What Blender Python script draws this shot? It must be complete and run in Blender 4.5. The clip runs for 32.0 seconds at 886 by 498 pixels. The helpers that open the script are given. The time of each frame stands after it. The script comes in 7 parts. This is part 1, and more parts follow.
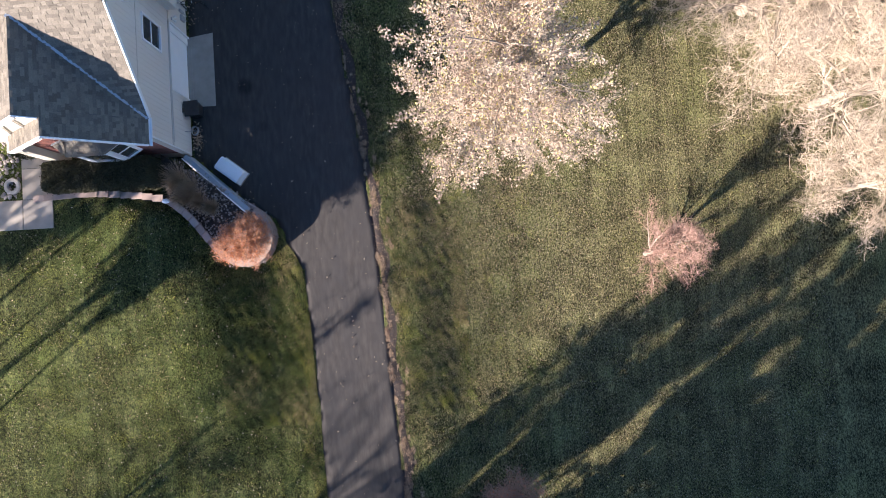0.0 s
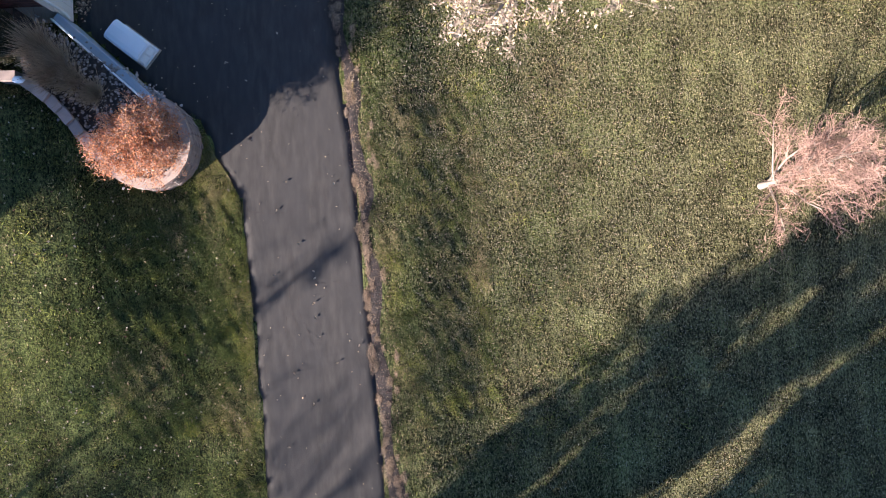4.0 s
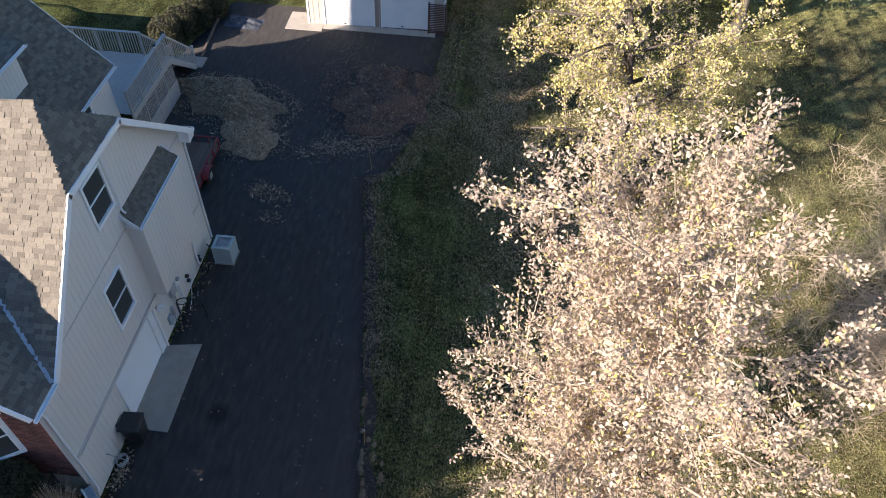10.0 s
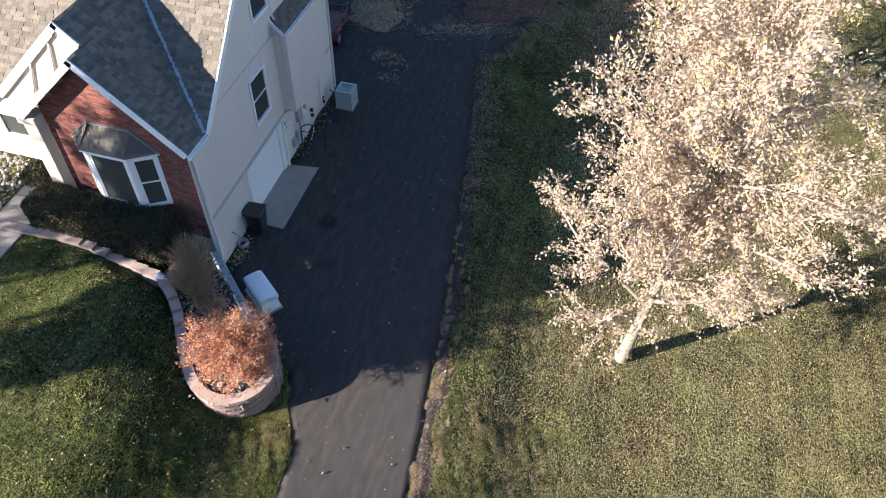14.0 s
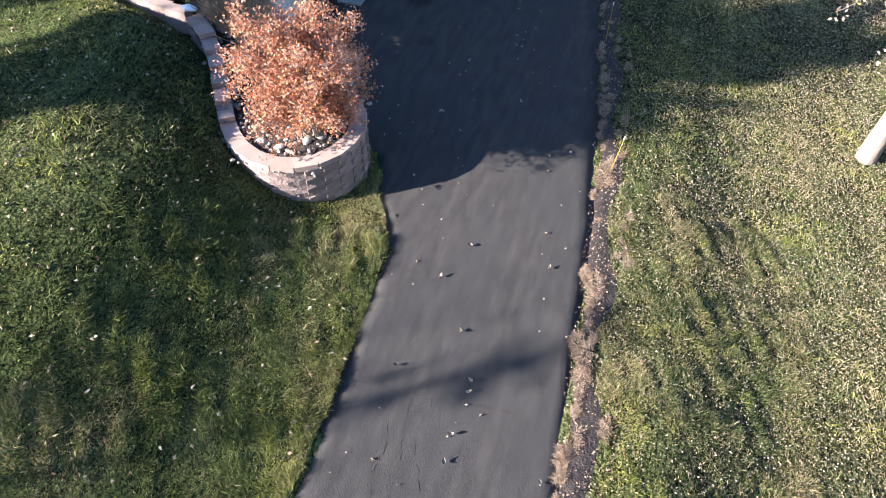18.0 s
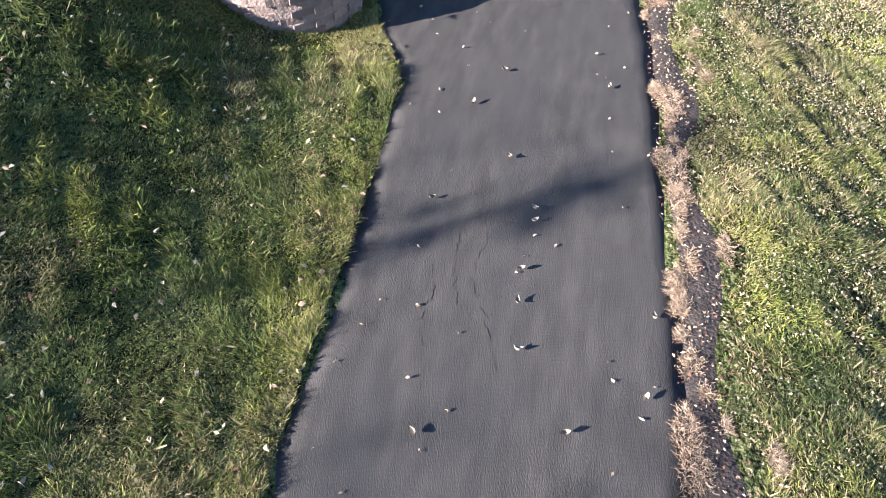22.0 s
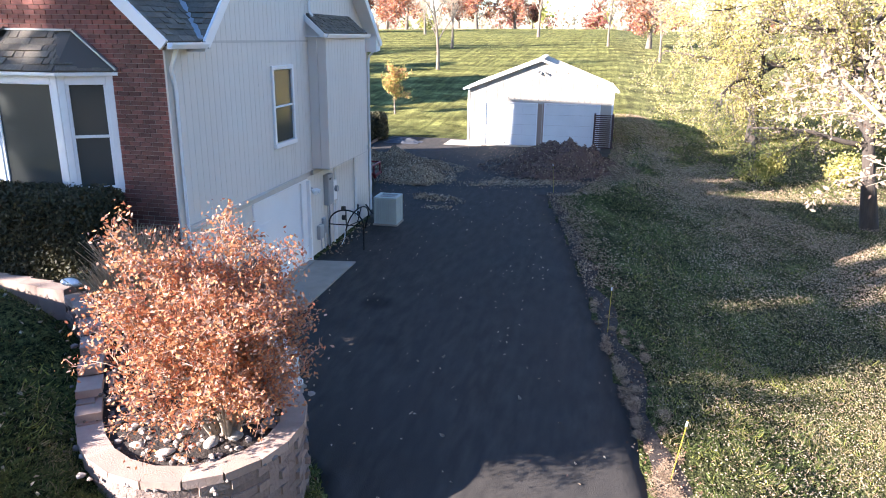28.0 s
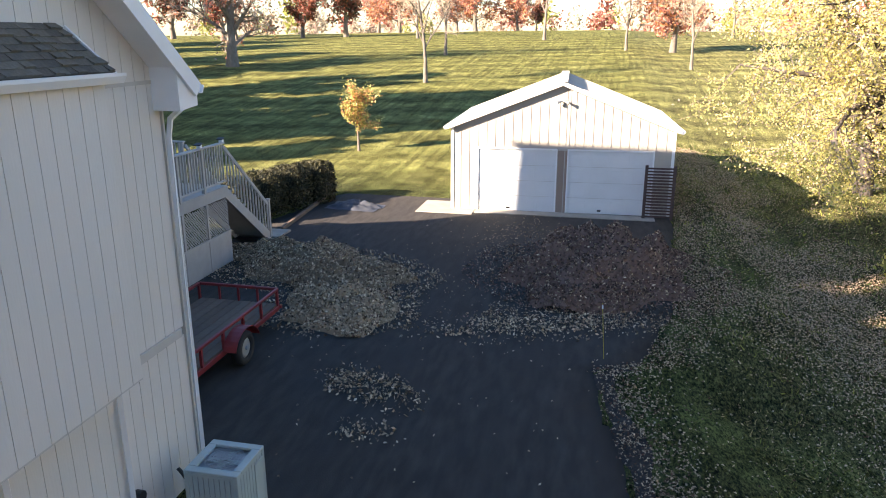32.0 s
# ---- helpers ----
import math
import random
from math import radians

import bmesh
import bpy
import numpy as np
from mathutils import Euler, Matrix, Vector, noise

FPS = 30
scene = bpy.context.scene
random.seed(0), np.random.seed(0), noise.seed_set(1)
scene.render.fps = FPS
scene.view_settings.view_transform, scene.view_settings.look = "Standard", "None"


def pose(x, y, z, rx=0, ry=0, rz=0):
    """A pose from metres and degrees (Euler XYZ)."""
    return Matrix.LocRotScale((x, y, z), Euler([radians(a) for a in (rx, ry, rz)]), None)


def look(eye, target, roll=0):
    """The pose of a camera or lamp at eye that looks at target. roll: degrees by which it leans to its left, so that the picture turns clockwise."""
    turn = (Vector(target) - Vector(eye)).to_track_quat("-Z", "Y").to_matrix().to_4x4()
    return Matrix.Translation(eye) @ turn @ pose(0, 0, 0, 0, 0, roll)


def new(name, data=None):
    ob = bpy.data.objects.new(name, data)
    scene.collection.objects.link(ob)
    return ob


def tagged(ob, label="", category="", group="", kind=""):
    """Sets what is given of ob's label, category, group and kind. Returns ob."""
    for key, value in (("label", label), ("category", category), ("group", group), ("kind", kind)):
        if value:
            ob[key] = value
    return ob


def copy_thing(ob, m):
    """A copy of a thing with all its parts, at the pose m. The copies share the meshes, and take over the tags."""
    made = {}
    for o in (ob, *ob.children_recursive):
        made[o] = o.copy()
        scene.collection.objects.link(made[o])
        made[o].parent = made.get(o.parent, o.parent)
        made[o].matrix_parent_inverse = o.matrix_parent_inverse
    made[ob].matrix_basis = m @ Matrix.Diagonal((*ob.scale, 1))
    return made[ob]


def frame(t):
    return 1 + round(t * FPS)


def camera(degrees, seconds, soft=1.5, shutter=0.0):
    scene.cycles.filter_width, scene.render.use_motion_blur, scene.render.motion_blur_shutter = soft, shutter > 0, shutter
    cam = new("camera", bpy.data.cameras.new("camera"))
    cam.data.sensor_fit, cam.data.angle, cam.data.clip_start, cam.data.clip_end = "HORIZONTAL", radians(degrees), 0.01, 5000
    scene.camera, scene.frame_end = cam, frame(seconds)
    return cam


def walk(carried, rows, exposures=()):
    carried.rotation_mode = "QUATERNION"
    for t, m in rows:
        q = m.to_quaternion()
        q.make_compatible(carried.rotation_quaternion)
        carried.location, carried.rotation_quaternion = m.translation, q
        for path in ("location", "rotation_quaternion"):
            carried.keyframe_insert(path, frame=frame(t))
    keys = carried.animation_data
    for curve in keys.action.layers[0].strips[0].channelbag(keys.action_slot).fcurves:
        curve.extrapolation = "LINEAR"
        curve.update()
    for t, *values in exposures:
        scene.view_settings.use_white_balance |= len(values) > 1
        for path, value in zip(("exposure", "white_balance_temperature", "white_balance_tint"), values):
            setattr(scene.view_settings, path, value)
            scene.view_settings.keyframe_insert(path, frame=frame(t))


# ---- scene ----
cam = camera(63.75, 32.0, soft=1.0)
PATH = [
    (0, 11.761, -6.048, 32.512, 1.88, 0.97, -3.40),
    (0.5, 11.568, -5.884, 30.681, 1.67, 0.68, -3.44),
    (1, 11.622, -6.254, 28.888, 1.73, 0.97, -3.47),
    (1.5, 11.570, -6.819, 27.284, 1.60, 1.05, -3.51),
    (2, 11.379, -7.260, 25.810, 1.08, 0.87, -3.43),
    (2.5, 11.357, -7.546, 24.410, 0.90, 1.07, -3.39),
    (3, 11.225, -7.676, 23.069, 0.99, 0.96, -3.49),
    (3.5, 11.216, -7.727, 21.916, 1.29, 1.10, -3.54),
    (5.5, 10.480, -7.884, 20.505, 1.32, -0.93, 4.37),
    (6, 10.521, -7.996, 20.736, 1.60, -0.90, 4.38),
    (6.5, 10.386, -8.288, 20.851, 4.15, -1.37, 4.43),
    (7, 10.443, -8.382, 20.963, 11.15, -1.27, 4.55),
    (7.5, 10.465, -8.184, 21.092, 17.54, -1.23, 4.92),
    (8, 10.323, -8.081, 21.204, 24.16, -1.64, 5.16),
    (8.5, 10.168, -8.013, 21.118, 31.07, -1.93, 5.18),
    (9, 10.097, -7.993, 21.097, 38.04, -2.26, 5.33),
    (9.5, 10.185, -8.091, 21.032, 42.69, -2.08, 5.23),
    (10, 10.250, -8.057, 20.990, 42.70, -2.01, 5.25),
    (10.5, 10.243, -8.102, 20.908, 42.75, -2.01, 5.22),
    (11, 10.324, -8.755, 20.955, 42.51, -2.09, 5.27),
    (11.5, 10.541, -10.120, 20.869, 42.35, -1.92, 5.38),
    (12, 10.686, -11.872, 20.718, 42.34, -1.98, 5.33),
    (12.5, 10.865, -12.936, 20.734, 41.94, -1.61, 13.19),
    (13, 10.750, -13.164, 20.768, 41.75, -2.00, 14.90),
    (13.5, 10.777, -13.283, 20.183, 41.71, -1.88, 15.01),
    (14, 10.691, -13.301, 18.816, 41.63, -1.87, 15.04),
    (14.5, 10.557, -13.262, 17.232, 41.54, -1.69, 14.88),
    (15, 10.365, -13.117, 15.449, 41.50, -1.24, 14.30),
    (17.5, 9.736, -13.080, 9.274, 43.09, -0.06, 17.15),
    (18, 8.253, -13.481, 9.290, 42.74, -0.14, 17.04),
    (18.5, 7.267, -13.768, 9.280, 42.61, 0.15, 17.31),
    (19, 7.009, -13.781, 9.295, 42.42, 0.22, 17.30),
    (19.5, 7.146, -13.747, 9.222, 42.67, 0.31, 17.35),
    (20, 7.228, -13.715, 9.069, 42.74, 0.23, 17.35),
    (20.5, 7.288, -13.727, 8.027, 43.22, 0.21, 17.38),
    (21, 7.261, -13.709, 6.565, 43.40, 0.14, 17.34),
    (21.5, 7.270, -13.693, 5.743, 43.12, 0.45, 16.27),
    (22, 7.161, -13.679, 5.597, 43.05, -0.07, 12.10),
    (22.5, 7.190, -13.701, 5.578, 42.83, 0.09, 12.12),
    (23, 7.167, -13.740, 5.509, 37.43, -0.17, 12.31),
    (23.5, 7.142, -13.647, 5.546, 34.72, -0.17, 12.33),
    (24, 7.109, -13.673, 5.516, 41.78, -0.51, 12.27),
    (24.5, 7.078, -13.695, 5.488, 49.13, -0.82, 12.21),
    (25, 7.073, -13.710, 5.460, 56.46, -0.96, 12.24),
    (25.5, 7.046, -13.686, 5.462, 62.51, -0.97, 12.13),
    (26, 6.958, -13.272, 5.533, 66.54, -0.95, 12.11),
    (26.5, 6.961, -13.173, 5.494, 72.57, -0.84, 12.23),
    (28.5, 7.087, -9.757, 5.683, 73.36, -0.61, 12.19),
    (29, 7.485, -8.654, 5.700, 73.39, -0.46, 12.28),
    (29.5, 7.454, -7.853, 5.703, 73.41, -0.29, 12.24),
    (30, 7.046, -6.471, 5.742, 73.40, -0.23, 12.29),
    (30.5, 6.409, -4.520, 5.793, 73.37, -0.12, 12.30),
    (31, 5.770, -2.115, 5.870, 73.37, -0.10, 12.31),
    (31.5, 5.246, 0.583, 5.941, 73.35, -0.04, 12.26),
    (32, 5.259, 2.681, 5.989, 73.45, -0.02, 12.28),
]
walk(cam, [(t, pose(*p)) for t, *p in PATH],
     exposures=[(0, 1.9, 6450, 20), (3, 1.94, 6400, 20), (6, 2.0, 6300, 19), (8, 1.84, 6450, 18), (12, 1.70, 6950, 18), (15, 2.08, 6250, 16), (19, 2.33, 6000, 15), (23, 2.44, 5950, 15), (25, 2.36, 5900, 14), (27, 2.4, 6250, 18), (30, 2.6, 6700, 20), (32, 2.32, 7600, 20)])

# ---- world and sun ----
SUN_AZ, SUN_EL = 234.0, 23.0      # compass bearing of the sun (y is north) and its height
world = bpy.data.worlds.new("sky")
scene.world = world
world.use_nodes = True
wn = world.node_tree
sky = wn.nodes.new("ShaderNodeTexSky")
sky.sky_type, sky.sun_disc = "NISHITA", False
sky.sun_elevation, sky.sun_rotation = radians(SUN_EL), radians(SUN_AZ)
sky.air_density, sky.dust_density, sky.ozone_density = 1.0, 0.4, 3.0
clear = wn.nodes.new("ShaderNodeHueSaturation")
clear.inputs["Saturation"].default_value = 1.2
wn.links.new(sky.outputs[0], clear.inputs["Color"])
wn.links.new(clear.outputs[0], wn.nodes["Background"].inputs[0])
wn.nodes["Background"].inputs[1].default_value = 0.080
sun = new("sun", bpy.data.lights.new("sun", "SUN"))
sun.data.energy, sun.data.angle, sun.data.color = 5.0, radians(0.6), (1.0, 0.93, 0.83)
ca, sa = math.cos(radians(SUN_EL)), math.sin(radians(SUN_EL))
sun.matrix_world = look((60 * math.sin(radians(SUN_AZ)) * ca, 60 * math.cos(radians(SUN_AZ)) * ca, 60 * sa), (0, 0, 0))


# ---- materials ----
def mat(name, base, rough=0.8, metal=0.0, spec=0.5, second=None, scale=4.0, mix=0.5, bump=0.0, bump_scale=30.0,
        rand=0.0, stretch=(1, 1, 1), third=None, scale3=0.7, island=False, detail=5.0, transl=0.0, bump_dist=0.02):
    """A painted, earthen or woven surface: two colours mixed by fine noise, a third by broad noise, grain as bump."""
    m = bpy.data.materials.new(name)
    m.use_nodes = True
    n, l = m.node_tree.nodes, m.node_tree.links
    b = n["Principled BSDF"]
    b.inputs["Roughness"].default_value, b.inputs["Metallic"].default_value = rough, metal
    b.inputs["Specular IOR Level"].default_value = spec
    tc = n.new("ShaderNodeTexCoord")
    mp = n.new("ShaderNodeMapping")
    mp.inputs["Scale"].default_value = stretch
    l.new(tc.outputs["Object"], mp.inputs[0])

    def mixed(a, bcol, fac):
        x = n.new("ShaderNodeMix")
        x.data_type = "RGBA"
        for sock, v in ((x.inputs[6], a), (x.inputs[7], bcol)):
            if isinstance(v, (tuple, list)):
                sock.default_value = (*v, 1)
            else:
                l.new(v, sock)
        l.new(fac, x.inputs[0])
        return x.outputs[2]

    def noisy(s, lo, hi, det=detail):
        t = n.new("ShaderNodeTexNoise")
        t.inputs["Scale"].default_value, t.inputs["Detail"].default_value = s, det
        l.new(mp.outputs[0], t.inputs["Vector"])
        r = n.new("ShaderNodeMapRange")
        r.inputs[1].default_value, r.inputs[2].default_value = lo, hi
        l.new(t.outputs["Fac"], r.inputs[0])
        return r.outputs[0]

    col = tuple(base)
    if second:
        col = mixed(col, tuple(second), noisy(scale, 0.5 - 0.25 * mix, 0.5 + 0.6 * (1.02 - mix)))
    if third:
        col = mixed(col, tuple(third), noisy(scale3, 0.45, 0.75))
    if rand:
        h = n.new("ShaderNodeHueSaturation")
        src = n.new("ShaderNodeNewGeometry").outputs["Random Per Island"] if island else n.new("ShaderNodeObjectInfo").outputs["Random"]
        r = n.new("ShaderNodeMapRange")
        r.inputs[3].default_value, r.inputs[4].default_value = 1 - rand, 1 + rand
        l.new(src, r.inputs[0])
        l.new(r.outputs[0], h.inputs["Value"])
        if isinstance(col, tuple):
            h.inputs["Color"].default_value = (*col, 1)
        else:
            l.new(col, h.inputs["Color"])
        col = h.outputs[0]
    if isinstance(col, tuple):
        b.inputs["Base Color"].default_value = (*col, 1)
    else:
        l.new(col, b.inputs["Base Color"])
    if bump:
        t = n.new("ShaderNodeTexNoise")
        t.inputs["Scale"].default_value, t.inputs["Detail"].default_value = bump_scale, 6
        l.new(mp.outputs[0], t.inputs["Vector"])
        bm_ = n.new("ShaderNodeBump")
        bm_.inputs["Strength"].default_value, bm_.inputs["Distance"].default_value = bump, bump_dist
        l.new(t.outputs["Fac"], bm_.inputs["Height"])
        l.new(bm_.outputs[0], b.inputs["Normal"])
    if transl:
        tr = n.new("ShaderNodeBsdfTranslucent")
        if isinstance(col, tuple):
            tr.inputs[0].default_value = (*col, 1)
        else:
            l.new(col, tr.inputs[0])
        ms = n.new("ShaderNodeMixShader")
        ms.inputs[0].default_value = transl
        l.new(b.outputs[0], ms.inputs[1])
        l.new(tr.outputs[0], ms.inputs[2])
        l.new(ms.outputs[0], n["Material Output"].inputs[0])
    return m


def glass_mat():
    m = mat("window_glass", (0.060, 0.066, 0.063), 0.10, spec=0.6)
    return m


M_ASPHALT = mat("sealed_asphalt", (0.048, 0.0445, 0.041), 0.85, spec=0.08, second=(0.081, 0.073, 0.066), scale=2.2, third=(0.052, 0.049, 0.047), scale3=0.35, bump=1.0, bump_scale=60, bump_dist=0.010, stretch=(2.4, 0.6, 1), detail=12)


def stained(m, places):
    """Adds round oily stains (x, y, radius, depth) to the asphalt."""
    n, l = m.node_tree.nodes, m.node_tree.links
    b = n["Principled BSDF"]
    tc = n.new("ShaderNodeTexCoord")
    for x, y, r, depth in places:
        d = n.new("ShaderNodeVectorMath")
        d.operation = "DISTANCE"
        d.inputs[1].default_value = (x, y, 0)
        l.new(tc.outputs["Object"], d.inputs[0])
        f = n.new("ShaderNodeMapRange")
        f.interpolation_type = "SMOOTHSTEP"
        f.inputs[1].default_value, f.inputs[2].default_value, f.inputs[3].default_value, f.inputs[4].default_value = r * 0.3, r, depth, 0.0
        l.new(d.outputs["Value"], f.inputs[0])
        x_ = n.new("ShaderNodeMix")
        x_.data_type = "RGBA"
        x_.inputs[7].default_value = (0.012, 0.011, 0.011, 1)
        l.new(b.inputs["Base Color"].links[0].from_socket, x_.inputs[6])
        l.new(f.outputs[0], x_.inputs[0])
        l.new(x_.outputs[2], b.inputs["Base Color"])


stained(M_ASPHALT, ((2.6, 3.1, 0.55, 0.6), (3.3, 1.2, 0.35, 0.3)))
M_GRASS = mat("lawn_soil_grass", (0.028, 0.036, 0.016), 0.95, spec=0.05, second=(0.105, 0.105, 0.040), scale=6.0, detail=10, mix=0.5, third=(0.065, 0.082, 0.024), scale3=0.35, bump=1.0, bump_scale=21, bump_dist=0.085)


def mown(m):
    """Adds broad mowing stripes to the turf: along the drive near the house, across the slope beyond, where the bands
    also stand in for tree shade.
    """
    n, l = m.node_tree.nodes, m.node_tree.links
    b = n["Principled BSDF"]
    src = b.inputs["Base Color"].links[0].from_socket
    tc = n.new("ShaderNodeTexCoord")
    facs = []
    for rot, scale in ((4.0, 0.19), (78.0, 0.075)):
        mp = n.new("ShaderNodeMapping")
        mp.inputs["Rotation"].default_value = (0, 0, radians(rot))
        w = n.new("ShaderNodeTexWave")
        w.inputs["Scale"].default_value, w.inputs["Distortion"].default_value, w.inputs["Detail"].default_value = scale, 2.2, 2.5
        w.inputs["Detail Scale"].default_value = 0.6
        l.new(tc.outputs["Object"], mp.inputs[0])
        l.new(mp.outputs[0], w.inputs["Vector"])
        facs.append(w.outputs["Fac"])
    sep = n.new("ShaderNodeSeparateXYZ")
    l.new(tc.outputs["Object"], sep.inputs[0])
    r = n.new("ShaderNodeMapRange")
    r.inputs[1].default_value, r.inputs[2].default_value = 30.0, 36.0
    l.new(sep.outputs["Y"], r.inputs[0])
    pick = n.new("ShaderNodeMix")
    l.new(r.outputs[0], pick.inputs[0])
    l.new(facs[0], pick.inputs[2])
    l.new(facs[1], pick.inputs[3])
    v = n.new("ShaderNodeMapRange")
    v.inputs[3].default_value, v.inputs[4].default_value = 0.74, 1.30
    soft = n.new("ShaderNodeMapRange")
    soft.inputs[3].default_value, soft.inputs[4].default_value = 0.30, 1.0
    l.new(r.outputs[0], soft.inputs[0])
    mid = n.new("ShaderNodeMix")
    mid.inputs[2].default_value = 0.5
    l.new(soft.outputs[0], mid.inputs[0])
    l.new(pick.outputs[0], mid.inputs[3])
    l.new(mid.outputs[0], v.inputs[0])
    # drier, browner turf east of the drive
    east = n.new("ShaderNodeMapRange")
    east.inputs[1].default_value, east.inputs[2].default_value, east.inputs[4].default_value = 9.0, 20.0, 0.38
    l.new(sep.outputs["X"], east.inputs[0])
    tan = n.new("ShaderNodeMix")
    tan.data_type = "RGBA"
    tan.inputs[7].default_value = (0.140, 0.116, 0.058, 1)
    l.new(east.outputs[0], tan.inputs[0])
    l.new(src, tan.inputs[6])
    # paler yellow-green mixed into the turf on the mown slope behind the barn
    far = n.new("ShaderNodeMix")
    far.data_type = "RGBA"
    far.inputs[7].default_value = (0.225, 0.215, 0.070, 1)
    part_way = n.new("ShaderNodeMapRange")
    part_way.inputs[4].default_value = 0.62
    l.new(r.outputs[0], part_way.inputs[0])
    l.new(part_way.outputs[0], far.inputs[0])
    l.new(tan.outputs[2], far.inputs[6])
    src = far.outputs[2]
    blot = n.new("ShaderNodeTexNoise")
    blot.inputs["Scale"].default_value, blot.inputs["Detail"].default_value = 0.9, 10.0
    l.new(tc.outputs["Object"], blot.inputs["Vector"])
    spots = n.new("ShaderNodeMapRange")
    spots.inputs[1].default_value, spots.inputs[2].default_value, spots.inputs[3].default_value, spots.inputs[4].default_value = 0.34, 0.66, 0.50, 1.32
    l.new(blot.outputs["Fac"], spots.inputs[0])
    fine = n.new("ShaderNodeTexNoise")
    smear = n.new("ShaderNodeMapping")
    smear.inputs["Scale"].default_value = (1.35, 0.65, 1.0)
    l.new(tc.outputs["Object"], smear.inputs[0])
    fine.inputs["Scale"].default_value, fine.inputs["Detail"].default_value, fine.inputs["Roughness"].default_value = 15.0, 6.0, 0.85
    l.new(smear.outputs[0], fine.inputs["Vector"])
    # low noise darkens the colour, painting in the shade between blades
    tufts = n.new("ShaderNodeMapRange")
    tufts.inputs[1].default_value, tufts.inputs[2].default_value, tufts.inputs[3].default_value, tufts.inputs[4].default_value = 0.41, 0.575, 0.10, 1.90
    l.new(fine.outputs["Fac"], tufts.inputs[0])
    clumps = n.new("ShaderNodeMath")
    clumps.operation = "MULTIPLY"
    l.new(spots.outputs[0], clumps.inputs[0])
    l.new(tufts.outputs[0], clumps.inputs[1])
    both = n.new("ShaderNodeMath")
    both.operation = "MULTIPLY"
    # faint rows left by the mower, running with the drive
    lane = n.new("ShaderNodeMapping")
    lane.inputs["Scale"].default_value = (3.2, 0.10, 1.0)
    l.new(tc.outputs["Object"], lane.inputs[0])
    rows = n.new("ShaderNodeTexNoise")
    rows.inputs["Scale"].default_value, rows.inputs["Detail"].default_value = 1.0, 4.0
    l.new(lane.outputs[0], rows.inputs["Vector"])
    mow = n.new("ShaderNodeMapRange")
    mow.inputs[1].default_value, mow.inputs[2].default_value, mow.inputs[3].default_value, mow.inputs[4].default_value = 0.36, 0.64, 0.70, 1.30
    l.new(rows.outputs["Fac"], mow.inputs[0])
    lanes = n.new("ShaderNodeMath")
    lanes.operation = "MULTIPLY"
    l.new(clumps.outputs[0], lanes.inputs[0])
    l.new(mow.outputs[0], lanes.inputs[1])
    l.new(lanes.outputs[0], both.inputs[0])
    l.new(v.outputs[0], both.inputs[1])
    h = n.new("ShaderNodeHueSaturation")
    l.new(src, h.inputs["Color"])
    l.new(both.outputs[0], h.inputs["Value"])
    # painted sunlit tips: straw to the east, green and dimmed for shade west
    sunny = n.new("ShaderNodeMix")
    sunny.data_type = "RGBA"
    sunny.inputs[6].default_value, sunny.inputs[7].default_value = (0.140, 0.148, 0.040, 1), (0.300, 0.262, 0.145, 1)
    side = n.new("ShaderNodeMapRange")
    side.inputs[1].default_value, side.inputs[2].default_value = 7.0, 10.5
    l.new(sep.outputs["X"], side.inputs[0])
    l.new(side.outputs[0], sunny.inputs[0])
    lit_tips = n.new("ShaderNodeMapRange")
    lit_tips.inputs[1].default_value, lit_tips.inputs[2].default_value, lit_tips.inputs[4].default_value = 0.51, 0.60, 0.58
    l.new(fine.outputs["Fac"], lit_tips.inputs[0])
    blades = n.new("ShaderNodeMix")
    blades.data_type = "RGBA"
    l.new(lit_tips.outputs[0], blades.inputs[0])
    l.new(h.outputs[0], blades.inputs[6])
    l.new(sunny.outputs[2], blades.inputs[7])
    l.new(blades.outputs[2], b.inputs["Base Color"])


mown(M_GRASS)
M_BLADE_C = mat("grass_blade_bright", (0.30, 0.31, 0.075), 0.7, spec=0.15, rand=0.35, island=True, transl=0.35)
M_BLADE_A = mat("grass_blade_green", (0.115, 0.145, 0.048), 0.7, spec=0.15, rand=0.45, island=True, transl=0.35)
M_BLADE_B = mat("grass_blade_dry", (0.34, 0.28, 0.15), 0.8, spec=0.15, rand=0.5, island=True, transl=0.3)
M_LEAF_PALE = mat("fallen_leaf_pale", (0.39, 0.33, 0.24), 0.75, rand=0.5, island=True, transl=0.2)
M_LEAF_BROWN = mat("fallen_leaf_brown", (0.38, 0.27, 0.175), 0.85, rand=0.55, island=True)
M_LEAF_CARPET = mat("fallen_leaf_tan", (0.51, 0.385, 0.265), 0.85, rand=0.6, island=True)
M_LEAF_RUST = mat("fallen_leaf_rust", (0.12, 0.055, 0.036), 0.85, rand=0.5, island=True)
# soil darkened to near black, with the verge's shade put into its colour
M_SOIL = mat("darkened_bare_soil", (0.022, 0.017, 0.015), 0.95, second=(0.070, 0.050, 0.040), scale=9, bump=0.7, bump_scale=30, bump_dist=0.05)
M_SIDING = mat("grey_siding", (0.71, 0.67, 0.61), 0.75, second=(0.66, 0.62, 0.56), scale=1.2, third=(0.74, 0.70, 0.64), scale3=0.3, bump=0.12, bump_scale=40, stretch=(1, 1, 0.15))
M_TRIM = mat("white_trim", (0.86, 0.86, 0.85), 0.55, second=(0.80, 0.80, 0.78), scale=2.5)
M_TRIMGREY = mat("grey_trim", (0.56, 0.53, 0.48), 0.7, second=(0.50, 0.47, 0.43), scale=3)
M_DOOR = mat("white_door", (0.87, 0.88, 0.88), 0.45, second=(0.83, 0.84, 0.84), scale=1.5)
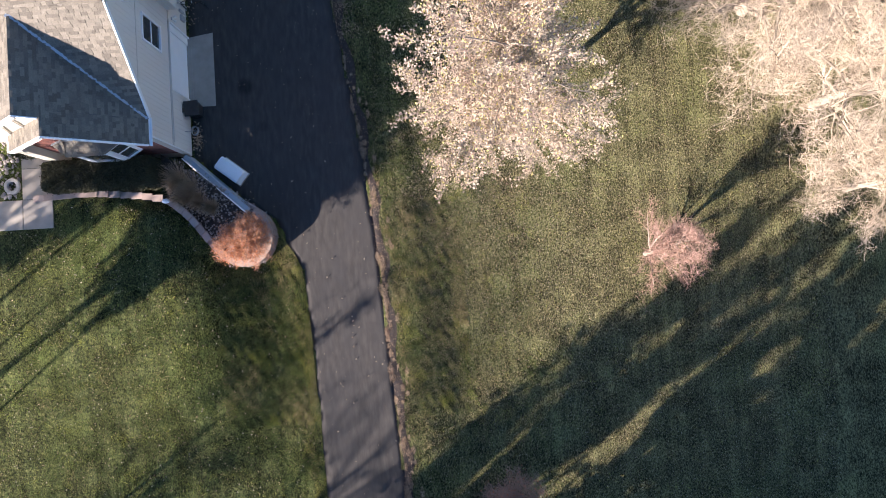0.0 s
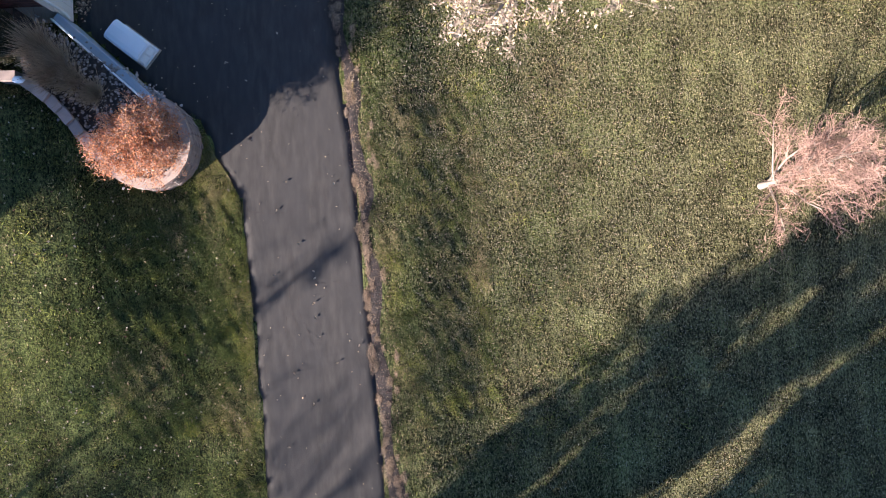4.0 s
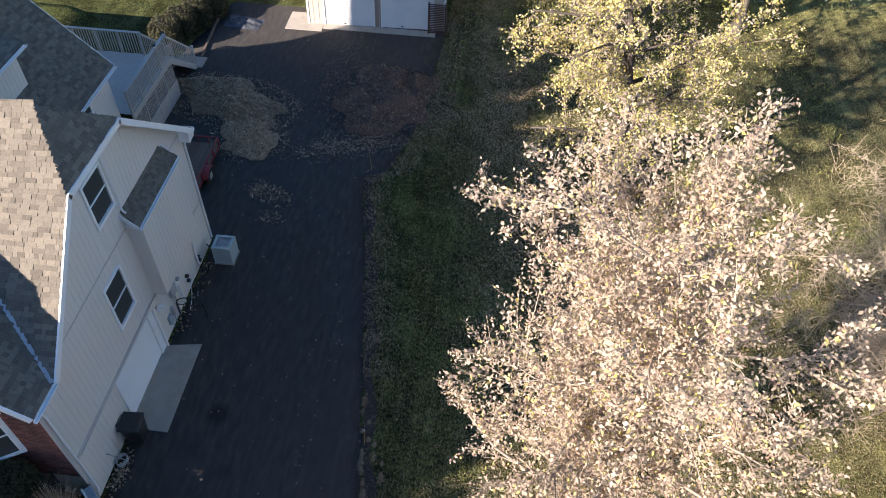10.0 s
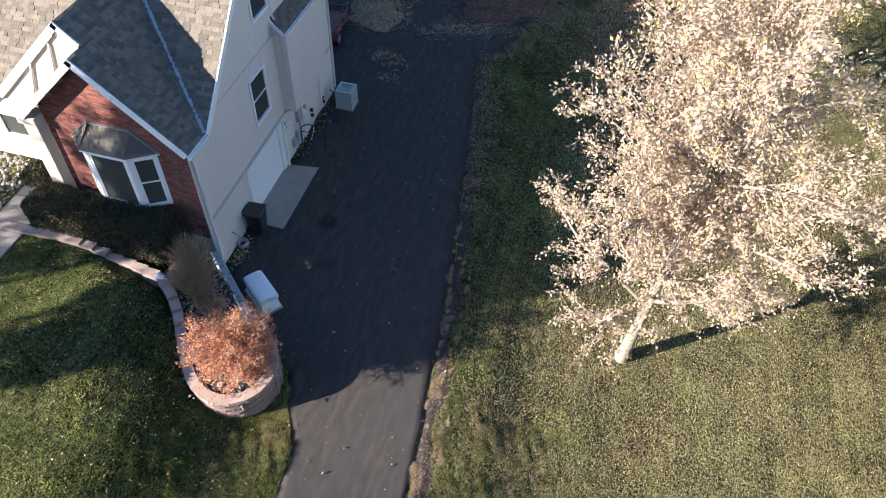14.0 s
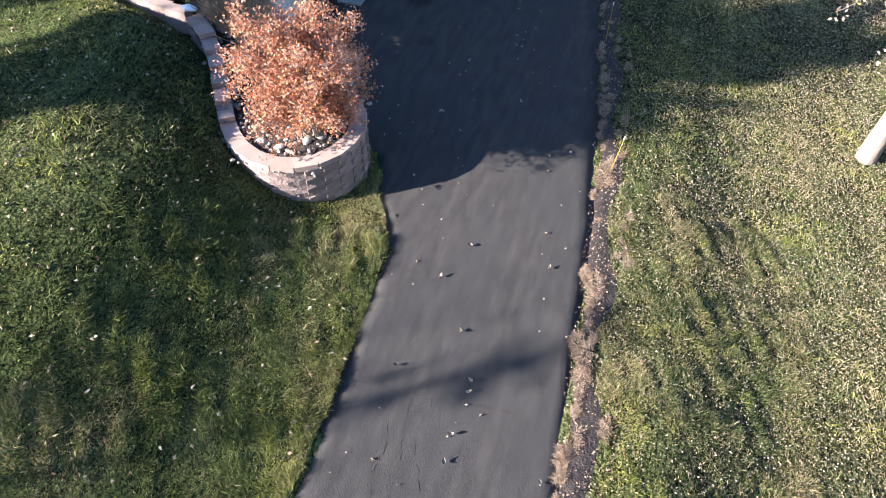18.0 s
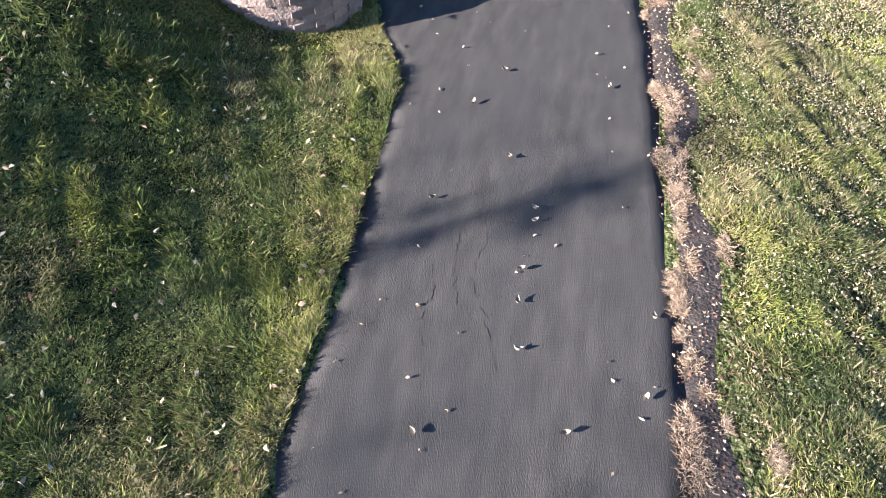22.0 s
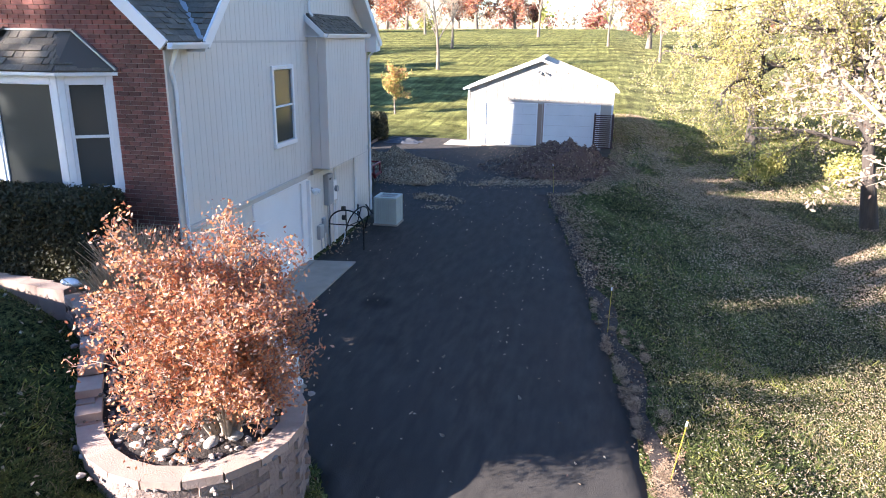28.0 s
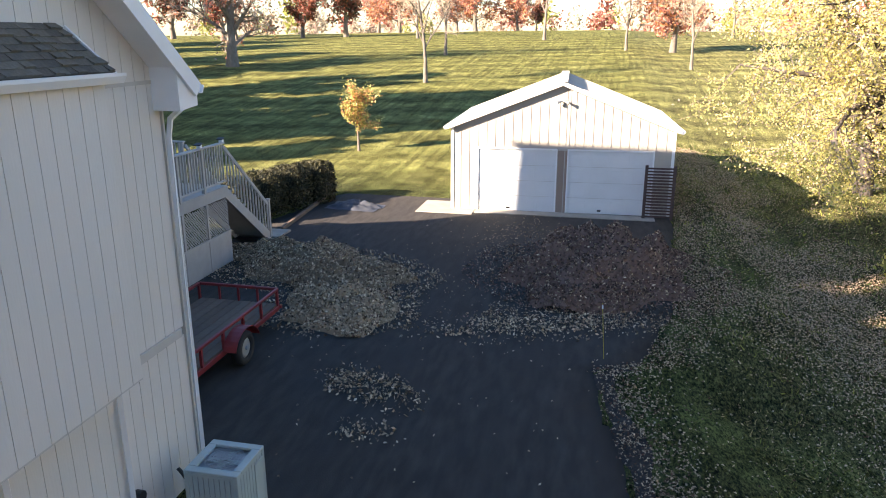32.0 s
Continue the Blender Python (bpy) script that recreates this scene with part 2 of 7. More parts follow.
M_BARNDOOR = mat("barn_door_paint", (0.74, 0.75, 0.74), 0.5, second=(0.68, 0.69, 0.68), scale=1.5)
M_SHINGLE = mat("asphalt_shingle", (0.130, 0.112, 0.088), 0.92, second=(0.190, 0.163, 0.126), scale=25, rand=0.30, bump=0.5, bump_scale=180, bump_dist=0.01)
M_SHINGLE_I = mat("asphalt_shingle_far", (0.130, 0.112, 0.088), 0.92, second=(0.190, 0.163, 0.126), scale=25, rand=0.30, island=True, bump=0.5, bump_scale=180, bump_dist=0.01)
M_ROOFBASE = mat("roof_underlay", (0.10, 0.09, 0.08), 0.95)
M_BRICK = mat("red_brick", (0.185, 0.072, 0.052), 0.85, second=(0.11, 0.048, 0.042), scale=14, rand=0.4, bump=0.5, bump_scale=60, bump_dist=0.01)
M_MORTAR = mat("mortar", (0.34, 0.29, 0.25), 0.95, bump=0.4, bump_scale=80)
M_GLASS = glass_mat()
M_CREAMPAINT = mat("cream_panel_paint", (0.60, 0.54, 0.43), 0.6, second=(0.52, 0.47, 0.38), scale=2.2, third=(0.56, 0.49, 0.40), scale3=0.9)
M_CONCRETE = mat("concrete", (0.33, 0.29, 0.24), 0.9, second=(0.25, 0.22, 0.182), scale=2.5, third=(0.37, 0.33, 0.28), scale3=0.8, bump=0.3, bump_scale=80)
M_BLOCK = mat("retaining_block", (0.29, 0.21, 0.175), 0.92, second=(0.21, 0.165, 0.15), scale=8, rand=0.22, bump=0.9, bump_scale=26, bump_dist=0.03)
M_CAP = mat("wall_cap", (0.37, 0.275, 0.225), 0.9, second=(0.30, 0.225, 0.19), scale=7, rand=0.15, bump=0.5, bump_scale=50, bump_dist=0.015)
M_BLUEWALL = mat("painted_foundation", (0.33, 0.37, 0.40), 0.8, second=(0.28, 0.32, 0.35), scale=3, bump=0.2, bump_scale=40)
M_ROCK = mat("river_rock", (0.30, 0.255, 0.225), 0.85, second=(0.20, 0.175, 0.16), scale=9, rand=0.5, island=True, bump=0.3, bump_scale=40)
M_ROCKO = mat("pale_rock", (0.42, 0.385, 0.34), 0.85, second=(0.30, 0.28, 0.25), scale=7, rand=0.35, bump=0.4, bump_scale=30)
M_BLACK = mat("black_plastic", (0.018, 0.018, 0.02), 0.45, second=(0.03, 0.03, 0.032), scale=6)
M_BLACKMETAL = mat("black_iron", (0.012, 0.012, 0.013), 0.4, metal=0.3, second=(0.03, 0.02, 0.015), scale=12)
M_METAL = mat("galvanised_metal", (0.42, 0.44, 0.45), 0.5, metal=0.6, second=(0.34, 0.36, 0.37), scale=6)
M_ACGREY = mat("condenser_paint", (0.40, 0.47, 0.45), 0.5, second=(0.35, 0.41, 0.40), scale=3)
M_UNLIT = mat("unlit_inside", (0.02, 0.02, 0.02), 0.9)
M_REDPAINT = mat("red_paint", (0.24, 0.018, 0.022), 0.45, second=(0.17, 0.02, 0.02), scale=5)
M_WOODDARK = mat("weathered_boards", (0.11, 0.075, 0.055), 0.85, second=(0.16, 0.12, 0.09), scale=6, stretch=(1, 8, 1), rand=0.25)
M_TYRE = mat("tyre_rubber", (0.02, 0.02, 0.02), 0.85, bump=0.3, bump_scale=60)
M_RIM = mat("silver_rim", (0.40, 0.40, 0.39), 0.45, metal=0.4)
M_BARN = mat("barn_steel_siding", (0.45, 0.415, 0.36), 0.5, second=(0.41, 0.38, 0.33), scale=1.5, spec=0.4)
M_BARNROOF = mat("barn_roof_steel", (0.54, 0.50, 0.46), 0.6, second=(0.47, 0.43, 0.39), scale=2, third=(0.58, 0.54, 0.49), scale3=0.6)
M_BARNDARK = mat("barn_brown_trim", (0.30, 0.22, 0.175), 0.7)
M_LATTICE = mat("brown_fence_panel", (0.095, 0.055, 0.05), 0.8, second=(0.07, 0.045, 0.04), scale=6)
M_DECK = mat("grey_deck_paint", (0.40, 0.385, 0.36), 0.75, second=(0.35, 0.335, 0.31), scale=4)
M_BARK = mat("grey_bark", (0.155, 0.125, 0.10), 0.95, second=(0.26, 0.22, 0.18), scale=7, stretch=(1, 1, 0.25), bump=0.9, bump_scale=18, bump_dist=0.04)
M_BARKPALE = mat("pale_bark", (0.33, 0.275, 0.215), 0.9, second=(0.20, 0.165, 0.13), scale=7, stretch=(1, 1, 0.25), bump=0.6, bump_scale=18, bump_dist=0.03)
M_BARKDARK = mat("dark_bark", (0.062, 0.050, 0.042), 0.95, second=(0.105, 0.085, 0.070), scale=8, stretch=(1, 1, 0.25), bump=0.9, bump_scale=18, bump_dist=0.04)
M_HILLRED = mat("crimson_leaf", (0.33, 0.115, 0.085), 0.75, rand=0.4, island=True, transl=0.25)
M_TWIG = mat("bare_twig", (0.42, 0.335, 0.245), 0.9, rand=0.25, island=True)
M_TWIGRED = mat("red_twig", (0.33, 0.20, 0.15), 0.85, rand=0.25, island=True)
M_CREAM = mat("cream_leaf", (0.485, 0.39, 0.29), 0.75, rand=0.3, island=True, transl=0.4)
M_CREAMPINK = mat("dry_pink_leaf", (0.43, 0.30, 0.235), 0.75, rand=0.3, island=True, transl=0.35)
M_YELLOW = mat("yellow_leaf", (0.66, 0.58, 0.21), 0.7, rand=0.35, island=True, transl=0.45)
M_YGREEN = mat("yellow_green_leaf", (0.33, 0.33, 0.09), 0.7, rand=0.35, island=True, transl=0.4)
M_ORANGE = mat("orange_leaf", (0.58, 0.265, 0.125), 0.7, rand=0.4, island=True, transl=0.35)
M_RUSTLEAF = mat("rust_leaf", (0.42, 0.14, 0.075), 0.75, rand=0.4, island=True, transl=0.3)
M_HEDGE = mat("hedge_leaf", (0.050, 0.048, 0.020), 0.7, rand=0.5, island=True, transl=0.15)
# near-black colour for the shade deep inside the foliage
M_HEDGE_SHADE = mat("hedge_core", (0.018, 0.02, 0.010), 0.95)
M_TUFT = mat("dry_verge_grass", (0.40, 0.295, 0.205), 0.85, rand=0.75, island=True, transl=0.3)
M_DRYGRASS = mat("dry_tall_grass", (0.42, 0.315, 0.21), 0.85, rand=0.35, island=True, transl=0.3)
M_TARP = mat("grey_tarp", (0.065, 0.07, 0.085), 0.6, second=(0.03, 0.035, 0.04), scale=3)
M_WHITEBOX = mat("white_enamel", (0.82, 0.83, 0.82), 0.4, second=(0.77, 0.78, 0.77), scale=2)
M_PLASTICGREY = mat("grey_meter_box", (0.36, 0.38, 0.39), 0.55)
M_YELLOWROD = mat("yellow_marker", (0.55, 0.42, 0.04), 0.6)


# ---- building helpers ----
def obj(name, bm, material, parent=None):
    me = bpy.data.meshes.new(name)
    bm.to_mesh(me)
    bm.free()
    for m in (material if isinstance(material, (list, tuple)) else [material]):
        me.materials.append(m)
    ob = new(name, me)
    ob.parent = parent
    return ob


def part(name, bm, material, parent, label=""):
    return tagged(obj(name, bm, material, parent), label)


def thing(name, label, category, at=(0, 0, 0), rz=0.0, group="", kind=""):
    e = new(name)
    e.matrix_basis = pose(*at, 0, 0, rz)
    e.empty_display_size = 0.1
    return tagged(e, label, category, group, kind)


def share(name, me, parent, m=None):
    o = new(name, me)
    o.parent = parent
    if m is not None:
        o.matrix_basis = m
    return o


def box(bm, x0, x1, y0, y1, z0, z1, m=None, bevel=0.0, idx=0):
    r = bmesh.ops.create_cube(bm, size=1)
    vs = r["verts"]
    for v in vs:
        v.co = Vector(((x0 + x1) / 2 + v.co.x * (x1 - x0), (y0 + y1) / 2 + v.co.y * (y1 - y0), (z0 + z1) / 2 + v.co.z * (z1 - z0)))
    if bevel:
        es = list({e for v in vs for e in v.link_edges})
        out = bmesh.ops.bevel(bm, geom=es, offset=bevel, segments=1, affect="EDGES", profile=0.5)
        vs = list({v for f in out["faces"] for v in f.verts} | {v for v in vs if v.is_valid})
    if m is not None:
        for v in vs:
            v.co = m @ v.co
    if idx:
        for f in {f for v in vs for f in v.link_faces}:
            f.material_index = idx
    return vs


def boxm(x0, x1, y0, y1, z0, z1, bevel=0.0, m=None):
    bm = bmesh.new()
    box(bm, x0, x1, y0, y1, z0, z1, m, bevel)
    return bm


def prism(bm, pts, axis, a, b, idx=0):
    """A flat outline of pairs, swept along one axis from a to b."""
    def put(p, v):
        return Vector({"x": (v, p[0], p[1]), "y": (p[0], v, p[1]), "z": (p[0], p[1], v)}[axis])
    va = [bm.verts.new(put(p, a)) for p in pts]
    vb = [bm.verts.new(put(p, b)) for p in pts]
    n = len(pts)
    fs = [bm.faces.new(va), bm.faces.new(vb[::-1])]
    fs += [bm.faces.new((va[i], vb[i], vb[(i + 1) % n], va[(i + 1) % n])) for i in range(n)]
    for f in fs:
        f.material_index = idx
    bmesh.ops.recalc_face_normals(bm, faces=fs)


def prismm(pts, axis, a, b):
    bm = bmesh.new()
    prism(bm, pts, axis, a, b)
    return bm


def tube(bm, pts, radii, sides=6):
    """A round bar through points, with a radius at each."""
    pts = [Vector(p) for p in pts]
    if not isinstance(radii, (list, tuple)):
        radii = [radii] * len(pts)
    rings = []
    for i, p in enumerate(pts):
        d = (pts[min(i + 1, len(pts) - 1)] - pts[max(i - 1, 0)]).normalized()
        q = d.to_track_quat("Z", "Y")
        rings.append([bm.verts.new(p + q @ Vector((math.cos(a) * radii[i], math.sin(a) * radii[i], 0)))
                      for a in [2 * math.pi * k / sides for k in range(sides)]])
    for a, b in zip(rings, rings[1:]):
        for k in range(sides):
            bm.faces.new((a[k], a[(k + 1) % sides], b[(k + 1) % sides], b[k]))
    bm.faces.new(rings[0][::-1])
    bm.faces.new(rings[-1])


def tubem(pts, radii, sides=6):
    bm = bmesh.new()
    tube(bm, pts, radii, sides)
    return bm


def smooth(ob):
    for p in ob.data.polygons:
        p.use_smooth = True
    return ob


def sheet(name, verts, faces, material, parent=None, mats=None, idx=None):
    me = bpy.data.meshes.new(name)
    me.from_pydata(verts, [], faces)
    for m in (mats or [material]):
        me.materials.append(m)
    if idx is not None:
        me.polygons.foreach_set("material_index", idx)
    ob = new(name, me)
    ob.parent = parent
    return ob


def quads(name, corners, material, parent=None, mats=None, idx=None):
    """Many loose four-cornered flakes from an array (n, 4, 3)."""
    c = np.asarray(corners, dtype=np.float32)
    n = len(c)
    me = bpy.data.meshes.new(name)
    me.vertices.add(n * 4)
    me.vertices.foreach_set("co", c.ravel())
    me.loops.add(n * 4)
    me.loops.foreach_set("vertex_index", np.arange(n * 4, dtype=np.int32))
    me.polygons.add(n)
    me.polygons.foreach_set("loop_start", np.arange(0, n * 4, 4, dtype=np.int32))
    me.polygons.foreach_set("loop_total", np.full(n, 4, dtype=np.int32))
    for m in (mats or [material]):
        me.materials.append(m)
    if idx is not None:
        me.polygons.foreach_set("material_index", np.asarray(idx, dtype=np.int32))
    me.update()
    me.validate()
    ob = new(name, me)
    ob.parent = parent
    return ob


# ---- the lie of the land ----
WEST = [(-60, 6.6), (-40, 6.2), (-20, 5.55), (-15.6, 5.40), (-12.3, 5.25), (-10.0, 5.12), (-8.4, 5.06), (-6.8, 4.95), (-5.5, 4.80), (-4.9, 4.55), (-4.3, 4.15), (-3.2, 3.75), (-2.5, 2.72),
        (-0.1, 0.16), (0.0, 0.03), (10.4, 0.03), (10.6, -3.0), (13.0, -6.2), (24.0, -5.6), (28.2, -4.8), (29.2, -4.6)]
EAST = [(-60, 11.6), (-40, 10.4), (-15.8, 8.98), (-11.4, 8.68), (-8.5, 8.52), (-6.0, 8.33), (-3.8, 8.20), (-1.4, 7.93), (0.9, 7.66), (2.5, 7.42), (5.6, 6.95), (9.7, 6.33), (12.2, 5.88), (15.1, 5.40), (15.6, 6.3), (19.0, 7.3), (27.5, 7.9), (29.2, 7.9)]


HILL_Y = [34, 45, 66, 90, 110, 150, 200, 300, 1300]
HILL_Z = [0.0, 0.7, 2.5, 4.1, 5.2, 6.7, 7.0, 6.5, 4.0]


def along(table, y):
    return float(np.interp(y, [p[0] for p in table], [p[1] for p in table]))


def ease(v):
    v = min(max(v, 0.0), 1.0)
    return v * v * (3 - 2 * v)


def ground_z(x, y):
    """Height of the land, before the drive is cut into it."""
    w, e = along(WEST, y), along(EAST, y)
    hill = float(np.interp(y, HILL_Y, HILL_Z)) + 0.7 * math.sin(x * 0.021 + 1.0) * ease((y - 60) / 80.0)
    if x < w:
        s = w - x
        if y < 2:
            rise = 1.95 * (0.30 + 0.70 * ease((y + 15) / 10.0))
            z = rise * (0.03 * ease(s / 0.9) + 0.97 * ease((s - 0.75) / 5.0))
        elif y < 24:
            z = 1.95 * ease((-7.5 - x) / 4.0)
        else:
            z = 0.25 * ease(s / 3.0)
        if y < 2:
            z += 0.36 * math.exp(-((x + 0.9) / 1.5) ** 2 - ((y + 2.7) / 1.1) ** 2)
        return 0.05 + z * (1 - ease((y - 24) / 10.0)) + hill
    if x > e:
        s = x - e
        dip = (-0.62 * ease((s - 0.9) / 2.6) - 0.33 * ease((s - 2.5) / 5.0)) * (1 - 0.6 * ease((y - 22) / 14.0))
        return 0.03 + dip - 0.25 * ease((s - 12) / 30.0) + hill
    return 0.0 + hill


def axis(lo, hi, fine, outer):
    inner = list(np.arange(lo, hi + 1e-6, fine))
    step, a, b, left, right = fine, lo, hi, [], []
    while a > -outer:
        step *= 1.22
        a -= step
        left.append(a)
    step = fine
    while b < outer:
        step *= 1.22
        b += step
        right.append(b)
    return left[::-1] + inner + right


def ground():
    xs, ys = axis(-16, 26, 0.4, 1200), axis(-20, 36, 0.4, 1200)
    verts, faces = [], []
    for y in ys:
        w, e = along(WEST, y), along(EAST, y)
        for x in xs:
            inside = w + 0.12 < x < e - 0.12 and y < 29.0
            verts.append((x, y, -0.14 if inside else ground_z(x, y)))
    nx = len(xs)
    for j in range(len(ys) - 1):
        for i in range(nx - 1):
            a = j * nx + i
            faces.append((a, a + 1, a + nx + 1, a + nx))
    ob = smooth(sheet("ground", verts, faces, M_GRASS))
    return tagged(ob, "autumn lawn, green turf strewn with pale leaves", "lawn", kind="structure")


def driveway():
    ys = sorted(set(list(np.arange(-60, 29.21, 0.25)) + [p[0] for p in WEST] + [p[0] for p in EAST]))
    ys = [y for y in ys if -60 <= y <= 29.2]
    verts, faces, n = [], [], 14
    for y in ys:
        w, e = along(WEST, y), along(EAST, y)
        jw, je = 0.05 * noise.noise((0.0, y * 1.7, 3.0)), 0.05 * noise.noise((5.0, y * 1.7, 3.0))
        xa, xb = w + (jw if y < -5 else 0), e + je
        verts.append((xa, y, -0.16))
        for i in range(n + 1):
            x = xa + (xb - xa) * i / n
            verts.append((x, y, 0.003 * noise.noise((x * 0.5, y * 0.5, 0.0))))
        verts.append((xb, y, -0.16))
    m = n + 3
    for j in range(len(ys) - 1):
        for i in range(m - 1):
            a = j * m + i
            faces.append((a, a + 1, a + m + 1, a + m))
    return tagged(smooth(sheet("driveway", verts, faces, M_ASPHALT)), "freshly sealed black asphalt driveway with scattered leaves", "driveway", kind="structure")


GROUND = ground()
DRIVE = driveway()

# ---- house ----
RIDGE_Y, RIDGE_Z, CLIP_Z = 5.33, 10.25, 8.80
house = thing("house", "grey vertical-sided house with red brick front and shingled roof", "house")
M_HOUSECORE = M_TRIMGREY


def south_z(y):
    return 5.45 + (y - 0.5) * 1.0


def north_z(y):
    return 5.45 + (10.86 - y) * 0.859


def roof_z(y):
    return min(south_z(y), north_z(y), CLIP_Z)


# walls behind the cladding
bm = bmesh.new()
prism(bm, [(0.0, -0.1), (10.45, -0.1), (10.45, 5.4), (6.75, 8.6), (3.85, 8.6), (0.55, 5.3), (0.0, 5.3)], "x", -4.50, -0.06)
prism(bm, [(1.30, -0.1), (10.45, -0.1), (10.45, 5.4), (6.75, 8.6), (3.85, 8.6), (1.30, 5.9)], "x", -14.0, -4.502)
part("wall", bm, M_HOUSECORE, house, "grey house body behind the siding")

WIN_E = [(3.84, 4.98, 3.17, 4.96), (4.75, 5.90, 6.55, 8.12)]      # y0, y1, z0, z1 of the two windows in the east wall
GDOOR = (2.66, 5.46, 0.0, 2.13)


def strips(lo, hi, pitch, cuts):
    e = sorted(set([round(v, 4) for v in np.arange(lo, hi, pitch)] + [hi] + [c for c in cuts if lo < c < hi]))
    out = [e[0]]
    for v in e[1:]:
        if v in cuts or (v - out[-1] > 0.03 and not any(abs(v - c) < 0.10 for c in cuts)) or v == hi:
            out.append(v)
    return list(zip(out, out[1:]))


def spans(z0, z1, holes):
    free = [(z0, z1)]
    for a, b in holes:
        free = [s for lo, hi in free for s in ((lo, min(hi, a)), (max(lo, b), hi)) if s[1] - s[0] > 0.03]
    return free


def clad_east(x, y0, y1, zlo, ztop, holes, parent, pitch=0.203, t=0.022):
    """Vertical grooved boards on a wall that faces east."""
    for a, b in strips(y0, y1, pitch, [v for h in holes for v in h[:2]]):
        mid = (a + b) / 2
        blocked = [(h[2], h[3]) for h in holes if h[0] - 0.001 <= a and b <= h[1] + 0.001]
        za, zb = ztop(a), ztop(b)
        for lo, hi in spans(zlo, max(za, zb), blocked):
            ta, tb = min(hi, za), min(hi, zb)
            part("siding_board", prismm([(a + 0.004, lo), (b - 0.004, lo), (b - 0.004, tb), (a + 0.004, ta)], "x", x - t, x), M_SIDING, parent)


HOLES_E = [(2.60, 5.52, -0.2, 2.20), *WIN_E]
clad_east(0.0, 0.0, 10.56, 2.30, lambda y: min(5.46, 9.9), HOLES_E, house)
clad_east(0.0, 0.0, 10.56, 0.04, lambda y: 2.18, HOLES_E, house)
clad_east(0.0, 0.6, 10.45, 5.50, lambda y: roof_z(y) - 0.16, HOLES_E, house)
# belly band and flashing line
part("belly_band", boxm(-0.02, 0.035, 0.0, 5.55, 2.17, 2.31, 0.006), M_TRIMGREY, house, "grey horizontal band board")
part("belly_band", boxm(-0.02, 0.035, 5.95, 10.47, 2.19, 2.31, 0.006), M_TRIMGREY, house)
part("conduit", tubem([(0.06, 0.25, 2.24), (0.06, 5.6, 2.33)], 0.018), M_TRIMGREY, house, "painted cable conduit")
part("corner_board", boxm(-0.10, 0.03, 10.562, 10.595, 0.04, 5.40), M_TRIMGREY, house)
part("flashing", boxm(-0.01, 0.012, 0.1, 10.45, 5.455, 5.50), M_TRIMGREY, house)


def window(parent, x, y0, y1, z0, z1, face, rails=1, fw=0.09, at=0.0, flip=False):
    """A white double-hung window. face: 'e' looks along +x from the plane x=at, 's' along -y from the plane y=at."""
    w = new("window")
    w.parent = parent
    if face == "e":
        w.matrix_basis = Matrix.Translation((at, (y0 + y1) / 2, (z0 + z1) / 2)) @ pose(0, 0, 0, 0, 0, 90)
    else:
        w.matrix_basis = Matrix.Translation(((y0 + y1) / 2, at, (z0 + z1) / 2))
    hw, hh = (y1 - y0) / 2, (z1 - z0) / 2
    # local: x along the wall, -y outwards
    part("window_frame", boxm(-hw, -hw + fw, -0.05, 0.02, -hh, hh, 0.008), M_TRIM, w)
    part("window_frame", boxm(hw - fw, hw, -0.05, 0.02, -hh, hh, 0.008), M_TRIM, w)
    part("window_frame", boxm(-hw + fw, hw - fw, -0.05, 0.02, hh - fw, hh, 0.008), M_TRIM, w)
    part("window_sill", boxm(-hw - 0.01, hw + 0.01, -0.07, 0.02, -hh - 0.015, -hh + fw, 0.01), M_TRIM, w)
    zz = [-hh + fw] + [(-hh + fw) + (2 * hh - 2 * fw) * (k + 1) / (rails + 1) for k in range(rails)] + [hh - fw]
    for k in range(rails):
        part("meeting_rail", boxm(-hw + fw, hw - fw, -0.03, 0.02, zz[k + 1] - 0.022, zz[k + 1] + 0.022, 0.005), M_TRIM, w)
    for a, b in zip(zz, zz[1:]):
        p = part("pane", boxm(-hw + fw, hw - fw, 0.0, 0.012, a + 0.02, b - 0.02), M_GLASS, w, "dark reflecting glass pane")
    return w


for y0, y1, z0, z1 in WIN_E[:1]:
    window(house, 0, y0, y1, z0, z1, "e", 1)
window(house, 0, *WIN_E[1], "e", 1)

# garage door in the east wall
gd = new("garage_door")
gd.parent = house
y0, y1, z0, z1 = GDOOR
for k in range(4):
    za, zb = 0.03 + k * 0.525, 0.03 + (k + 1) * 0.525 - 0.003
    part("door_panel", boxm(-0.045, -0.022, y0, y1, za, zb, 0.002), M_DOOR, gd, "plain white garage door section")
part("door_trim", boxm(-0.03, 0.035, y0 - 0.07, y0, 0.0, 2.13, 0.006), M_TRIM, gd)
part("door_trim", boxm(-0.03, 0.12, y1, y1 + 0.07, 0.0, 2.13, 0.006), M_TRIM, gd)
part("door_trim", boxm(-0.03, 0.05, y0 - 0.07, y1 + 0.07, 2.13, 2.17, 0.004), M_TRIM, gd)
part("door_track_side", boxm(-0.02, 0.035, y1 - 0.30, y1, 0.0, 2.12, 0.005), M_TRIM, gd)

# bay that projects from the east wall
BX, BY0, BY1, BZ0, BZ1 = 0.47, 5.98, 9.0, 2.36, 5.60
bump = new("projecting_bay")
bump.parent = house
part("bay_core", boxm(-0.02, BX - 0.03, BY0 + 0.03, BY1 - 0.03, BZ0, BZ1), M_HOUSECORE, bump)
clad_east(BX, BY0, BY1, BZ0, lambda y: BZ1, [], bump)
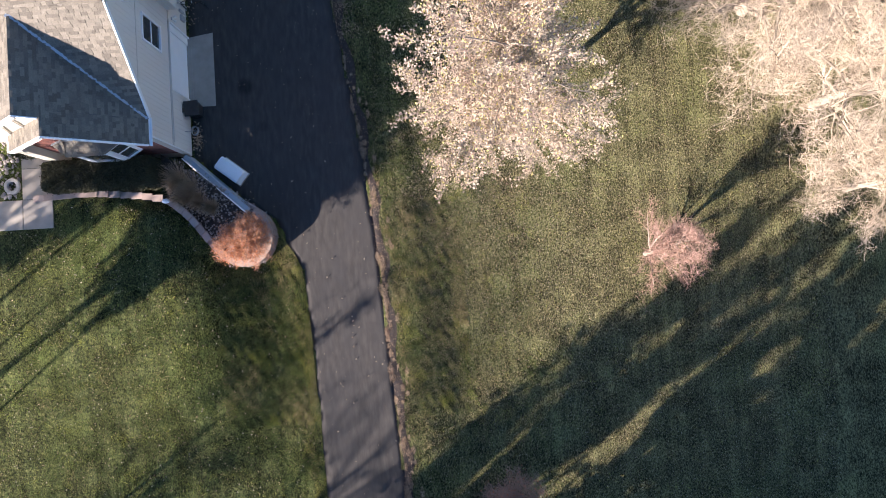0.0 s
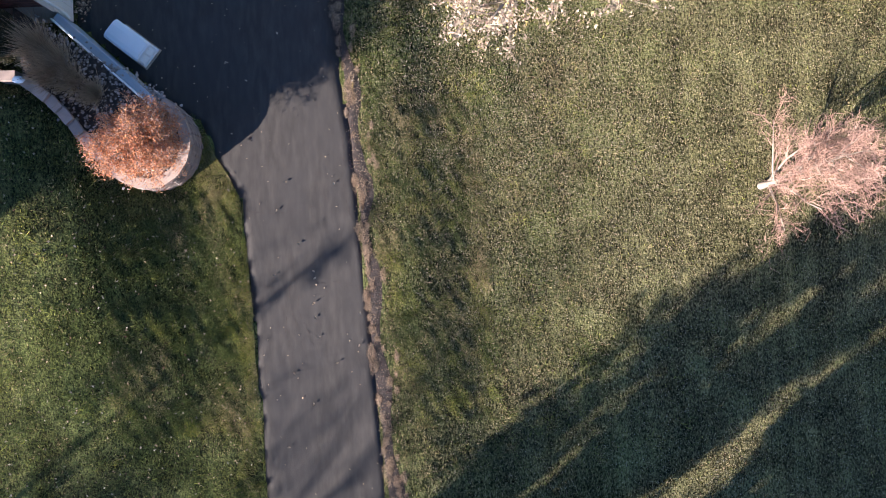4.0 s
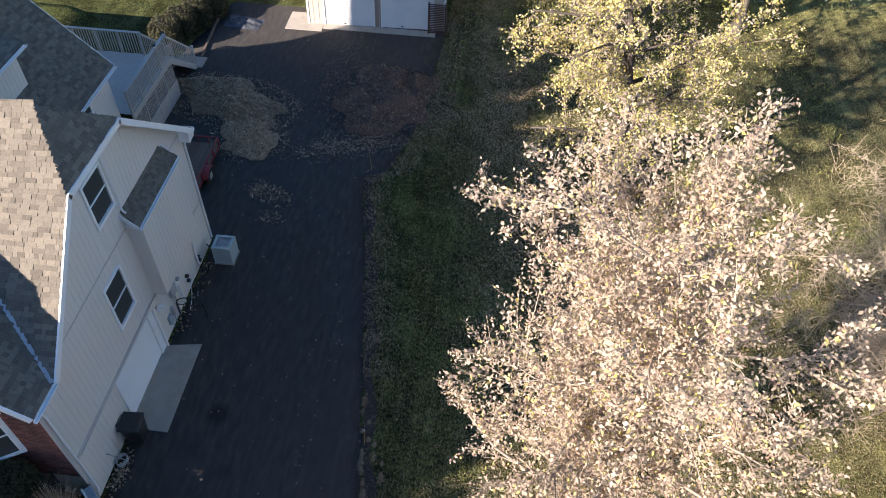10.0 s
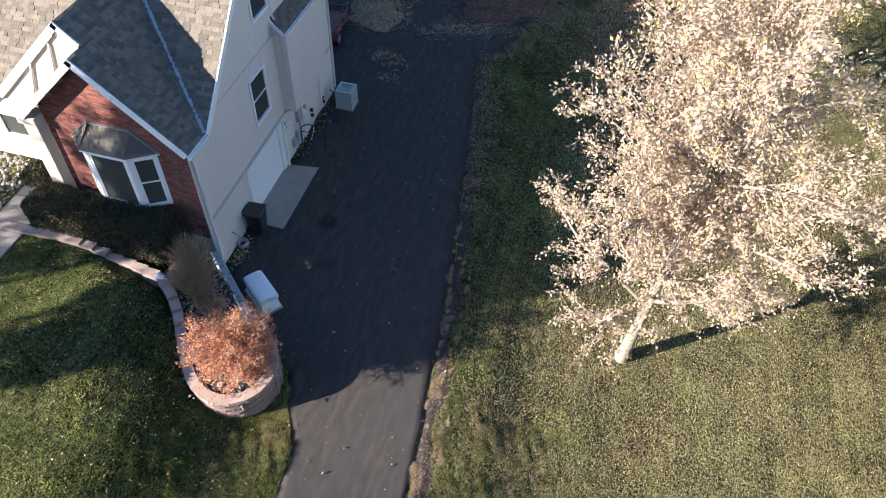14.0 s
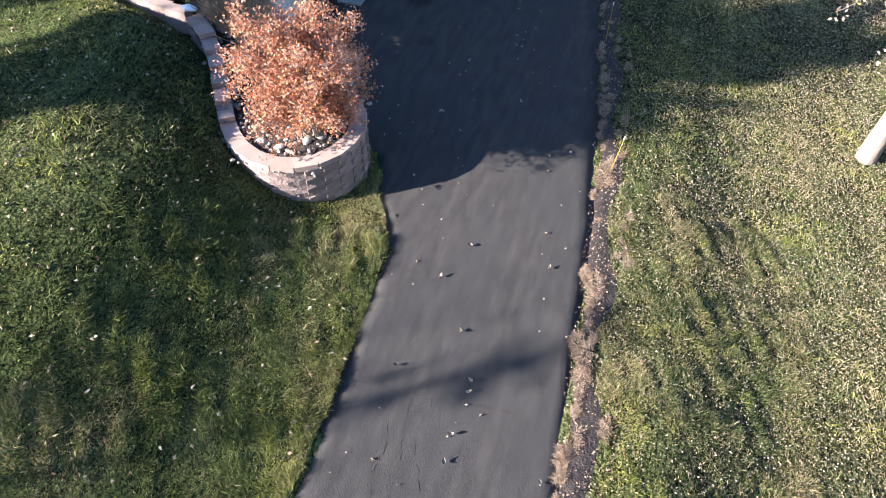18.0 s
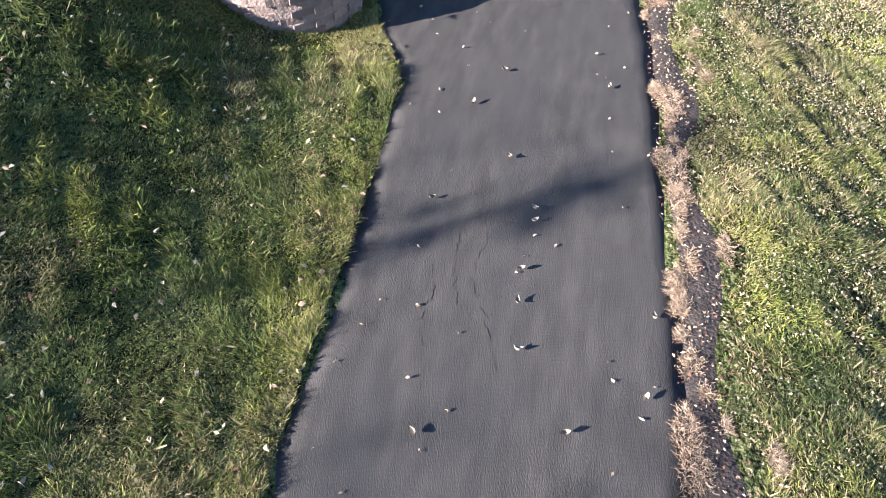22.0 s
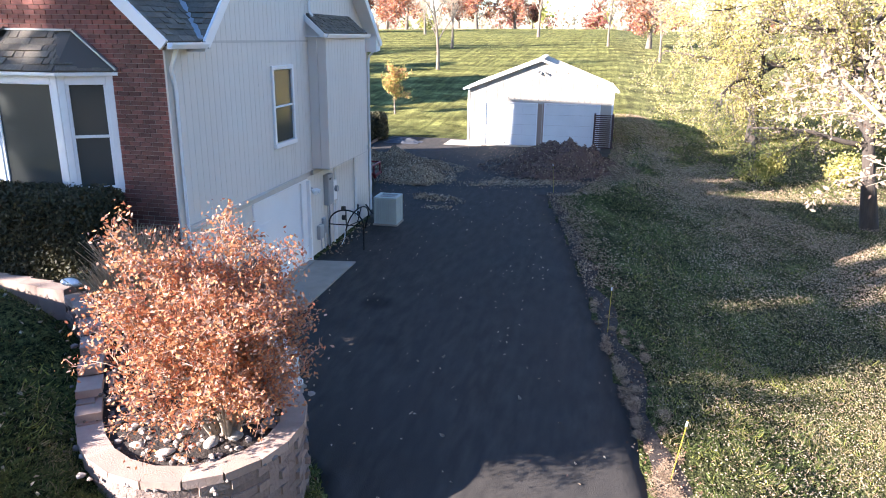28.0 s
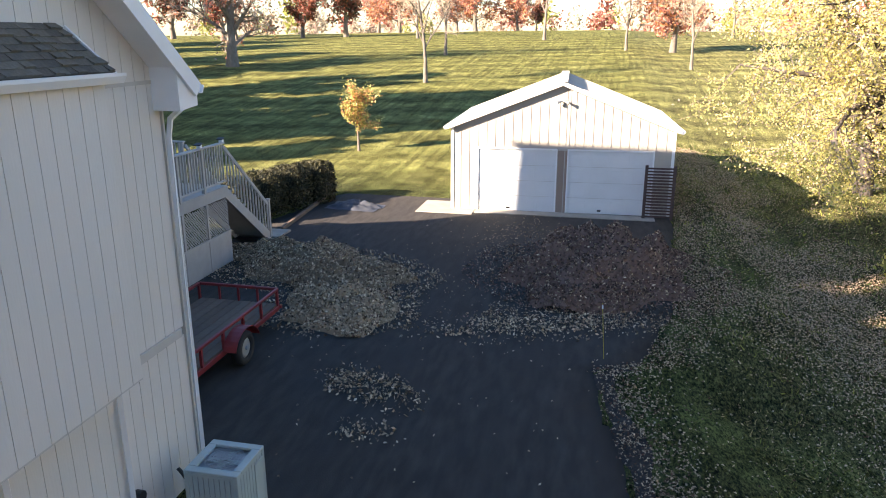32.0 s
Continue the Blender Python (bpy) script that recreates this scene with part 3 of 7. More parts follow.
for sgn, yy in ((-1, BY0), (1, BY1)):
    for a, b in ((0.0, 0.24), (0.25, BX - 0.022)):
        part("siding_board", boxm(a + 0.004, b, min(yy, yy - sgn * 0.022), max(yy, yy - sgn * 0.022), BZ0, BZ1), M_SIDING, bump)
part("bay_soffit", boxm(0, BX - 0.001, BY0 + 0.001, BY1 - 0.001, BZ0 - 0.02, BZ0), M_TRIMGREY, bump)


# ---- roofs ----
def slope(name, parent, a, b, c, d, material=None, thick=0.10, rows=None, course=0.132, tab=0.23, seed=1, pieces=False, butt=0.017):
    """A roof plane with eave a-b and top d-c (any of the four corners may coincide), shingled in courses."""
    a, b, c, d = map(Vector, (a, b, c, d))
    rnd = random.Random(seed)
    nrm = (b - a).cross(d - a)
    if nrm.length < 1e-6:
        nrm = (b - a).cross(c - a)
    nrm.normalize()
    if nrm.z < 0:
        nrm = -nrm
    bm = bmesh.new()
    lo = [bm.verts.new(p - nrm * thick) for p in (a, b, c, d)]
    hi = [bm.verts.new(p) for p in (a, b, c, d)]
    for f in ((hi[0], hi[1], hi[2], hi[3]), (lo[3], lo[2], lo[1], lo[0])):
        bm.faces.new(f)
    for i in range(4):
        bm.faces.new((lo[i], lo[(i + 1) % 4], hi[(i + 1) % 4], hi[i]))
    bmesh.ops.remove_doubles(bm, verts=bm.verts, dist=1e-5)
    bmesh.ops.recalc_face_normals(bm, faces=bm.faces)
    deck = part(name, bm, M_ROOFBASE, parent)
    along_ = (b - a).normalized()
    up = nrm.cross(along_)
    if up.z < 0:
        up = -up
    height = max((d - a).dot(up), (c - a).dot(up))
    sa, sd, sb, sc = 0.0, (d - a).dot(along_), (b - a).dot(along_), (c - a).dot(along_)
    hd, hc = (d - a).dot(up), (c - a).dot(up)
    cells = []
    k, h = 0, 0.0
    while h < height - 0.03:
        h1 = min(h + course, height)
        mid = (h + h1) / 2
        left = sa + (sd - sa) * min(mid / hd, 1) if hd > 1e-6 else sa
        right = sb + (sc - sb) * min(mid / hc, 1) if hc > 1e-6 else sb
        s = left - rnd.random() * tab
        while s < right:
            wdt = tab * rnd.choice((0.5, 0.8, 1.0, 1.0, 1.35))
            s0, s1 = max(s, left), min(s + wdt - 0.006, right)
            if s1 - s0 > 0.04:
                cells.append((s0, s1, h - 0.004, h1 + 0.01, rnd.choice((0.7, 1.0, 1.9))))
            s += wdt
        h += course
        k += 1
    if pieces:
        made = {}
        for s0, s1, h0, h1, th in cells:
            key = (round((s1 - s0) / 0.04), round((h1 - h0) / 0.03), th)
            w_, h_ = max(key[0] * 0.04, 0.04), h1 - h0
            if key not in made:
                bm = bmesh.new()
                vs = [bm.verts.new(p) for p in ((0, 0, 0.002), (w_, 0, 0.002), (w_, h_, 0.002), (0, h_, 0.002), (0, 0, butt * th), (w_, 0, butt * th), (w_, h_, 0.004), (0, h_, 0.004))]
                for f in ((4, 5, 6, 7), (0, 1, 5, 4), (1, 2, 6, 5), (3, 0, 4, 7), (2, 3, 7, 6)):
                    bm.faces.new([vs[i] for i in f])
                me = bpy.data.meshes.new("shingle")
                bm.to_mesh(me)
                bm.free()
                me.materials.append(M_SHINGLE)
                made[key] = me
            rot = Matrix((along_, up, along_.cross(up))).transposed().to_4x4()
            share("shingle", made[key], deck, Matrix.Translation(a + along_ * s0 + up * h0) @ rot)
    else:
        q = []
        for s0, s1, h0, h1, th in cells:
            p = [a + along_ * s + up * hh for s, hh in ((s0, h0), (s1, h0), (s1, h1), (s0, h1))]
            t = [p[0] + nrm * butt * th, p[1] + nrm * butt * th, p[2] + nrm * 0.004, p[3] + nrm * 0.004]
            q += [t, [p[0], p[1], t[1], t[0]], [p[1], p[2], t[2], t[1]], [p[3], p[0], t[0], t[3]]]
        # one island for each shingle keeps its own shade
        verts, faces = [], []
        for i in range(0, len(q), 4):
            t, base = q[i], len(verts)
            low = [q[i + 1][0], q[i + 1][1], q[i + 2][1], q[i + 3][0]]
            verts += [tuple(v) for v in t] + [tuple(v) for v in low]
            faces += [(base, base + 1, base + 2, base + 3), (base + 4, base + 5, base + 1, base), (base + 5, base + 6, base + 2, base + 1), (base + 7, base + 4, base, base + 3)]
        tagged(sheet("shingles", verts, faces, M_SHINGLE_I, deck), "weathered grey-brown asphalt shingles", kind="stuff")
    return deck


GX, GZ = 0.33, 5.50               # east eave of the front gable
FRX, FRZ = -3.05, 8.65            # ridge of the front gable
BGX, BGZ = -2.42, 8.06            # peak of the smaller brick gable before it
XE = 0.36                         # east edge of the main roof
vy = 0.5 + (GZ - 5.45)
ry = 0.5 + (FRZ - 5.45)
by = 0.45                         # where the taller gable's face stands
# main roof, south side: east of the front gable and west of it
slope("roof_slope", house, (GX, vy, GZ), (XE, vy, GZ), (XE, 3.85, CLIP_Z), (FRX, ry, FRZ), seed=3)
slope("roof_slope", house, (FRX, ry, FRZ), (XE, 3.85, CLIP_Z), (-0.62, RIDGE_Y, RIDGE_Z), (-3.05, RIDGE_Y, RIDGE_Z), seed=4)
slope("roof_slope", house, (-14.2, 0.5, 5.45), (-6.35, 0.5, 5.45), (FRX, ry, FRZ), (-14.2, ry, FRZ), seed=5)
slope("roof_slope", house, (-14.2, ry, FRZ), (FRX, ry, FRZ), (FRX, RIDGE_Y, RIDGE_Z), (-14.2, RIDGE_Y, RIDGE_Z), seed=6)
# north side and the clipped end
slope("roof_slope", house, (XE, 10.86, 5.45), (-14.2, 10.86, 5.45), (-14.2, 6.96, CLIP_Z), (XE, 6.96, CLIP_Z), seed=7)
slope("roof_slope", house, (XE, 6.96, CLIP_Z), (-14.2, 6.96, CLIP_Z), (-14.2, RIDGE_Y, RIDGE_Z), (-0.62, RIDGE_Y, RIDGE_Z), seed=8)
slope("roof_slope", house, (XE, 3.85, CLIP_Z), (XE, 6.96, CLIP_Z), (-0.62, RIDGE_Y, RIDGE_Z), (-0.62, RIDGE_Y, RIDGE_Z), seed=9)
# front gable
slope("roof_slope", house, (GX, -0.45, GZ), (GX, vy, GZ), (BGX, by, BGZ), (BGX, -0.45, BGZ), seed=10)
bvy = vy + (BGZ - GZ)              # the valley at the height of the smaller peak
slope("roof_slope", house, (GX, vy, GZ), (GX, vy + 0.01, GZ), (BGX, bvy, BGZ), (BGX, by, BGZ), seed=11)
slope("roof_slope", house, (BGX, by - 0.25, BGZ), (BGX, bvy, BGZ), (FRX, ry, FRZ), (FRX, by - 0.25, FRZ), seed=12)
slope("roof_slope", house, (-6.45, ry, 5.5), (-6.45, by - 0.25, 5.5), (FRX, by - 0.25, FRZ), (FRX, ry, FRZ), seed=13)
slope("roof_slope", house, (-4.95, by, 5.72), (-4.95, -0.45, 5.72), (BGX, -0.45, BGZ), (BGX, by, BGZ), seed=14)
# valley metal
def strip_m(p, q, w, z=0.03):
    p, q = Vector(p), Vector(q)
    s = (q - p).normalized().cross(Vector((0, 0, 1))).normalized() * w
    bm = bmesh.new()
    vs = [bm.verts.new(v) for v in (p - s + Vector((0, 0, z)), p + s + Vector((0, 0, z)), q + s + Vector((0, 0, z)), q - s + Vector((0, 0, z)))]
    bm.faces.new(vs)
    r = bmesh.ops.extrude_face_region(bm, geom=bm.faces[:])
    for v in [g for g in r["geom"] if isinstance(g, bmesh.types.BMVert)]:
        v.co.z -= 0.02
    bmesh.ops.recalc_face_normals(bm, faces=bm.faces)
    return bm


part("valley_flashing", strip_m((GX, vy, GZ), (FRX, ry, FRZ), 0.11, 0.045), M_METAL, house, "grey metal valley flashing")


def beam(p, q, w, h, up=Vector((0, 0, 1)), drop=0.0):
    """A board from p to q, w wide and h high, hanging below the line by drop."""
    p, q = Vector(p), Vector(q)
    d = (q - p).normalized()
    side = d.cross(up).normalized()
    u = side.cross(d)
    bm = bmesh.new()
    vs = []
    for e in (p, q):
        for s_, t_ in ((-1, -1), (1, -1), (1, 0), (-1, 0)):
            vs.append(bm.verts.new(e + side * s_ * w / 2 + u * (t_ * h - drop)))
    for f in ((0, 1, 2, 3), (7, 6, 5, 4), (0, 4, 5, 1), (1, 5, 6, 2), (2, 6, 7, 3), (3, 7, 4, 0)):
        bm.faces.new([vs[i] for i in f])
    bmesh.ops.recalc_face_normals(bm, faces=bm.faces)
    return bm


def barge(p, q, parent=None, w=0.05, h=0.19):
    return part("bargeboard", beam(p, q, w, h, drop=-0.01), M_TRIM, parent or house)


barge((XE + 0.02, vy, GZ), (XE + 0.02, 3.85, CLIP_Z))
barge((XE + 0.02, 3.85, CLIP_Z), (XE + 0.02, 6.96, CLIP_Z))
barge((XE + 0.02, 6.96, CLIP_Z), (XE + 0.02, 10.88, 5.43))
barge((GX, -0.47, GZ), (BGX, -0.47, BGZ))
barge((BGX, -0.47, BGZ), (-4.97, -0.47, 5.70))
barge((FRX, by - 0.27, FRZ), (-6.47, by - 0.27, 5.48))
barge((FRX, by - 0.27, FRZ), (BGX - 0.05, by - 0.27, BGZ + 0.03))
# soffits
for pts in ([(0.62, 5.36), (3.86, 8.60), (3.86, 8.56), (0.62, 5.32)], [(10.80, 5.38), (6.96, 8.66), (6.96, 8.62), (10.80, 5.34)], [(3.86, 8.60), (6.96, 8.60), (6.96, 8.56), (3.86, 8.56)]):
    part("soffit", prismm(pts, "x", 0.003, XE - 0.01), M_TRIM, house)


# gutters and downspouts
def gutter(p, q, out, parent=None):
    p, q, o = Vector(p), Vector(q), Vector(out)
    bm = bmesh.new()
    prof = [(0.0, 0.0), (0.0, -0.10), (0.075, -0.10), (0.115, -0.03), (0.115, 0.0), (0.10, 0.0), (0.10, -0.025), (0.068, -0.085), (0.012, -0.085), (0.012, 0.0)]
    rings = [[bm.verts.new(e + o * a + Vector((0, 0, b))) for a, b in prof] for e in (p, q)]
    n = len(prof)
    for i in range(n):
        bm.faces.new((rings[0][i], rings[0][(i + 1) % n], rings[1][(i + 1) % n], rings[1][i]))
    bm.faces.new(rings[0])
    bm.faces.new(rings[1][::-1])
    bmesh.ops.recalc_face_normals(bm, faces=bm.faces)
    return part("gutter", bm, M_TRIM, parent or house, "white metal gutter")


def downspout(pts, parent=None, w=0.04, mtl=None):
    bm = bmesh.new()
    tube(bm, pts, w, 4)
    return part("downspout", bm, mtl or M_TRIM, parent or house, "white metal downspout")


gutter((GX + 0.01, -0.50, GZ - 0.02), (GX + 0.01, vy + 0.05, GZ - 0.02), (1, 0, 0))
gutter((XE + 0.02, 10.87, 5.42), (-14.2, 10.87, 5.42), (0, 1, 0))
downspout([(GX + 0.05, -0.30, 5.40), (0.30, -0.24, 5.30), (0.09, -0.05, 5.05), (0.07, 0.06, 4.7), (0.07, 0.06, 0.62), (0.10, -0.02, 0.46)])
downspout([(0.24, 10.94, 5.33), (0.18, 10.84, 5.18), (0.06, 10.68, 5.02), (0.04, 10.64, 4.8), (0.04, 10.64, 0.2)])
downspout([(0.07, 6.0, 8.62), (0.07, 6.0, 6.15), (0.15, 6.0, 6.05)])
downspout([(0.06, 7.42, 2.2), (0.06, 7.42, 0.1)])
downspout([(0.06, 9.08, 2.25), (0.06, 9.08, 0.42), (0.12, 9.08, 0.34)])
# eave return boxes
part("eave_return", prismm([(10.44, 5.14), (10.84, 5.18), (10.84, 5.40), (10.50, 5.66), (10.44, 5.66)], "x", 0.0, XE), M_TRIM, house)

# roof of the projecting bay
slope("bay_roof", bump, (BX + 0.04, BY0 - 0.14, BZ1 + 0.06), (BX + 0.04, BY1 + 0.14, BZ1 + 0.06), (-0.01, BY1 + 0.02, BZ1 + 0.52), (-0.01, BY0 - 0.0, BZ1 + 0.52), seed=21, pieces=True, thick=0.05, course=0.10, tab=0.16)
part("bay_roof_side", prismm([(0.0, BZ1), (BX + 0.03, BZ1), (0.0, BZ1 + 0.46)], "y", BY0 - 0.02, BY0 + 0.004), M_SIDING, bump)
part("rake_board", beam((BX + 0.05, BY0 - 0.14, BZ1 + 0.045), (-0.005, BY0 - 0.14, BZ1 + 0.505), 0.03, 0.12), M_TRIM, bump)
part("rake_board", beam((BX + 0.05, BY1 + 0.14, BZ1 + 0.045), (-0.005, BY1 + 0.14, BZ1 + 0.505), 0.03, 0.12), M_TRIM, bump)
part("bay_roof_side", prismm([(0.0, BZ1), (BX + 0.03, BZ1), (0.0, BZ1 + 0.46)], "y", BY1 - 0.004, BY1 + 0.02), M_SIDING, bump)
part("bay_eave_soffit", boxm(0.0, BX + 0.035, BY0 - 0.13, BY1 + 0.13, BZ1 - 0.03, BZ1 - 0.002), M_TRIM, bump)
gutter((BX + 0.03, BY0 - 0.16, BZ1 + 0.05), (BX + 0.03, BY1 + 0.16, BZ1 + 0.05), (1, 0, 0), bump)

# ---- barn ----
barn = thing("barn", "pale ribbed steel garage barn with two white overhead doors", "barn")
BNX0, BNX1, BNY, BNY1, BNE, BNP = 0.17, 7.80, 27.65, 35.0, 3.02, 4.50
bcx = (BNX0 + BNX1) / 2
bm = bmesh.new()
bmesh_pts = [(BNX0 + 0.05, 0.0), (BNX1 - 0.05, 0.0), (BNX1 - 0.05, BNE), (bcx, BNP - 0.06), (BNX0 + 0.05, BNE)]
prism(bm, bmesh_pts, "y", BNY + 0.06, BNY1)
part("wall", bm, M_BARN, barn, "pale tan steel wall")


def barn_top(x):
    return BNE + (BNP - BNE) * (1 - abs(x - bcx) / (bcx - BNX0)) - 0.05


for a, b in strips(BNX0, BNX1, 0.305, [1.10, 3.89, 4.25, 7.16]):
    lo = 2.26 if (a >= 1.09 and b <= 3.9) or (a >= 4.24 and b <= 7.17) else 0.03
    bm = bmesh.new()
    prism(bm, [(a, lo), (b, lo), (b, barn_top(b)), (a, barn_top(a))], "y", BNY, BNY + 0.05)
    prism(bm, [(a, lo), (a + 0.03, lo), (a + 0.03, barn_top(a) - 0.01), (a, barn_top(a) - 0.01)], "y", BNY - 0.014, BNY)
    part("steel_panel", bm, M_BARN, barn)
for xa, xb in ((1.14, 3.85), (4.29, 7.12)):
    d = new("overhead_door")
    d.parent = barn
    for k in range(4):
        for j in range(4):
            w_ = (xb - xa) / 4
            bm = bmesh.new()
            box(bm, xa + j * w_, xa + (j + 1) * w_, BNY + 0.03, BNY + 0.055, 0.02 + k * 0.55, 0.02 + (k + 1) * 0.55 - 0.012)
            box(bm, xa + j * w_ + 0.07, xa + (j + 1) * w_ - 0.07, BNY + 0.018, BNY + 0.032, 0.02 + k * 0.55 + 0.10, 0.02 + k * 0.55 + 0.43, None, 0.006)
            part("door_panel", bm, M_BARNDOOR, d)
    part("door_frame", boxm(xa - 0.05, xa, BNY - 0.02, BNY + 0.05, 0, 2.24, 0.004), M_TRIM, d)
    part("door_frame", boxm(xb, xb + 0.05, BNY - 0.02, BNY + 0.05, 0, 2.24, 0.004), M_TRIM, d)
    part("door_frame", boxm(xa - 0.05, xb + 0.05, BNY - 0.02, BNY + 0.05, 2.22, 2.28, 0.004), M_TRIM, d)
    part("handle", boxm((xa + xb) / 2 - 0.35, (xa + xb) / 2 - 0.22, BNY - 0.01, BNY + 0.03, 0.10, 0.16, 0.01), M_BLACKMETAL, d, "black pull handle")
part("centre_post", boxm(3.90, 4.24, BNY - 0.012, BNY, 0.02, 2.22), M_BARNDARK, barn)
for s in (-1, 1):
    bm = bmesh.new()
    xo = bcx + s * (bcx - BNX0 + 0.16)
    zo = BNE - (BNP - BNE) / (bcx - BNX0) * 0.16
    prism(bm, [(xo, zo), (bcx, BNP), (bcx, BNP + 0.045), (xo, zo + 0.045)], "y", BNY - 0.18, BNY1 + 0.15)
    for k in range(25):
        yk = BNY - 0.15 + k * 0.305
        part("roof_rib", prismm([(xo, zo + 0.047), (bcx, BNP + 0.047), (bcx, BNP + 0.07), (xo, zo + 0.07)], "y", yk, yk + 0.035), M_BARNROOF, barn)
    part("roof", bm, M_BARNROOF, barn, "brown-grey ribbed steel roof")
    part("bargeboard", beam((xo, BNY - 0.19, zo + 0.03), (bcx, BNY - 0.19, BNP + 0.03), 0.03, 0.11, drop=-0.02), M_TRIM, barn)
    gut = gutter((xo, BNY - 0.15, zo + 0.03), (xo, BNY1 + 0.1, zo + 0.03), (s, 0, 0), barn)
part("ridge_cap", beam((bcx, BNY - 0.2, BNP + 0.09), (bcx, BNY1 + 0.16, BNP + 0.09), 0.32, 0.03), M_BARNROOF, barn)
barn.matrix_basis = Matrix.Translation((4.0, BNY, 0)) @ Matrix.Rotation(radians(2.2), 4, "Z") @ Matrix.Translation((-4.0, -BNY, 0))
part("corner_trim", boxm(BNX0 - 0.02, BNX0 + 0.08, BNY - 0.03, BNY, 0.02, BNE), M_TRIM, barn)
part("corner_trim", boxm(BNX1 - 0.08, BNX1 + 0.02, BNY - 0.03, BNY, 0.02, BNE), M_TRIM, barn)


# ---- trees ----
def branches(rnd, p, d, length, r, level, levels, spread, kids, up, out, bend=0.16, shrink=0.62, first=0.25, low=1.0):
    """Grows one branch and its children; out collects (points, radii, level)."""
    n = 5 if level == 0 else 4 if level < levels else 3
    pts, rad, q, v = [p.copy()], [r], p.copy(), d.copy()
    w_ = bend * (0.3 if level == 0 else 1.0)
    for i in range(n):
        v = (v + Vector((rnd.gauss(0, w_), rnd.gauss(0, w_), rnd.gauss(0, w_) + up[min(level, len(up) - 1)]))).normalized()
        q = q + v * length / n
        pts.append(q.copy())
        rad.append(r * (1 - 0.72 * (i + 1) / n))
    out.append((pts, rad, level))
    if level >= levels:
        return
    k = kids[min(level, len(kids) - 1)]
    for i in range(k):
        t = first + (1 - first) * (i + rnd.random()) / k if level == 0 else 0.22 + 0.78 * (i + rnd.random()) / k
        s = t * n
        j = min(int(s), n - 1)
        at = pts[j].lerp(pts[j + 1], s - j)
        axis_ = (pts[j + 1] - pts[j]).normalized()
        side = axis_.orthogonal().normalized()
        side.rotate(Matrix.Rotation(rnd.random() * 6.283 if level else 2.4 * i + rnd.random(), 3, axis_))
        a = spread * rnd.uniform(0.7, 1.25)
        nd = (axis_ * math.cos(a) + side * math.sin(a)).normalized()
        branches(rnd, at, nd, length * shrink * rnd.uniform(0.75, 1.15) * ((1.15 - 0.5 * t) * min(1.0, low + (1 - low) * t / 0.42) if level == 0 else 1), rad[j] * 0.55, level + 1, levels, spread, kids, up, out, bend, shrink, first, low)


def tubes(paths, sides):
    verts, faces = [], []
    for pts, rad, lv in paths:
        rings = []
        for i, p in enumerate(pts):
            d = (pts[min(i + 1, len(pts) - 1)] - pts[max(i - 1, 0)]).normalized()
            a = d.orthogonal().normalized()
            b = d.cross(a)
            base = len(verts)
            for k in range(sides):
                c, s = math.cos(6.2832 * k / sides), math.sin(6.2832 * k / sides)
                verts.append(tuple(p + (a * c + b * s) * max(rad[i], 0.004)))
            rings.append(base)
        for r0, r1 in zip(rings, rings[1:]):
            for k in range(sides):
                faces.append((r0 + k, r0 + (k + 1) % sides, r1 + (k + 1) % sides, r1 + k))
        faces.append(tuple(rings[-1] + k for k in range(sides)))
    return verts, faces


def flakes(rs, centres, size, aspect=0.55, tilt=1.0, droop=0.0, jitter=0.3):
    """Leaf-shaped flakes of random turn round the given centres."""
    n = len(centres)
    d = rs.normal(size=(n, 3))
    d[:, 2] = d[:, 2] * tilt - droop
    d /= np.linalg.norm(d, axis=1)[:, None]
    e = np.cross(d, rs.normal(size=(n, 3)))
    e /= np.linalg.norm(e, axis=1)[:, None]
    s = size * (1 + jitter * rs.uniform(-1, 1, n))[:, None]
    return np.stack([centres - d * s, centres + e * s * aspect - d * s * 0.15, centres + d * s, centres - e * s * aspect - d * s * 0.15], 1)


def along_paths(rs, paths, n, spread, lo=0.15):
    """n points strewn along the given branches, off them by spread."""
    seg = [(p[i], p[i + 1]) for p, r, l in paths for i in range(len(p) - 1)]
    a = np.array([tuple(s[0]) for s in seg])
    b = np.array([tuple(s[1]) for s in seg])
    w = np.linalg.norm(b - a, axis=1)
    k = rs.choice(len(seg), n, p=w / w.sum())
    t = rs.uniform(0, 1, n)[:, None]
    return a[k] * (1 - t) + b[k] * t + rs.normal(size=(n, 3)) * spread


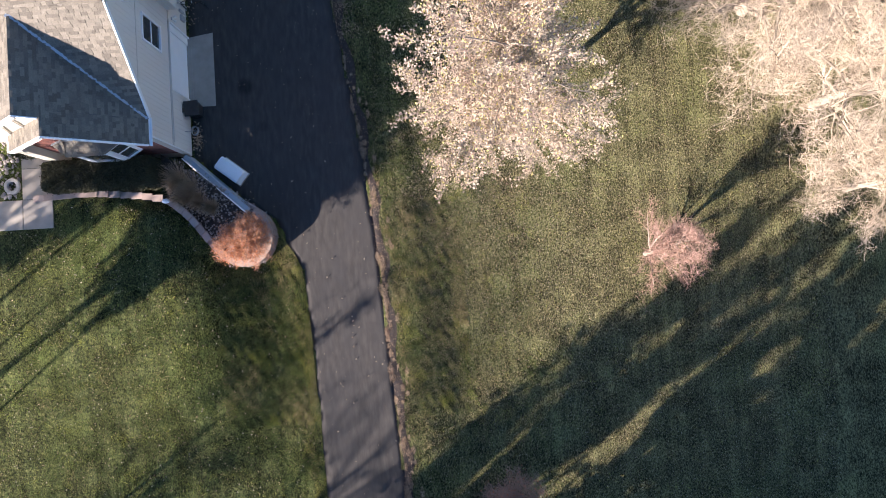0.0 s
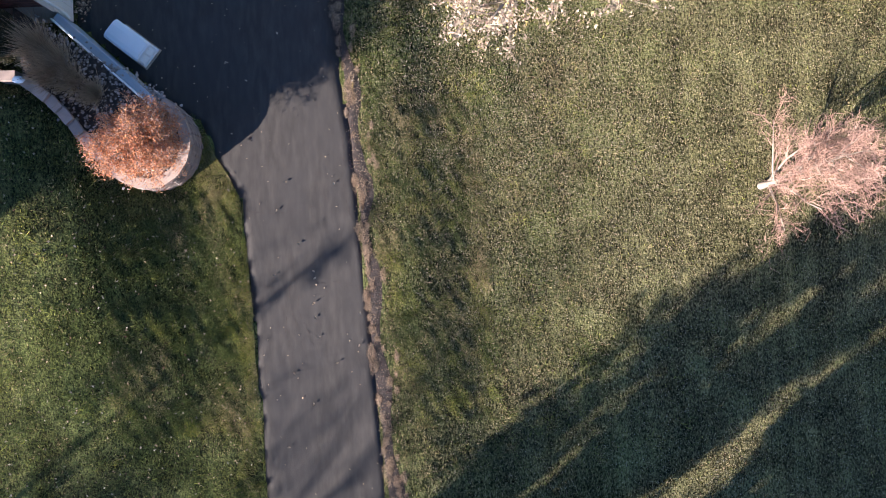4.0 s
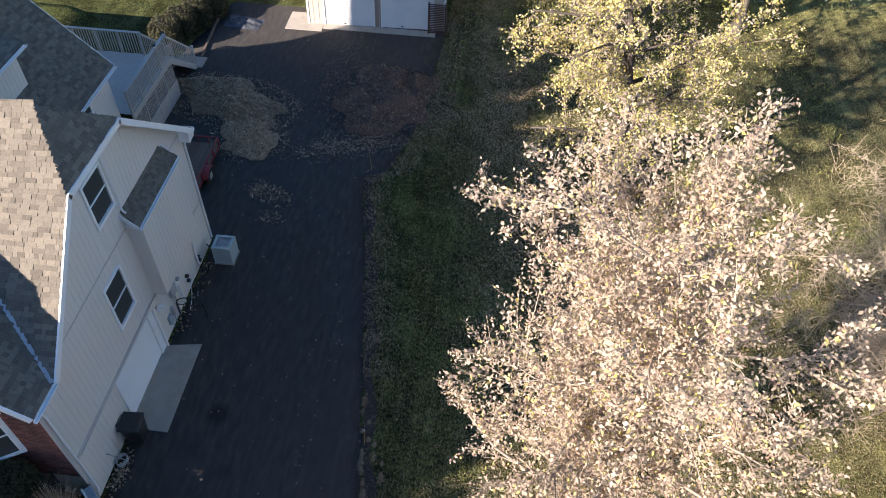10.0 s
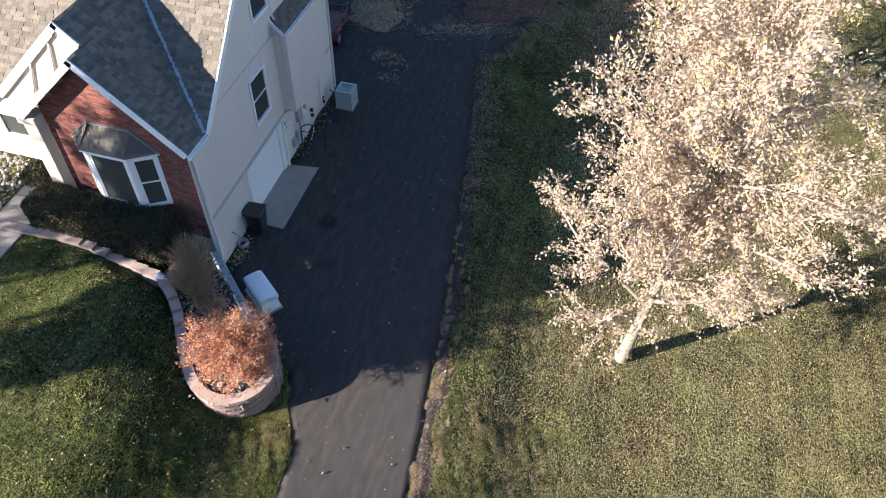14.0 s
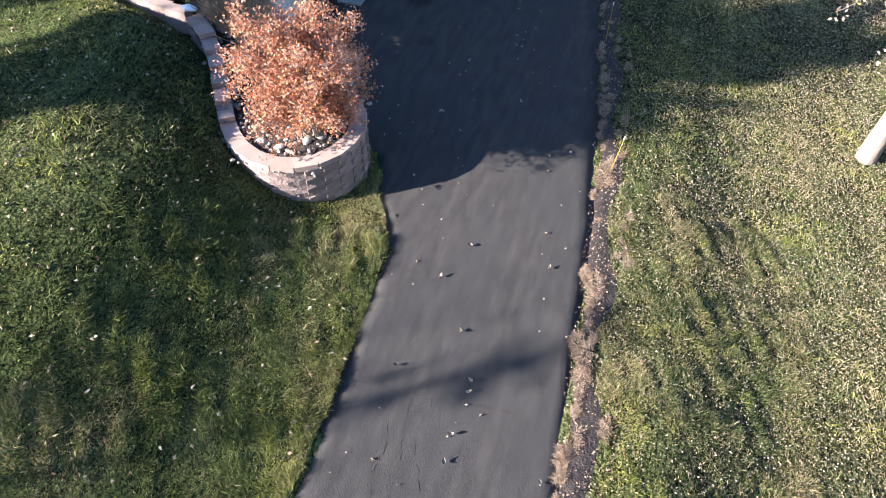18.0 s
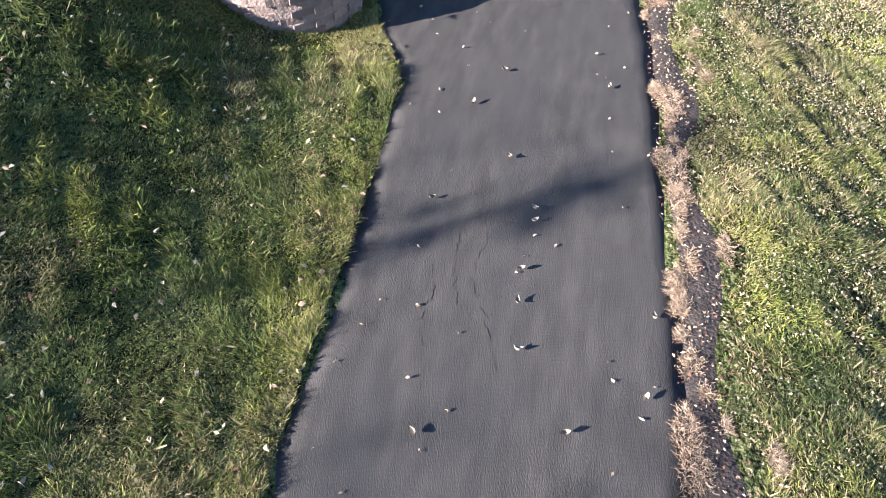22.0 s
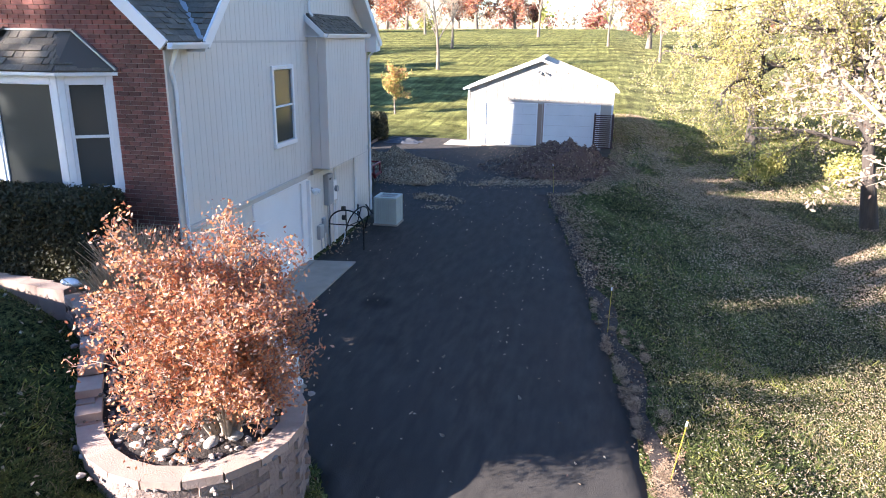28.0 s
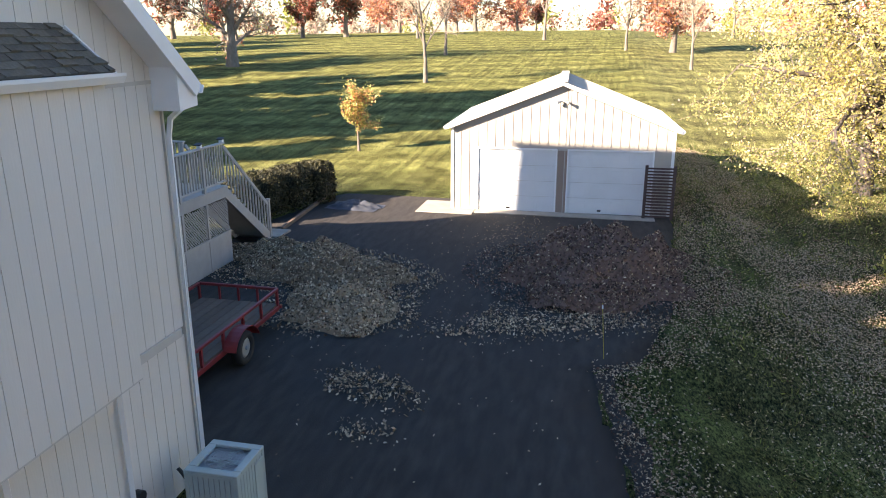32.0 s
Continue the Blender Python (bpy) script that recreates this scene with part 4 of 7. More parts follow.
def tree(name, label, category, at, height, r, seed, levels=3, kids=(14, 7, 5), spread=0.85, up=(0.02, 0.05, 0.02), shrink=0.55, first=0.25, bark=None, twig=None,
         leaf=(), leaf_size=0.07, leaf_spread=0.10, leaf_levels=None, lean=(0, 0), twigs=0, twig_len=0.3, group="", stems=1, droop=0.2, bend=0.16, rz=0.0, singly=False, splay=0.28, low=1.0):
    rnd, rs = random.Random(seed), np.random.RandomState(seed)
    t = thing(name, label, category, at, rz, group)
    out = []
    for k in range(stems):
        a = 6.283 * k / stems + rnd.random()
        w_ = splay * rnd.uniform(0.3, 1.7)
        ln = (math.cos(a) * w_, math.sin(a) * w_) if stems > 1 else lean
        branches(rnd, Vector((ln[0] * 0.2, ln[1] * 0.2, -0.15)), Vector((ln[0], ln[1], 1)).normalized(), height * (0.82 if stems == 1 else rnd.uniform(0.6, 0.85)), r, 0, levels, spread, kids, up, out, bend, shrink, first, low)
    trunk = [b for b in out if b[2] == 0]
    if stems == 1:
        p, rr, lv = trunk[0]
        rr[0] *= 1.35
    v, f = tubes(trunk, 10)
    smooth(sheet("trunk", v, f, bark or M_BARK, t))
    big = [b for b in out if b[2] == 1]
    if singly:
        for limb in big:
            v, f = tubes([limb], 6)
            smooth(sheet("limb", v, f, bark or M_BARK, t))
    else:
        v, f = tubes(big, 5)
        tagged(sheet("limb_mass", v, f, bark or M_BARK, t), kind="stuff")
    fine = [b for b in out if b[2] >= 2]
    if fine:
        v, f = tubes(fine, 3)
        tagged(sheet("branchwork", v, f, twig or bark or M_TWIG, t), kind="stuff")
    src = [b for b in out if b[2] >= (leaf_levels if leaf_levels is not None else levels)]
    if twigs:
        c = along_paths(rs, src, twigs, 0.05)
        d = rs.normal(size=(twigs, 3)) + np.array([0, 0, 0.55])
        d /= np.linalg.norm(d, axis=1)[:, None]
        e = np.cross(d, rs.normal(size=(twigs, 3)))
        e /= np.linalg.norm(e, axis=1)[:, None]
        ln = twig_len * rs.uniform(0.5, 1.3, twigs)[:, None]
        q = np.stack([c - e * 0.006, c + e * 0.006, c + d * ln + e * 0.003, c + d * ln - e * 0.003], 1)
        tagged(quads("twigwork", q, twig or M_TWIG, t), kind="stuff")
    if leaf:
        n = sum(k for m, k in leaf)
        c = along_paths(rs, src, n, leaf_spread)
        q = flakes(rs, c, leaf_size, droop=droop)
        idx = np.concatenate([np.full(k, i) for i, (m, k) in enumerate(leaf)])
        rs.shuffle(idx)
        tagged(quads("crown", q, None, t, [m for m, k in leaf], idx), kind="stuff")
    return t


def zat(x, y, dz=0.0):
    return (x, y, ground_z(x, y) + dz)


# the two pale trees on the east lawn
tree("deciduous_tree", "tall tree with pale cream drying leaves on the lawn", "tree", zat(13.6, 0.8), 15.5, 0.17, 11, singly=True, levels=3, low=0.6, kids=(50, 11, 6), spread=0.80, up=(0.0, 0.06, 0.03), shrink=0.37, first=0.22,
     bark=M_BARKPALE, twig=M_BARKPALE, leaf=((M_CREAM, 60000), (M_CREAMPINK, 13000), (M_YELLOW, 6000)), leaf_size=0.045, leaf_spread=0.075, leaf_levels=2)
tree("deciduous_tree", "leaning dark-trunked tree with arching branches and yellow leaves", "tree", zat(17.0, 16.7), 14.5, 0.25, 12, singly=True, levels=3, low=0.7, lean=(-0.16, 0.05), kids=(30, 10, 6), spread=0.95, up=(0.0, 0.02, -0.04), shrink=0.40, first=0.22,
     bark=M_BARKDARK, twig=M_BARK, leaf=((M_CREAM, 13000), (M_YELLOW, 17000), (M_YGREEN, 4000)), leaf_size=0.055, leaf_spread=0.09, leaf_levels=2)
# yellow trees beyond
tree("maple_tree", "spreading tree with drooping branches and yellow autumn leaves", "tree", zat(16.2, 35.0), 15.0, 0.30, 13, singly=True, levels=3, kids=(26, 9, 7), spread=1.12, up=(0.0, -0.05, -0.12), shrink=0.47, first=0.15,
     bark=M_BARKDARK, twig=M_BARK, leaf=((M_YELLOW, 40000), (M_YGREEN, 6000), (M_CREAM, 12000)), leaf_size=0.060, leaf_spread=0.15, leaf_levels=2)
tree("maple_tree", "broad tree with yellow and green-gold leaves by the barn", "tree", zat(26.5, 45.0), 14.0, 0.36, 14, levels=3, kids=(18, 8, 6), spread=0.95, up=(0.0, -0.01, -0.04), shrink=0.52, first=0.14,
     leaf=((M_YELLOW, 19000), (M_YGREEN, 5000), (M_CREAM, 5000)), leaf_size=0.11, leaf_spread=0.24, leaf_levels=2)
tree("maple_tree", "dark-trunked tree thin with yellow-green leaves", "tree", zat(24.5, 31.0), 12.0, 0.30, 15, singly=True, levels=3, kids=(14, 7, 5), spread=0.95, up=(0.0, -0.02, -0.05), shrink=0.52, first=0.16,
     leaf=((M_YGREEN, 6000), (M_YELLOW, 8000), (M_CREAM, 5000)), leaf_size=0.11, leaf_spread=0.22, leaf_levels=2)
tree("shrub", "low yellow-green shrub on leaf-strewn grass", "shrub", zat(14.8, 24.6), 1.8, 0.03, 16, levels=2, kids=(7, 5), spread=0.8, stems=5, leaf=((M_YGREEN, 1800), (M_YELLOW, 1200)), leaf_size=0.07, leaf_spread=0.12, leaf_levels=1)
tree("shrub", "thin yellow shrub under the trees", "shrub", zat(18.2, 24.5), 1.8, 0.03, 17, levels=2, kids=(7, 5), spread=0.8, stems=4, leaf=((M_YGREEN, 900), (M_YELLOW, 900)), leaf_size=0.07, leaf_spread=0.15, leaf_levels=1)
# bare trees east
tree("bare_tree", "large bare tree with a mass of pale twigs", "tree", zat(26.0, 5.5), 11.5, 0.24, 21, singly=True, levels=4, kids=(20, 9, 5, 4), spread=0.98, up=(0.0, 0.01, 0.0), shrink=0.56, first=0.10, bark=M_BARKPALE, twig=M_TWIG, twigs=34000, twig_len=0.6, leaf_levels=3)
tree("bare_tree", "bare many-twigged tree at the lawn edge", "tree", zat(30.5, 12.5), 9.5, 0.22, 22, singly=True, levels=4, kids=(14, 7, 5, 4), spread=0.90, up=(0.0, 0.01, 0.0), shrink=0.54, first=0.12, bark=M_BARKPALE, twig=M_TWIG, twigs=14000, twig_len=0.5, leaf_levels=3)
tree("bare_tree", "small bare tree with tan twigs", "tree", zat(30.2, -3.2), 7.0, 0.16, 23, singly=True, levels=4, kids=(13, 7, 5, 3), spread=0.85, up=(0.0, 0.03, 0.02), shrink=0.54, first=0.10, bark=M_BARKPALE, twig=M_TWIG, twigs=12000, twig_len=0.45, leaf_levels=3)
tree("bare_tree", "wide bare tree with tangled pale twigs", "tree", zat(29.0, 0.8), 9.5, 0.20, 27, singly=True, levels=4, kids=(15, 8, 5, 4), spread=0.95, up=(0.0, 0.01, 0.0), shrink=0.55, first=0.10, bark=M_BARKPALE, twig=M_TWIG, twigs=20000, twig_len=0.55, leaf_levels=3)
tree("bare_tree", "young bare tree with pinkish red twigs", "tree", zat(20.66, -5.68), 4.9, 0.09, 24, singly=True, lean=(0.03, -0.12), levels=3, kids=(26, 8, 5), spread=0.66, up=(0.0, 0.07, 0.04), shrink=0.46, first=0.10, bark=M_BARKPALE, twig=M_TWIGRED, twigs=4800, twig_len=0.30, leaf_levels=2)
tree("bare_shrub", "bare shrub with dark red twigs on the grass", "shrub", zat(13.6, -16.2), 2.6, 0.03, 25, levels=3, kids=(8, 6, 4), spread=0.65, up=(0.0, 0.06, 0.04), shrink=0.55, stems=8, first=0.1, bark=M_TWIGRED, twig=M_TWIGRED, twigs=3500, twig_len=0.3, leaf_levels=2,
     leaf=((M_RUSTLEAF, 500),), leaf_size=0.05)

# small gold tree behind the drive
tree("young_tree", "young tree with gold leaves on the striped lawn", "tree", zat(-6.9, 38.0), 3.6, 0.07, 31, levels=2, kids=(12, 6), spread=0.65, up=(0.02, 0.05, 0.03), shrink=0.45, first=0.3, bark=M_BARK, leaf=((M_YELLOW, 1100), (M_ORANGE, 850), (M_YGREEN, 600)), leaf_size=0.07, leaf_spread=0.10, leaf_levels=1)
# trees on the far lawn
oak = tree("oak_tree", "old spreading tree with few brown leaves on far lawn", "tree", zat(-32.5, 73.0), 15.0, 0.55, 32, levels=3, kids=(14, 8, 6), spread=0.95, up=(0.0, 0.0, -0.02), shrink=0.55, first=0.13, bark=M_BARK, twig=M_BARK, twigs=5000, twig_len=0.6, leaf=((M_CREAMPINK, 2200), (M_RUSTLEAF, 1200)), leaf_size=0.16, leaf_spread=0.3, leaf_levels=2)
bare = tree("lawn_tree", "slender bare tree on the striped lawn", "tree", zat(-9.4, 63.0), 11.5, 0.17, 33, levels=3, kids=(12, 6, 4), spread=0.70, up=(0.0, 0.05, 0.02), shrink=0.45, first=0.28, bark=M_BARK, twig=M_TWIG, twigs=4000, twig_len=0.6, stems=1, group="trees on the far lawn", leaf_levels=2)
for x, y, s, rz in ((-12.6, 86, 1.0, 70), (-3.3, 111, 1.3, 130), (7.8, 93, 0.95, 200), (13.6, 77, 0.9, 280), (24, 121, 1.2, 20), (-24, 118, 1.2, 310)):
    c = copy_thing(bare, Matrix.LocRotScale(zat(x, y), Euler((0, 0, radians(rz))), None))
    c.scale = (s, s, s)
red = tree("maple_tree", "round maple with orange-red autumn leaves on the hill", "tree", zat(13.2, 94), 12.0, 0.35, 34, levels=3, kids=(16, 7, 5), spread=0.85, up=(0.0, 0.02, 0.0), shrink=0.45, first=0.18, bark=M_BARK, twig=M_TWIG, twigs=1500, twig_len=0.7, leaf=((M_ORANGE, 2600), (M_HILLRED, 3000), (M_CREAMPINK, 1300)), leaf_size=0.22, leaf_spread=0.35, group="coloured trees on the hill", leaf_levels=2)
for x, y, s, rz in ((-43.5, 160, 1.0, 40), (-36, 150, 1.1, 100), (-27, 165, 1.1, 170), (-14, 170, 0.9, 240), (-21, 155, 1.2, 300)):
    c = copy_thing(red, Matrix.LocRotScale(zat(x, y), Euler((0, 0, radians(rz))), None))
    c.scale = (s, s, s)
dusk = tree("dark_tree", "dense dark rust-brown tree on the hill", "tree", zat(-39.6, 128), 13.0, 0.4, 35, levels=3, kids=(16, 7, 5), spread=0.85, up=(0.0, 0.02, 0.0), shrink=0.45, first=0.16, bark=M_BARK, leaf=((M_HILLRED, 3600), (M_HEDGE, 2200), (M_RUSTLEAF, 1200)), leaf_size=0.24, leaf_spread=0.35, group="dark trees on the hill", leaf_levels=2)
for x, y, s, rz in ((-47, 126, 0.85, 60), (-58, 118, 1.0, 200), (-66, 95, 1.1, 120), (-10, 172, 0.55, 10), (-75, 130, 1.2, 20)):
    c = copy_thing(dusk, Matrix.LocRotScale(zat(x, y), Euler((0, 0, radians(rz))), None))
    c.scale = (s, s, s)


def far_woods():
    """The hazy tree line along the hilltop and beyond."""
    rs = np.random.RandomState(41)
    cs, idx = [], []
    for k in range(150):
        x, y = rs.uniform(-170, 190), rs.uniform(185, 420)
        h, r = rs.uniform(6, 13), rs.uniform(2.5, 5)
        n = 150
        p = rs.normal(size=(n, 3)) * (r * 0.5, r * 0.5, h * 0.24) + (x, y, ground_z(x, y) + h * 0.55)
        cs.append(p)
        idx.append(np.full(n, rs.choice(5, p=(0.25, 0.25, 0.2, 0.2, 0.1))))
    q = flakes(rs, np.concatenate(cs), 0.75)
    return tagged(quads("far_woods", q, None, None, [M_CREAMPINK, M_CREAM, M_TWIG, M_HILLRED, M_YGREEN], np.concatenate(idx)), "distant autumn woods along the hilltop", "woods", kind="stuff")


far_woods()

# trees outside the view, added to shade the front lawn, drive and barn lawn
shade = tree("shade_tree", "unseen dense broad tree added to shade the lawn", "tree", zat(-20.6, 1.1), 13.0, 0.3, 51, levels=3, kids=(16, 7, 5), spread=0.85, up=(0.0, 0.02, 0.0), shrink=0.34, first=0.12, bark=M_BARK, leaf=((M_HEDGE, 11000), (M_YGREEN, 2000)), leaf_size=0.26, leaf_spread=0.30, leaf_levels=2)
shade.scale = (1.10, 1.10, 1.85)
thin = tree("street_tree", "half-bare broad tree beside the front lawn", "tree", zat(9.5, -32.0), 13.0, 0.3, 53, levels=3, kids=(16, 7, 5), spread=0.85, up=(0.0, 0.02, 0.0), shrink=0.36, first=0.14, bark=M_BARK, leaf=((M_RUSTLEAF, 2500), (M_YGREEN, 1100)), leaf_size=0.20, leaf_spread=0.30, group="half-bare trees", leaf_levels=2)
thin.scale = (1.5, 1.5, 1.5)
for x, y, kx, kz, rz in ((3.6, -32.1, 1.2, 1.2, 140), (14.5, -28.5, 1.3, 1.3, 260), (21.0, -24.5, 1.25, 1.25, 320), (27.0, -25.0, 1.3, 1.3, 30), (17.0, -36.0, 1.6, 1.6, 100), (4.8, -28.7, 1.15, 1.25, 250), (10.3, -29.0, 1.2, 1.2, 310), (16.5, -26.5, 1.2, 1.1, 45),
                         (-21.5, -12.6, 0.8, 1.1, 70), (8.0, -27.0, 1.0, 1.0, 20), (7.3, -24.0, 0.42, 1.5, 220), (-1.9, -24.6, 0.26, 1.25, 15), (1.5, -23.5, 0.7, 1.1, 50), (4.4, -23.2, 0.42, 1.2, 80), (13.0, -30.5, 1.2, 1.2, 75), (22.5, -29.0, 1.3, 1.2, 110)):
    c = copy_thing(thin, Matrix.LocRotScale(zat(x, y), Euler((0, 0, radians(rz))), None))
    c.scale = (kx, kx, kz)
# narrow unseen crowns, added to close lit gaps in the drive's shade
high = tree("street_tree", "unseen tall tree added to shade the drive", "tree", zat(-16.9, -15.4), 16.5, 0.24, 58, levels=2, kids=(18, 8), spread=0.85, up=(0.0, 0.03, 0.0), shrink=0.34, first=0.62, bark=M_BARK, leaf=((M_HEDGE, 5200), (M_YGREEN, 1600)), leaf_size=0.24, leaf_spread=0.30, group="tall street trees", leaf_levels=1)
high.scale = (0.42, 0.42, 1.0)
for x, y, k, kz, rz in ((-19.4, -14.5, 0.42, 1.15, 160), (-16.9, -17.1, 0.30, 0.96, 250), (-18.4, -16.2, 0.34, 1.04, 30), (-18.3, -15.2, 0.26, 1.10, 90)):
    c = copy_thing(high, Matrix.LocRotScale(zat(x, y), Euler((0, 0, radians(rz))), None))
    c.scale = (k, k, kz)
bare2 = tree("street_tree", "bare tree by the street", "tree", zat(-15.0, -30.0), 14.0, 0.3, 52, levels=3, kids=(14, 8, 5), spread=0.85, up=(0.0, 0.03, 0.0), shrink=0.5, first=0.2, bark=M_BARK, twig=M_BARK, twigs=1500, twig_len=0.6, group="street trees", leaf_levels=2)
for x, y, k, rz in ((-33, -28, 0.8, 80), (-9, -40, 0.9, 220), (-20.6, -27.7, 0.95, 30)):
    c = copy_thing(bare2, Matrix.LocRotScale(zat(x, y), Euler((0, 0, radians(rz))), None))
    c.scale = (k, k, k)
tree("street_tree", "nearly bare tree by the street", "tree", zat(-12.8, -22.0), 13.0, 0.11, 57, levels=2, kids=(7, 4), spread=0.45, up=(0.0, 0.05, 0.03), shrink=0.14, first=0.74, bark=M_BARK, twig=M_BARK, leaf=((M_RUSTLEAF, 70),), leaf_size=0.16, leaf_spread=0.22, leaf_levels=1)
# trees west of the far lawn, which throw long shade over it
for x, y, k, rz in ((-30, 31, 1.5, 10), (-41, 43, 1.5, 60), (-50, 55, 1.5, 110), (-58, 66, 1.5, 160), (-70, 80, 1.6, 210), (-84, 92, 1.6, 260), (-36, 37, 1.5, 300), (-66, 58, 1.3, 330), (-22, 30, 0.7, 200), (-60, 46, 1.3, 20), (-80, 70, 1.4, 80)):
    c = copy_thing(shade, Matrix.LocRotScale(zat(x, y), Euler((0, 0, radians(rz))), None))
    c.scale = (k, k, k)


# ---- planter and retaining wall ----
def curve_points(pts, step):
    """Evenly spaced points with headings along a smoothed line."""
    p = [Vector(v) for v in pts]
    fine = []
    for i in range(len(p) - 1):
        a, b, c, d = p[max(i - 1, 0)], p[i], p[i + 1], p[min(i + 2, len(p) - 1)]
        for k in range(12):
            t = k / 12
            fine.append(0.5 * ((2 * b) + (c - a) * t + (2 * a - 5 * b + 4 * c - d) * t * t + (3 * b - a - 3 * c + d) * t ** 3))
    fine.append(p[-1])
    out, acc = [fine[0]], 0.0
    for a, b in zip(fine, fine[1:]):
        l = (b - a).length
        while acc + l >= step:
            a = a.lerp(b, (step - acc) / l)
            l = (b - a).length
            acc = 0.0
            out.append(a.copy())
        acc += l
    return out


WALL_LINE = [(-0.55, -2.22), (0.02, -2.66), (0.50, -3.25), (0.95, -3.95), (1.42, -4.58), (2.02, -5.02), (2.70, -5.12), (3.30, -4.82), (3.62, -4.25), (3.64, -3.65), (3.36, -3.08), (2.86, -2.62)]
planter = thing("retaining_wall", "curved retaining wall of reddish split-face concrete blocks", "wall")


def cap_top(p):
    """Height of the wall's top: level round the end, stepped up along the lawn."""
    s = max(0.0, (p[1] + 4.75)) if p[0] < 2.2 else 0.0
    return 1.08 + 0.125 * min(6, int(s / 0.36))


def block_mesh(w, d, h, seed, rough, mtl):
    rnd = random.Random(seed)
    bm = bmesh.new()
    box(bm, -w / 2, w / 2, -d / 2, d / 2, 0, h)
    bmesh.ops.subdivide_edges(bm, edges=[e for e in bm.edges if abs(e.verts[0].co.z - e.verts[1].co.z) < 1e-6 and abs(e.verts[0].co.y - e.verts[1].co.y) < 1e-6], cuts=2, use_grid_fill=True)
    for v in bm.verts:
        if v.co.y < -d / 2 + 1e-4:
            v.co.y += rnd.uniform(-rough, rough * 0.6)
            v.co.x *= 0.985
    me = bpy.data.meshes.new("block")
    bm.to_mesh(me)
    bm.free()
    me.materials.append(mtl)
    return me


BLOCKS = [block_mesh(w, 0.20, 0.103, s, 0.010, M_BLOCK) for s, w in enumerate((0.311, 0.314, 0.308, 0.342, 0.340, 0.338))]
CAPS = [block_mesh(w, 0.30, 0.10, 20 + s, 0.008, M_CAP) for s, w in enumerate((0.425, 0.42, 0.43))]
rndw = random.Random(5)
course_h = 0.105
centre = Vector((2.2, -3.6))
for k in range(9):
    line = curve_points(WALL_LINE, 0.30)
    for i, p in enumerate(line[:-1]):
        top = cap_top(p) - 0.10
        z = 1.08 - 0.10 - (9 - k) * course_h if p[0] > 1.2 else top - (9 - k) * course_h
        d = (line[i + 1] - p).normalized()
        mid = p.lerp(line[i + 1], 0.5 * (k % 2))
        if z + course_h < ground_z(mid.x, mid.y) - 0.12 and mid.x < 3.2:
            continue
        if z < -0.12:
            continue
        share("block", rndw.choice(BLOCKS[3:] if mid.x > 1.6 else BLOCKS[:3]), planter, Matrix.Translation((mid.x, mid.y, z)) @ Matrix.Rotation(math.atan2(d.y, d.x) + rndw.uniform(-0.03, 0.03), 4, "Z"))
capl = curve_points(WALL_LINE, 0.40)
for i, p in enumerate(capl[:-1]):
    d = (capl[i + 1] - p).normalized()
    mid = p.lerp(capl[i + 1], 0.5)
    nrm = Vector((-d.y, d.x))
    c = mid + nrm * 0.03
    share("cap_stone", CAPS[i % 3], planter, Matrix.Translation((c.x, c.y, cap_top(mid) - 0.10)) @ Matrix.Rotation(math.atan2(d.y, d.x), 4, "Z"))

# painted foundation wall beside the drive
fw = thing("foundation_wall", "low painted blue-grey concrete wall beside the drive", "wall")
bm = bmesh.new()
d = Vector((2.80 - 0.10, -2.64 + 0.10)).normalized()
nrm = Vector((-d.y, d.x))
a, b = Vector((0.08, -0.08)), Vector((2.84, -2.66))
box(bm, 0, (b - a).length, 0, 0.22, -0.1, 1.08, Matrix.Translation((a.x, a.y, 0)) @ Matrix.Rotation(math.atan2(d.y, d.x), 4, "Z") @ Matrix.Translation((0, -0.22, 0)), 0.015)
part("wall_body", bm, M_BLUEWALL, fw)
bm = bmesh.new()
box(bm, 0.0, (b - a).length, -0.275, -0.225, 1.0, 1.17, Matrix.Translation((a.x, a.y, 0)) @ Matrix.Rotation(math.atan2(d.y, d.x), 4, "Z"), 0.01)
part("edge_board", bm, M_TRIM, fw, "pale edging board")


def bed():
    """Stony soil inside the planter and along the hedge."""
    verts, faces = [], []
    line = curve_points(WALL_LINE, 0.25)
    back = [Vector((-0.75 + 3.45 * i / (len(line) - 1), -0.15 - 2.35 * i / (len(line) - 1))) for i in range(len(line))]
    n = 10
    for p, q in zip(line, back):
        for k in range(n + 1):
            v = p.lerp(q, k / n)
            z = (cap_top(p) - 0.10) * (1 - k / n) + max(0.99, 1.86 - 0.33 * max(0, q.x + 0.7)) * (k / n)
            verts.append((v.x, v.y, z + 0.03 * noise.noise((v.x * 3, v.y * 3, 1))))
    for j in range(len(line) - 1):
        for k in range(n):
            a = j * (n + 1) + k
            faces.append((a, a + 1, a + n + 2, a + n + 1))
    ob = smooth(sheet("planting_bed", verts, faces, M_SOIL))
    return tagged(ob, "brown stony soil of the planting bed", "soil", kind="structure"), verts


BED, bed_verts = bed()


def rock_mesh(seed, material, flat=0.6, sub=1):
    bm = bmesh.new()
    bmesh.ops.create_icosphere(bm, subdivisions=sub, radius=1)
    for v in bm.verts:
        f = 1 + 0.30 * noise.noise(v.co * 1.3 + Vector((seed * 7.1, seed * 3.3, 0)))
        v.co = Vector((v.co.x * f, v.co.y * f * 0.8, v.co.z * f * flat))
    me = bpy.data.meshes.new("rock")
    bm.to_mesh(me)
    bm.free()
    me.materials.append(material)
    for p in me.polygons:
        p.use_smooth = sub > 1
    return me


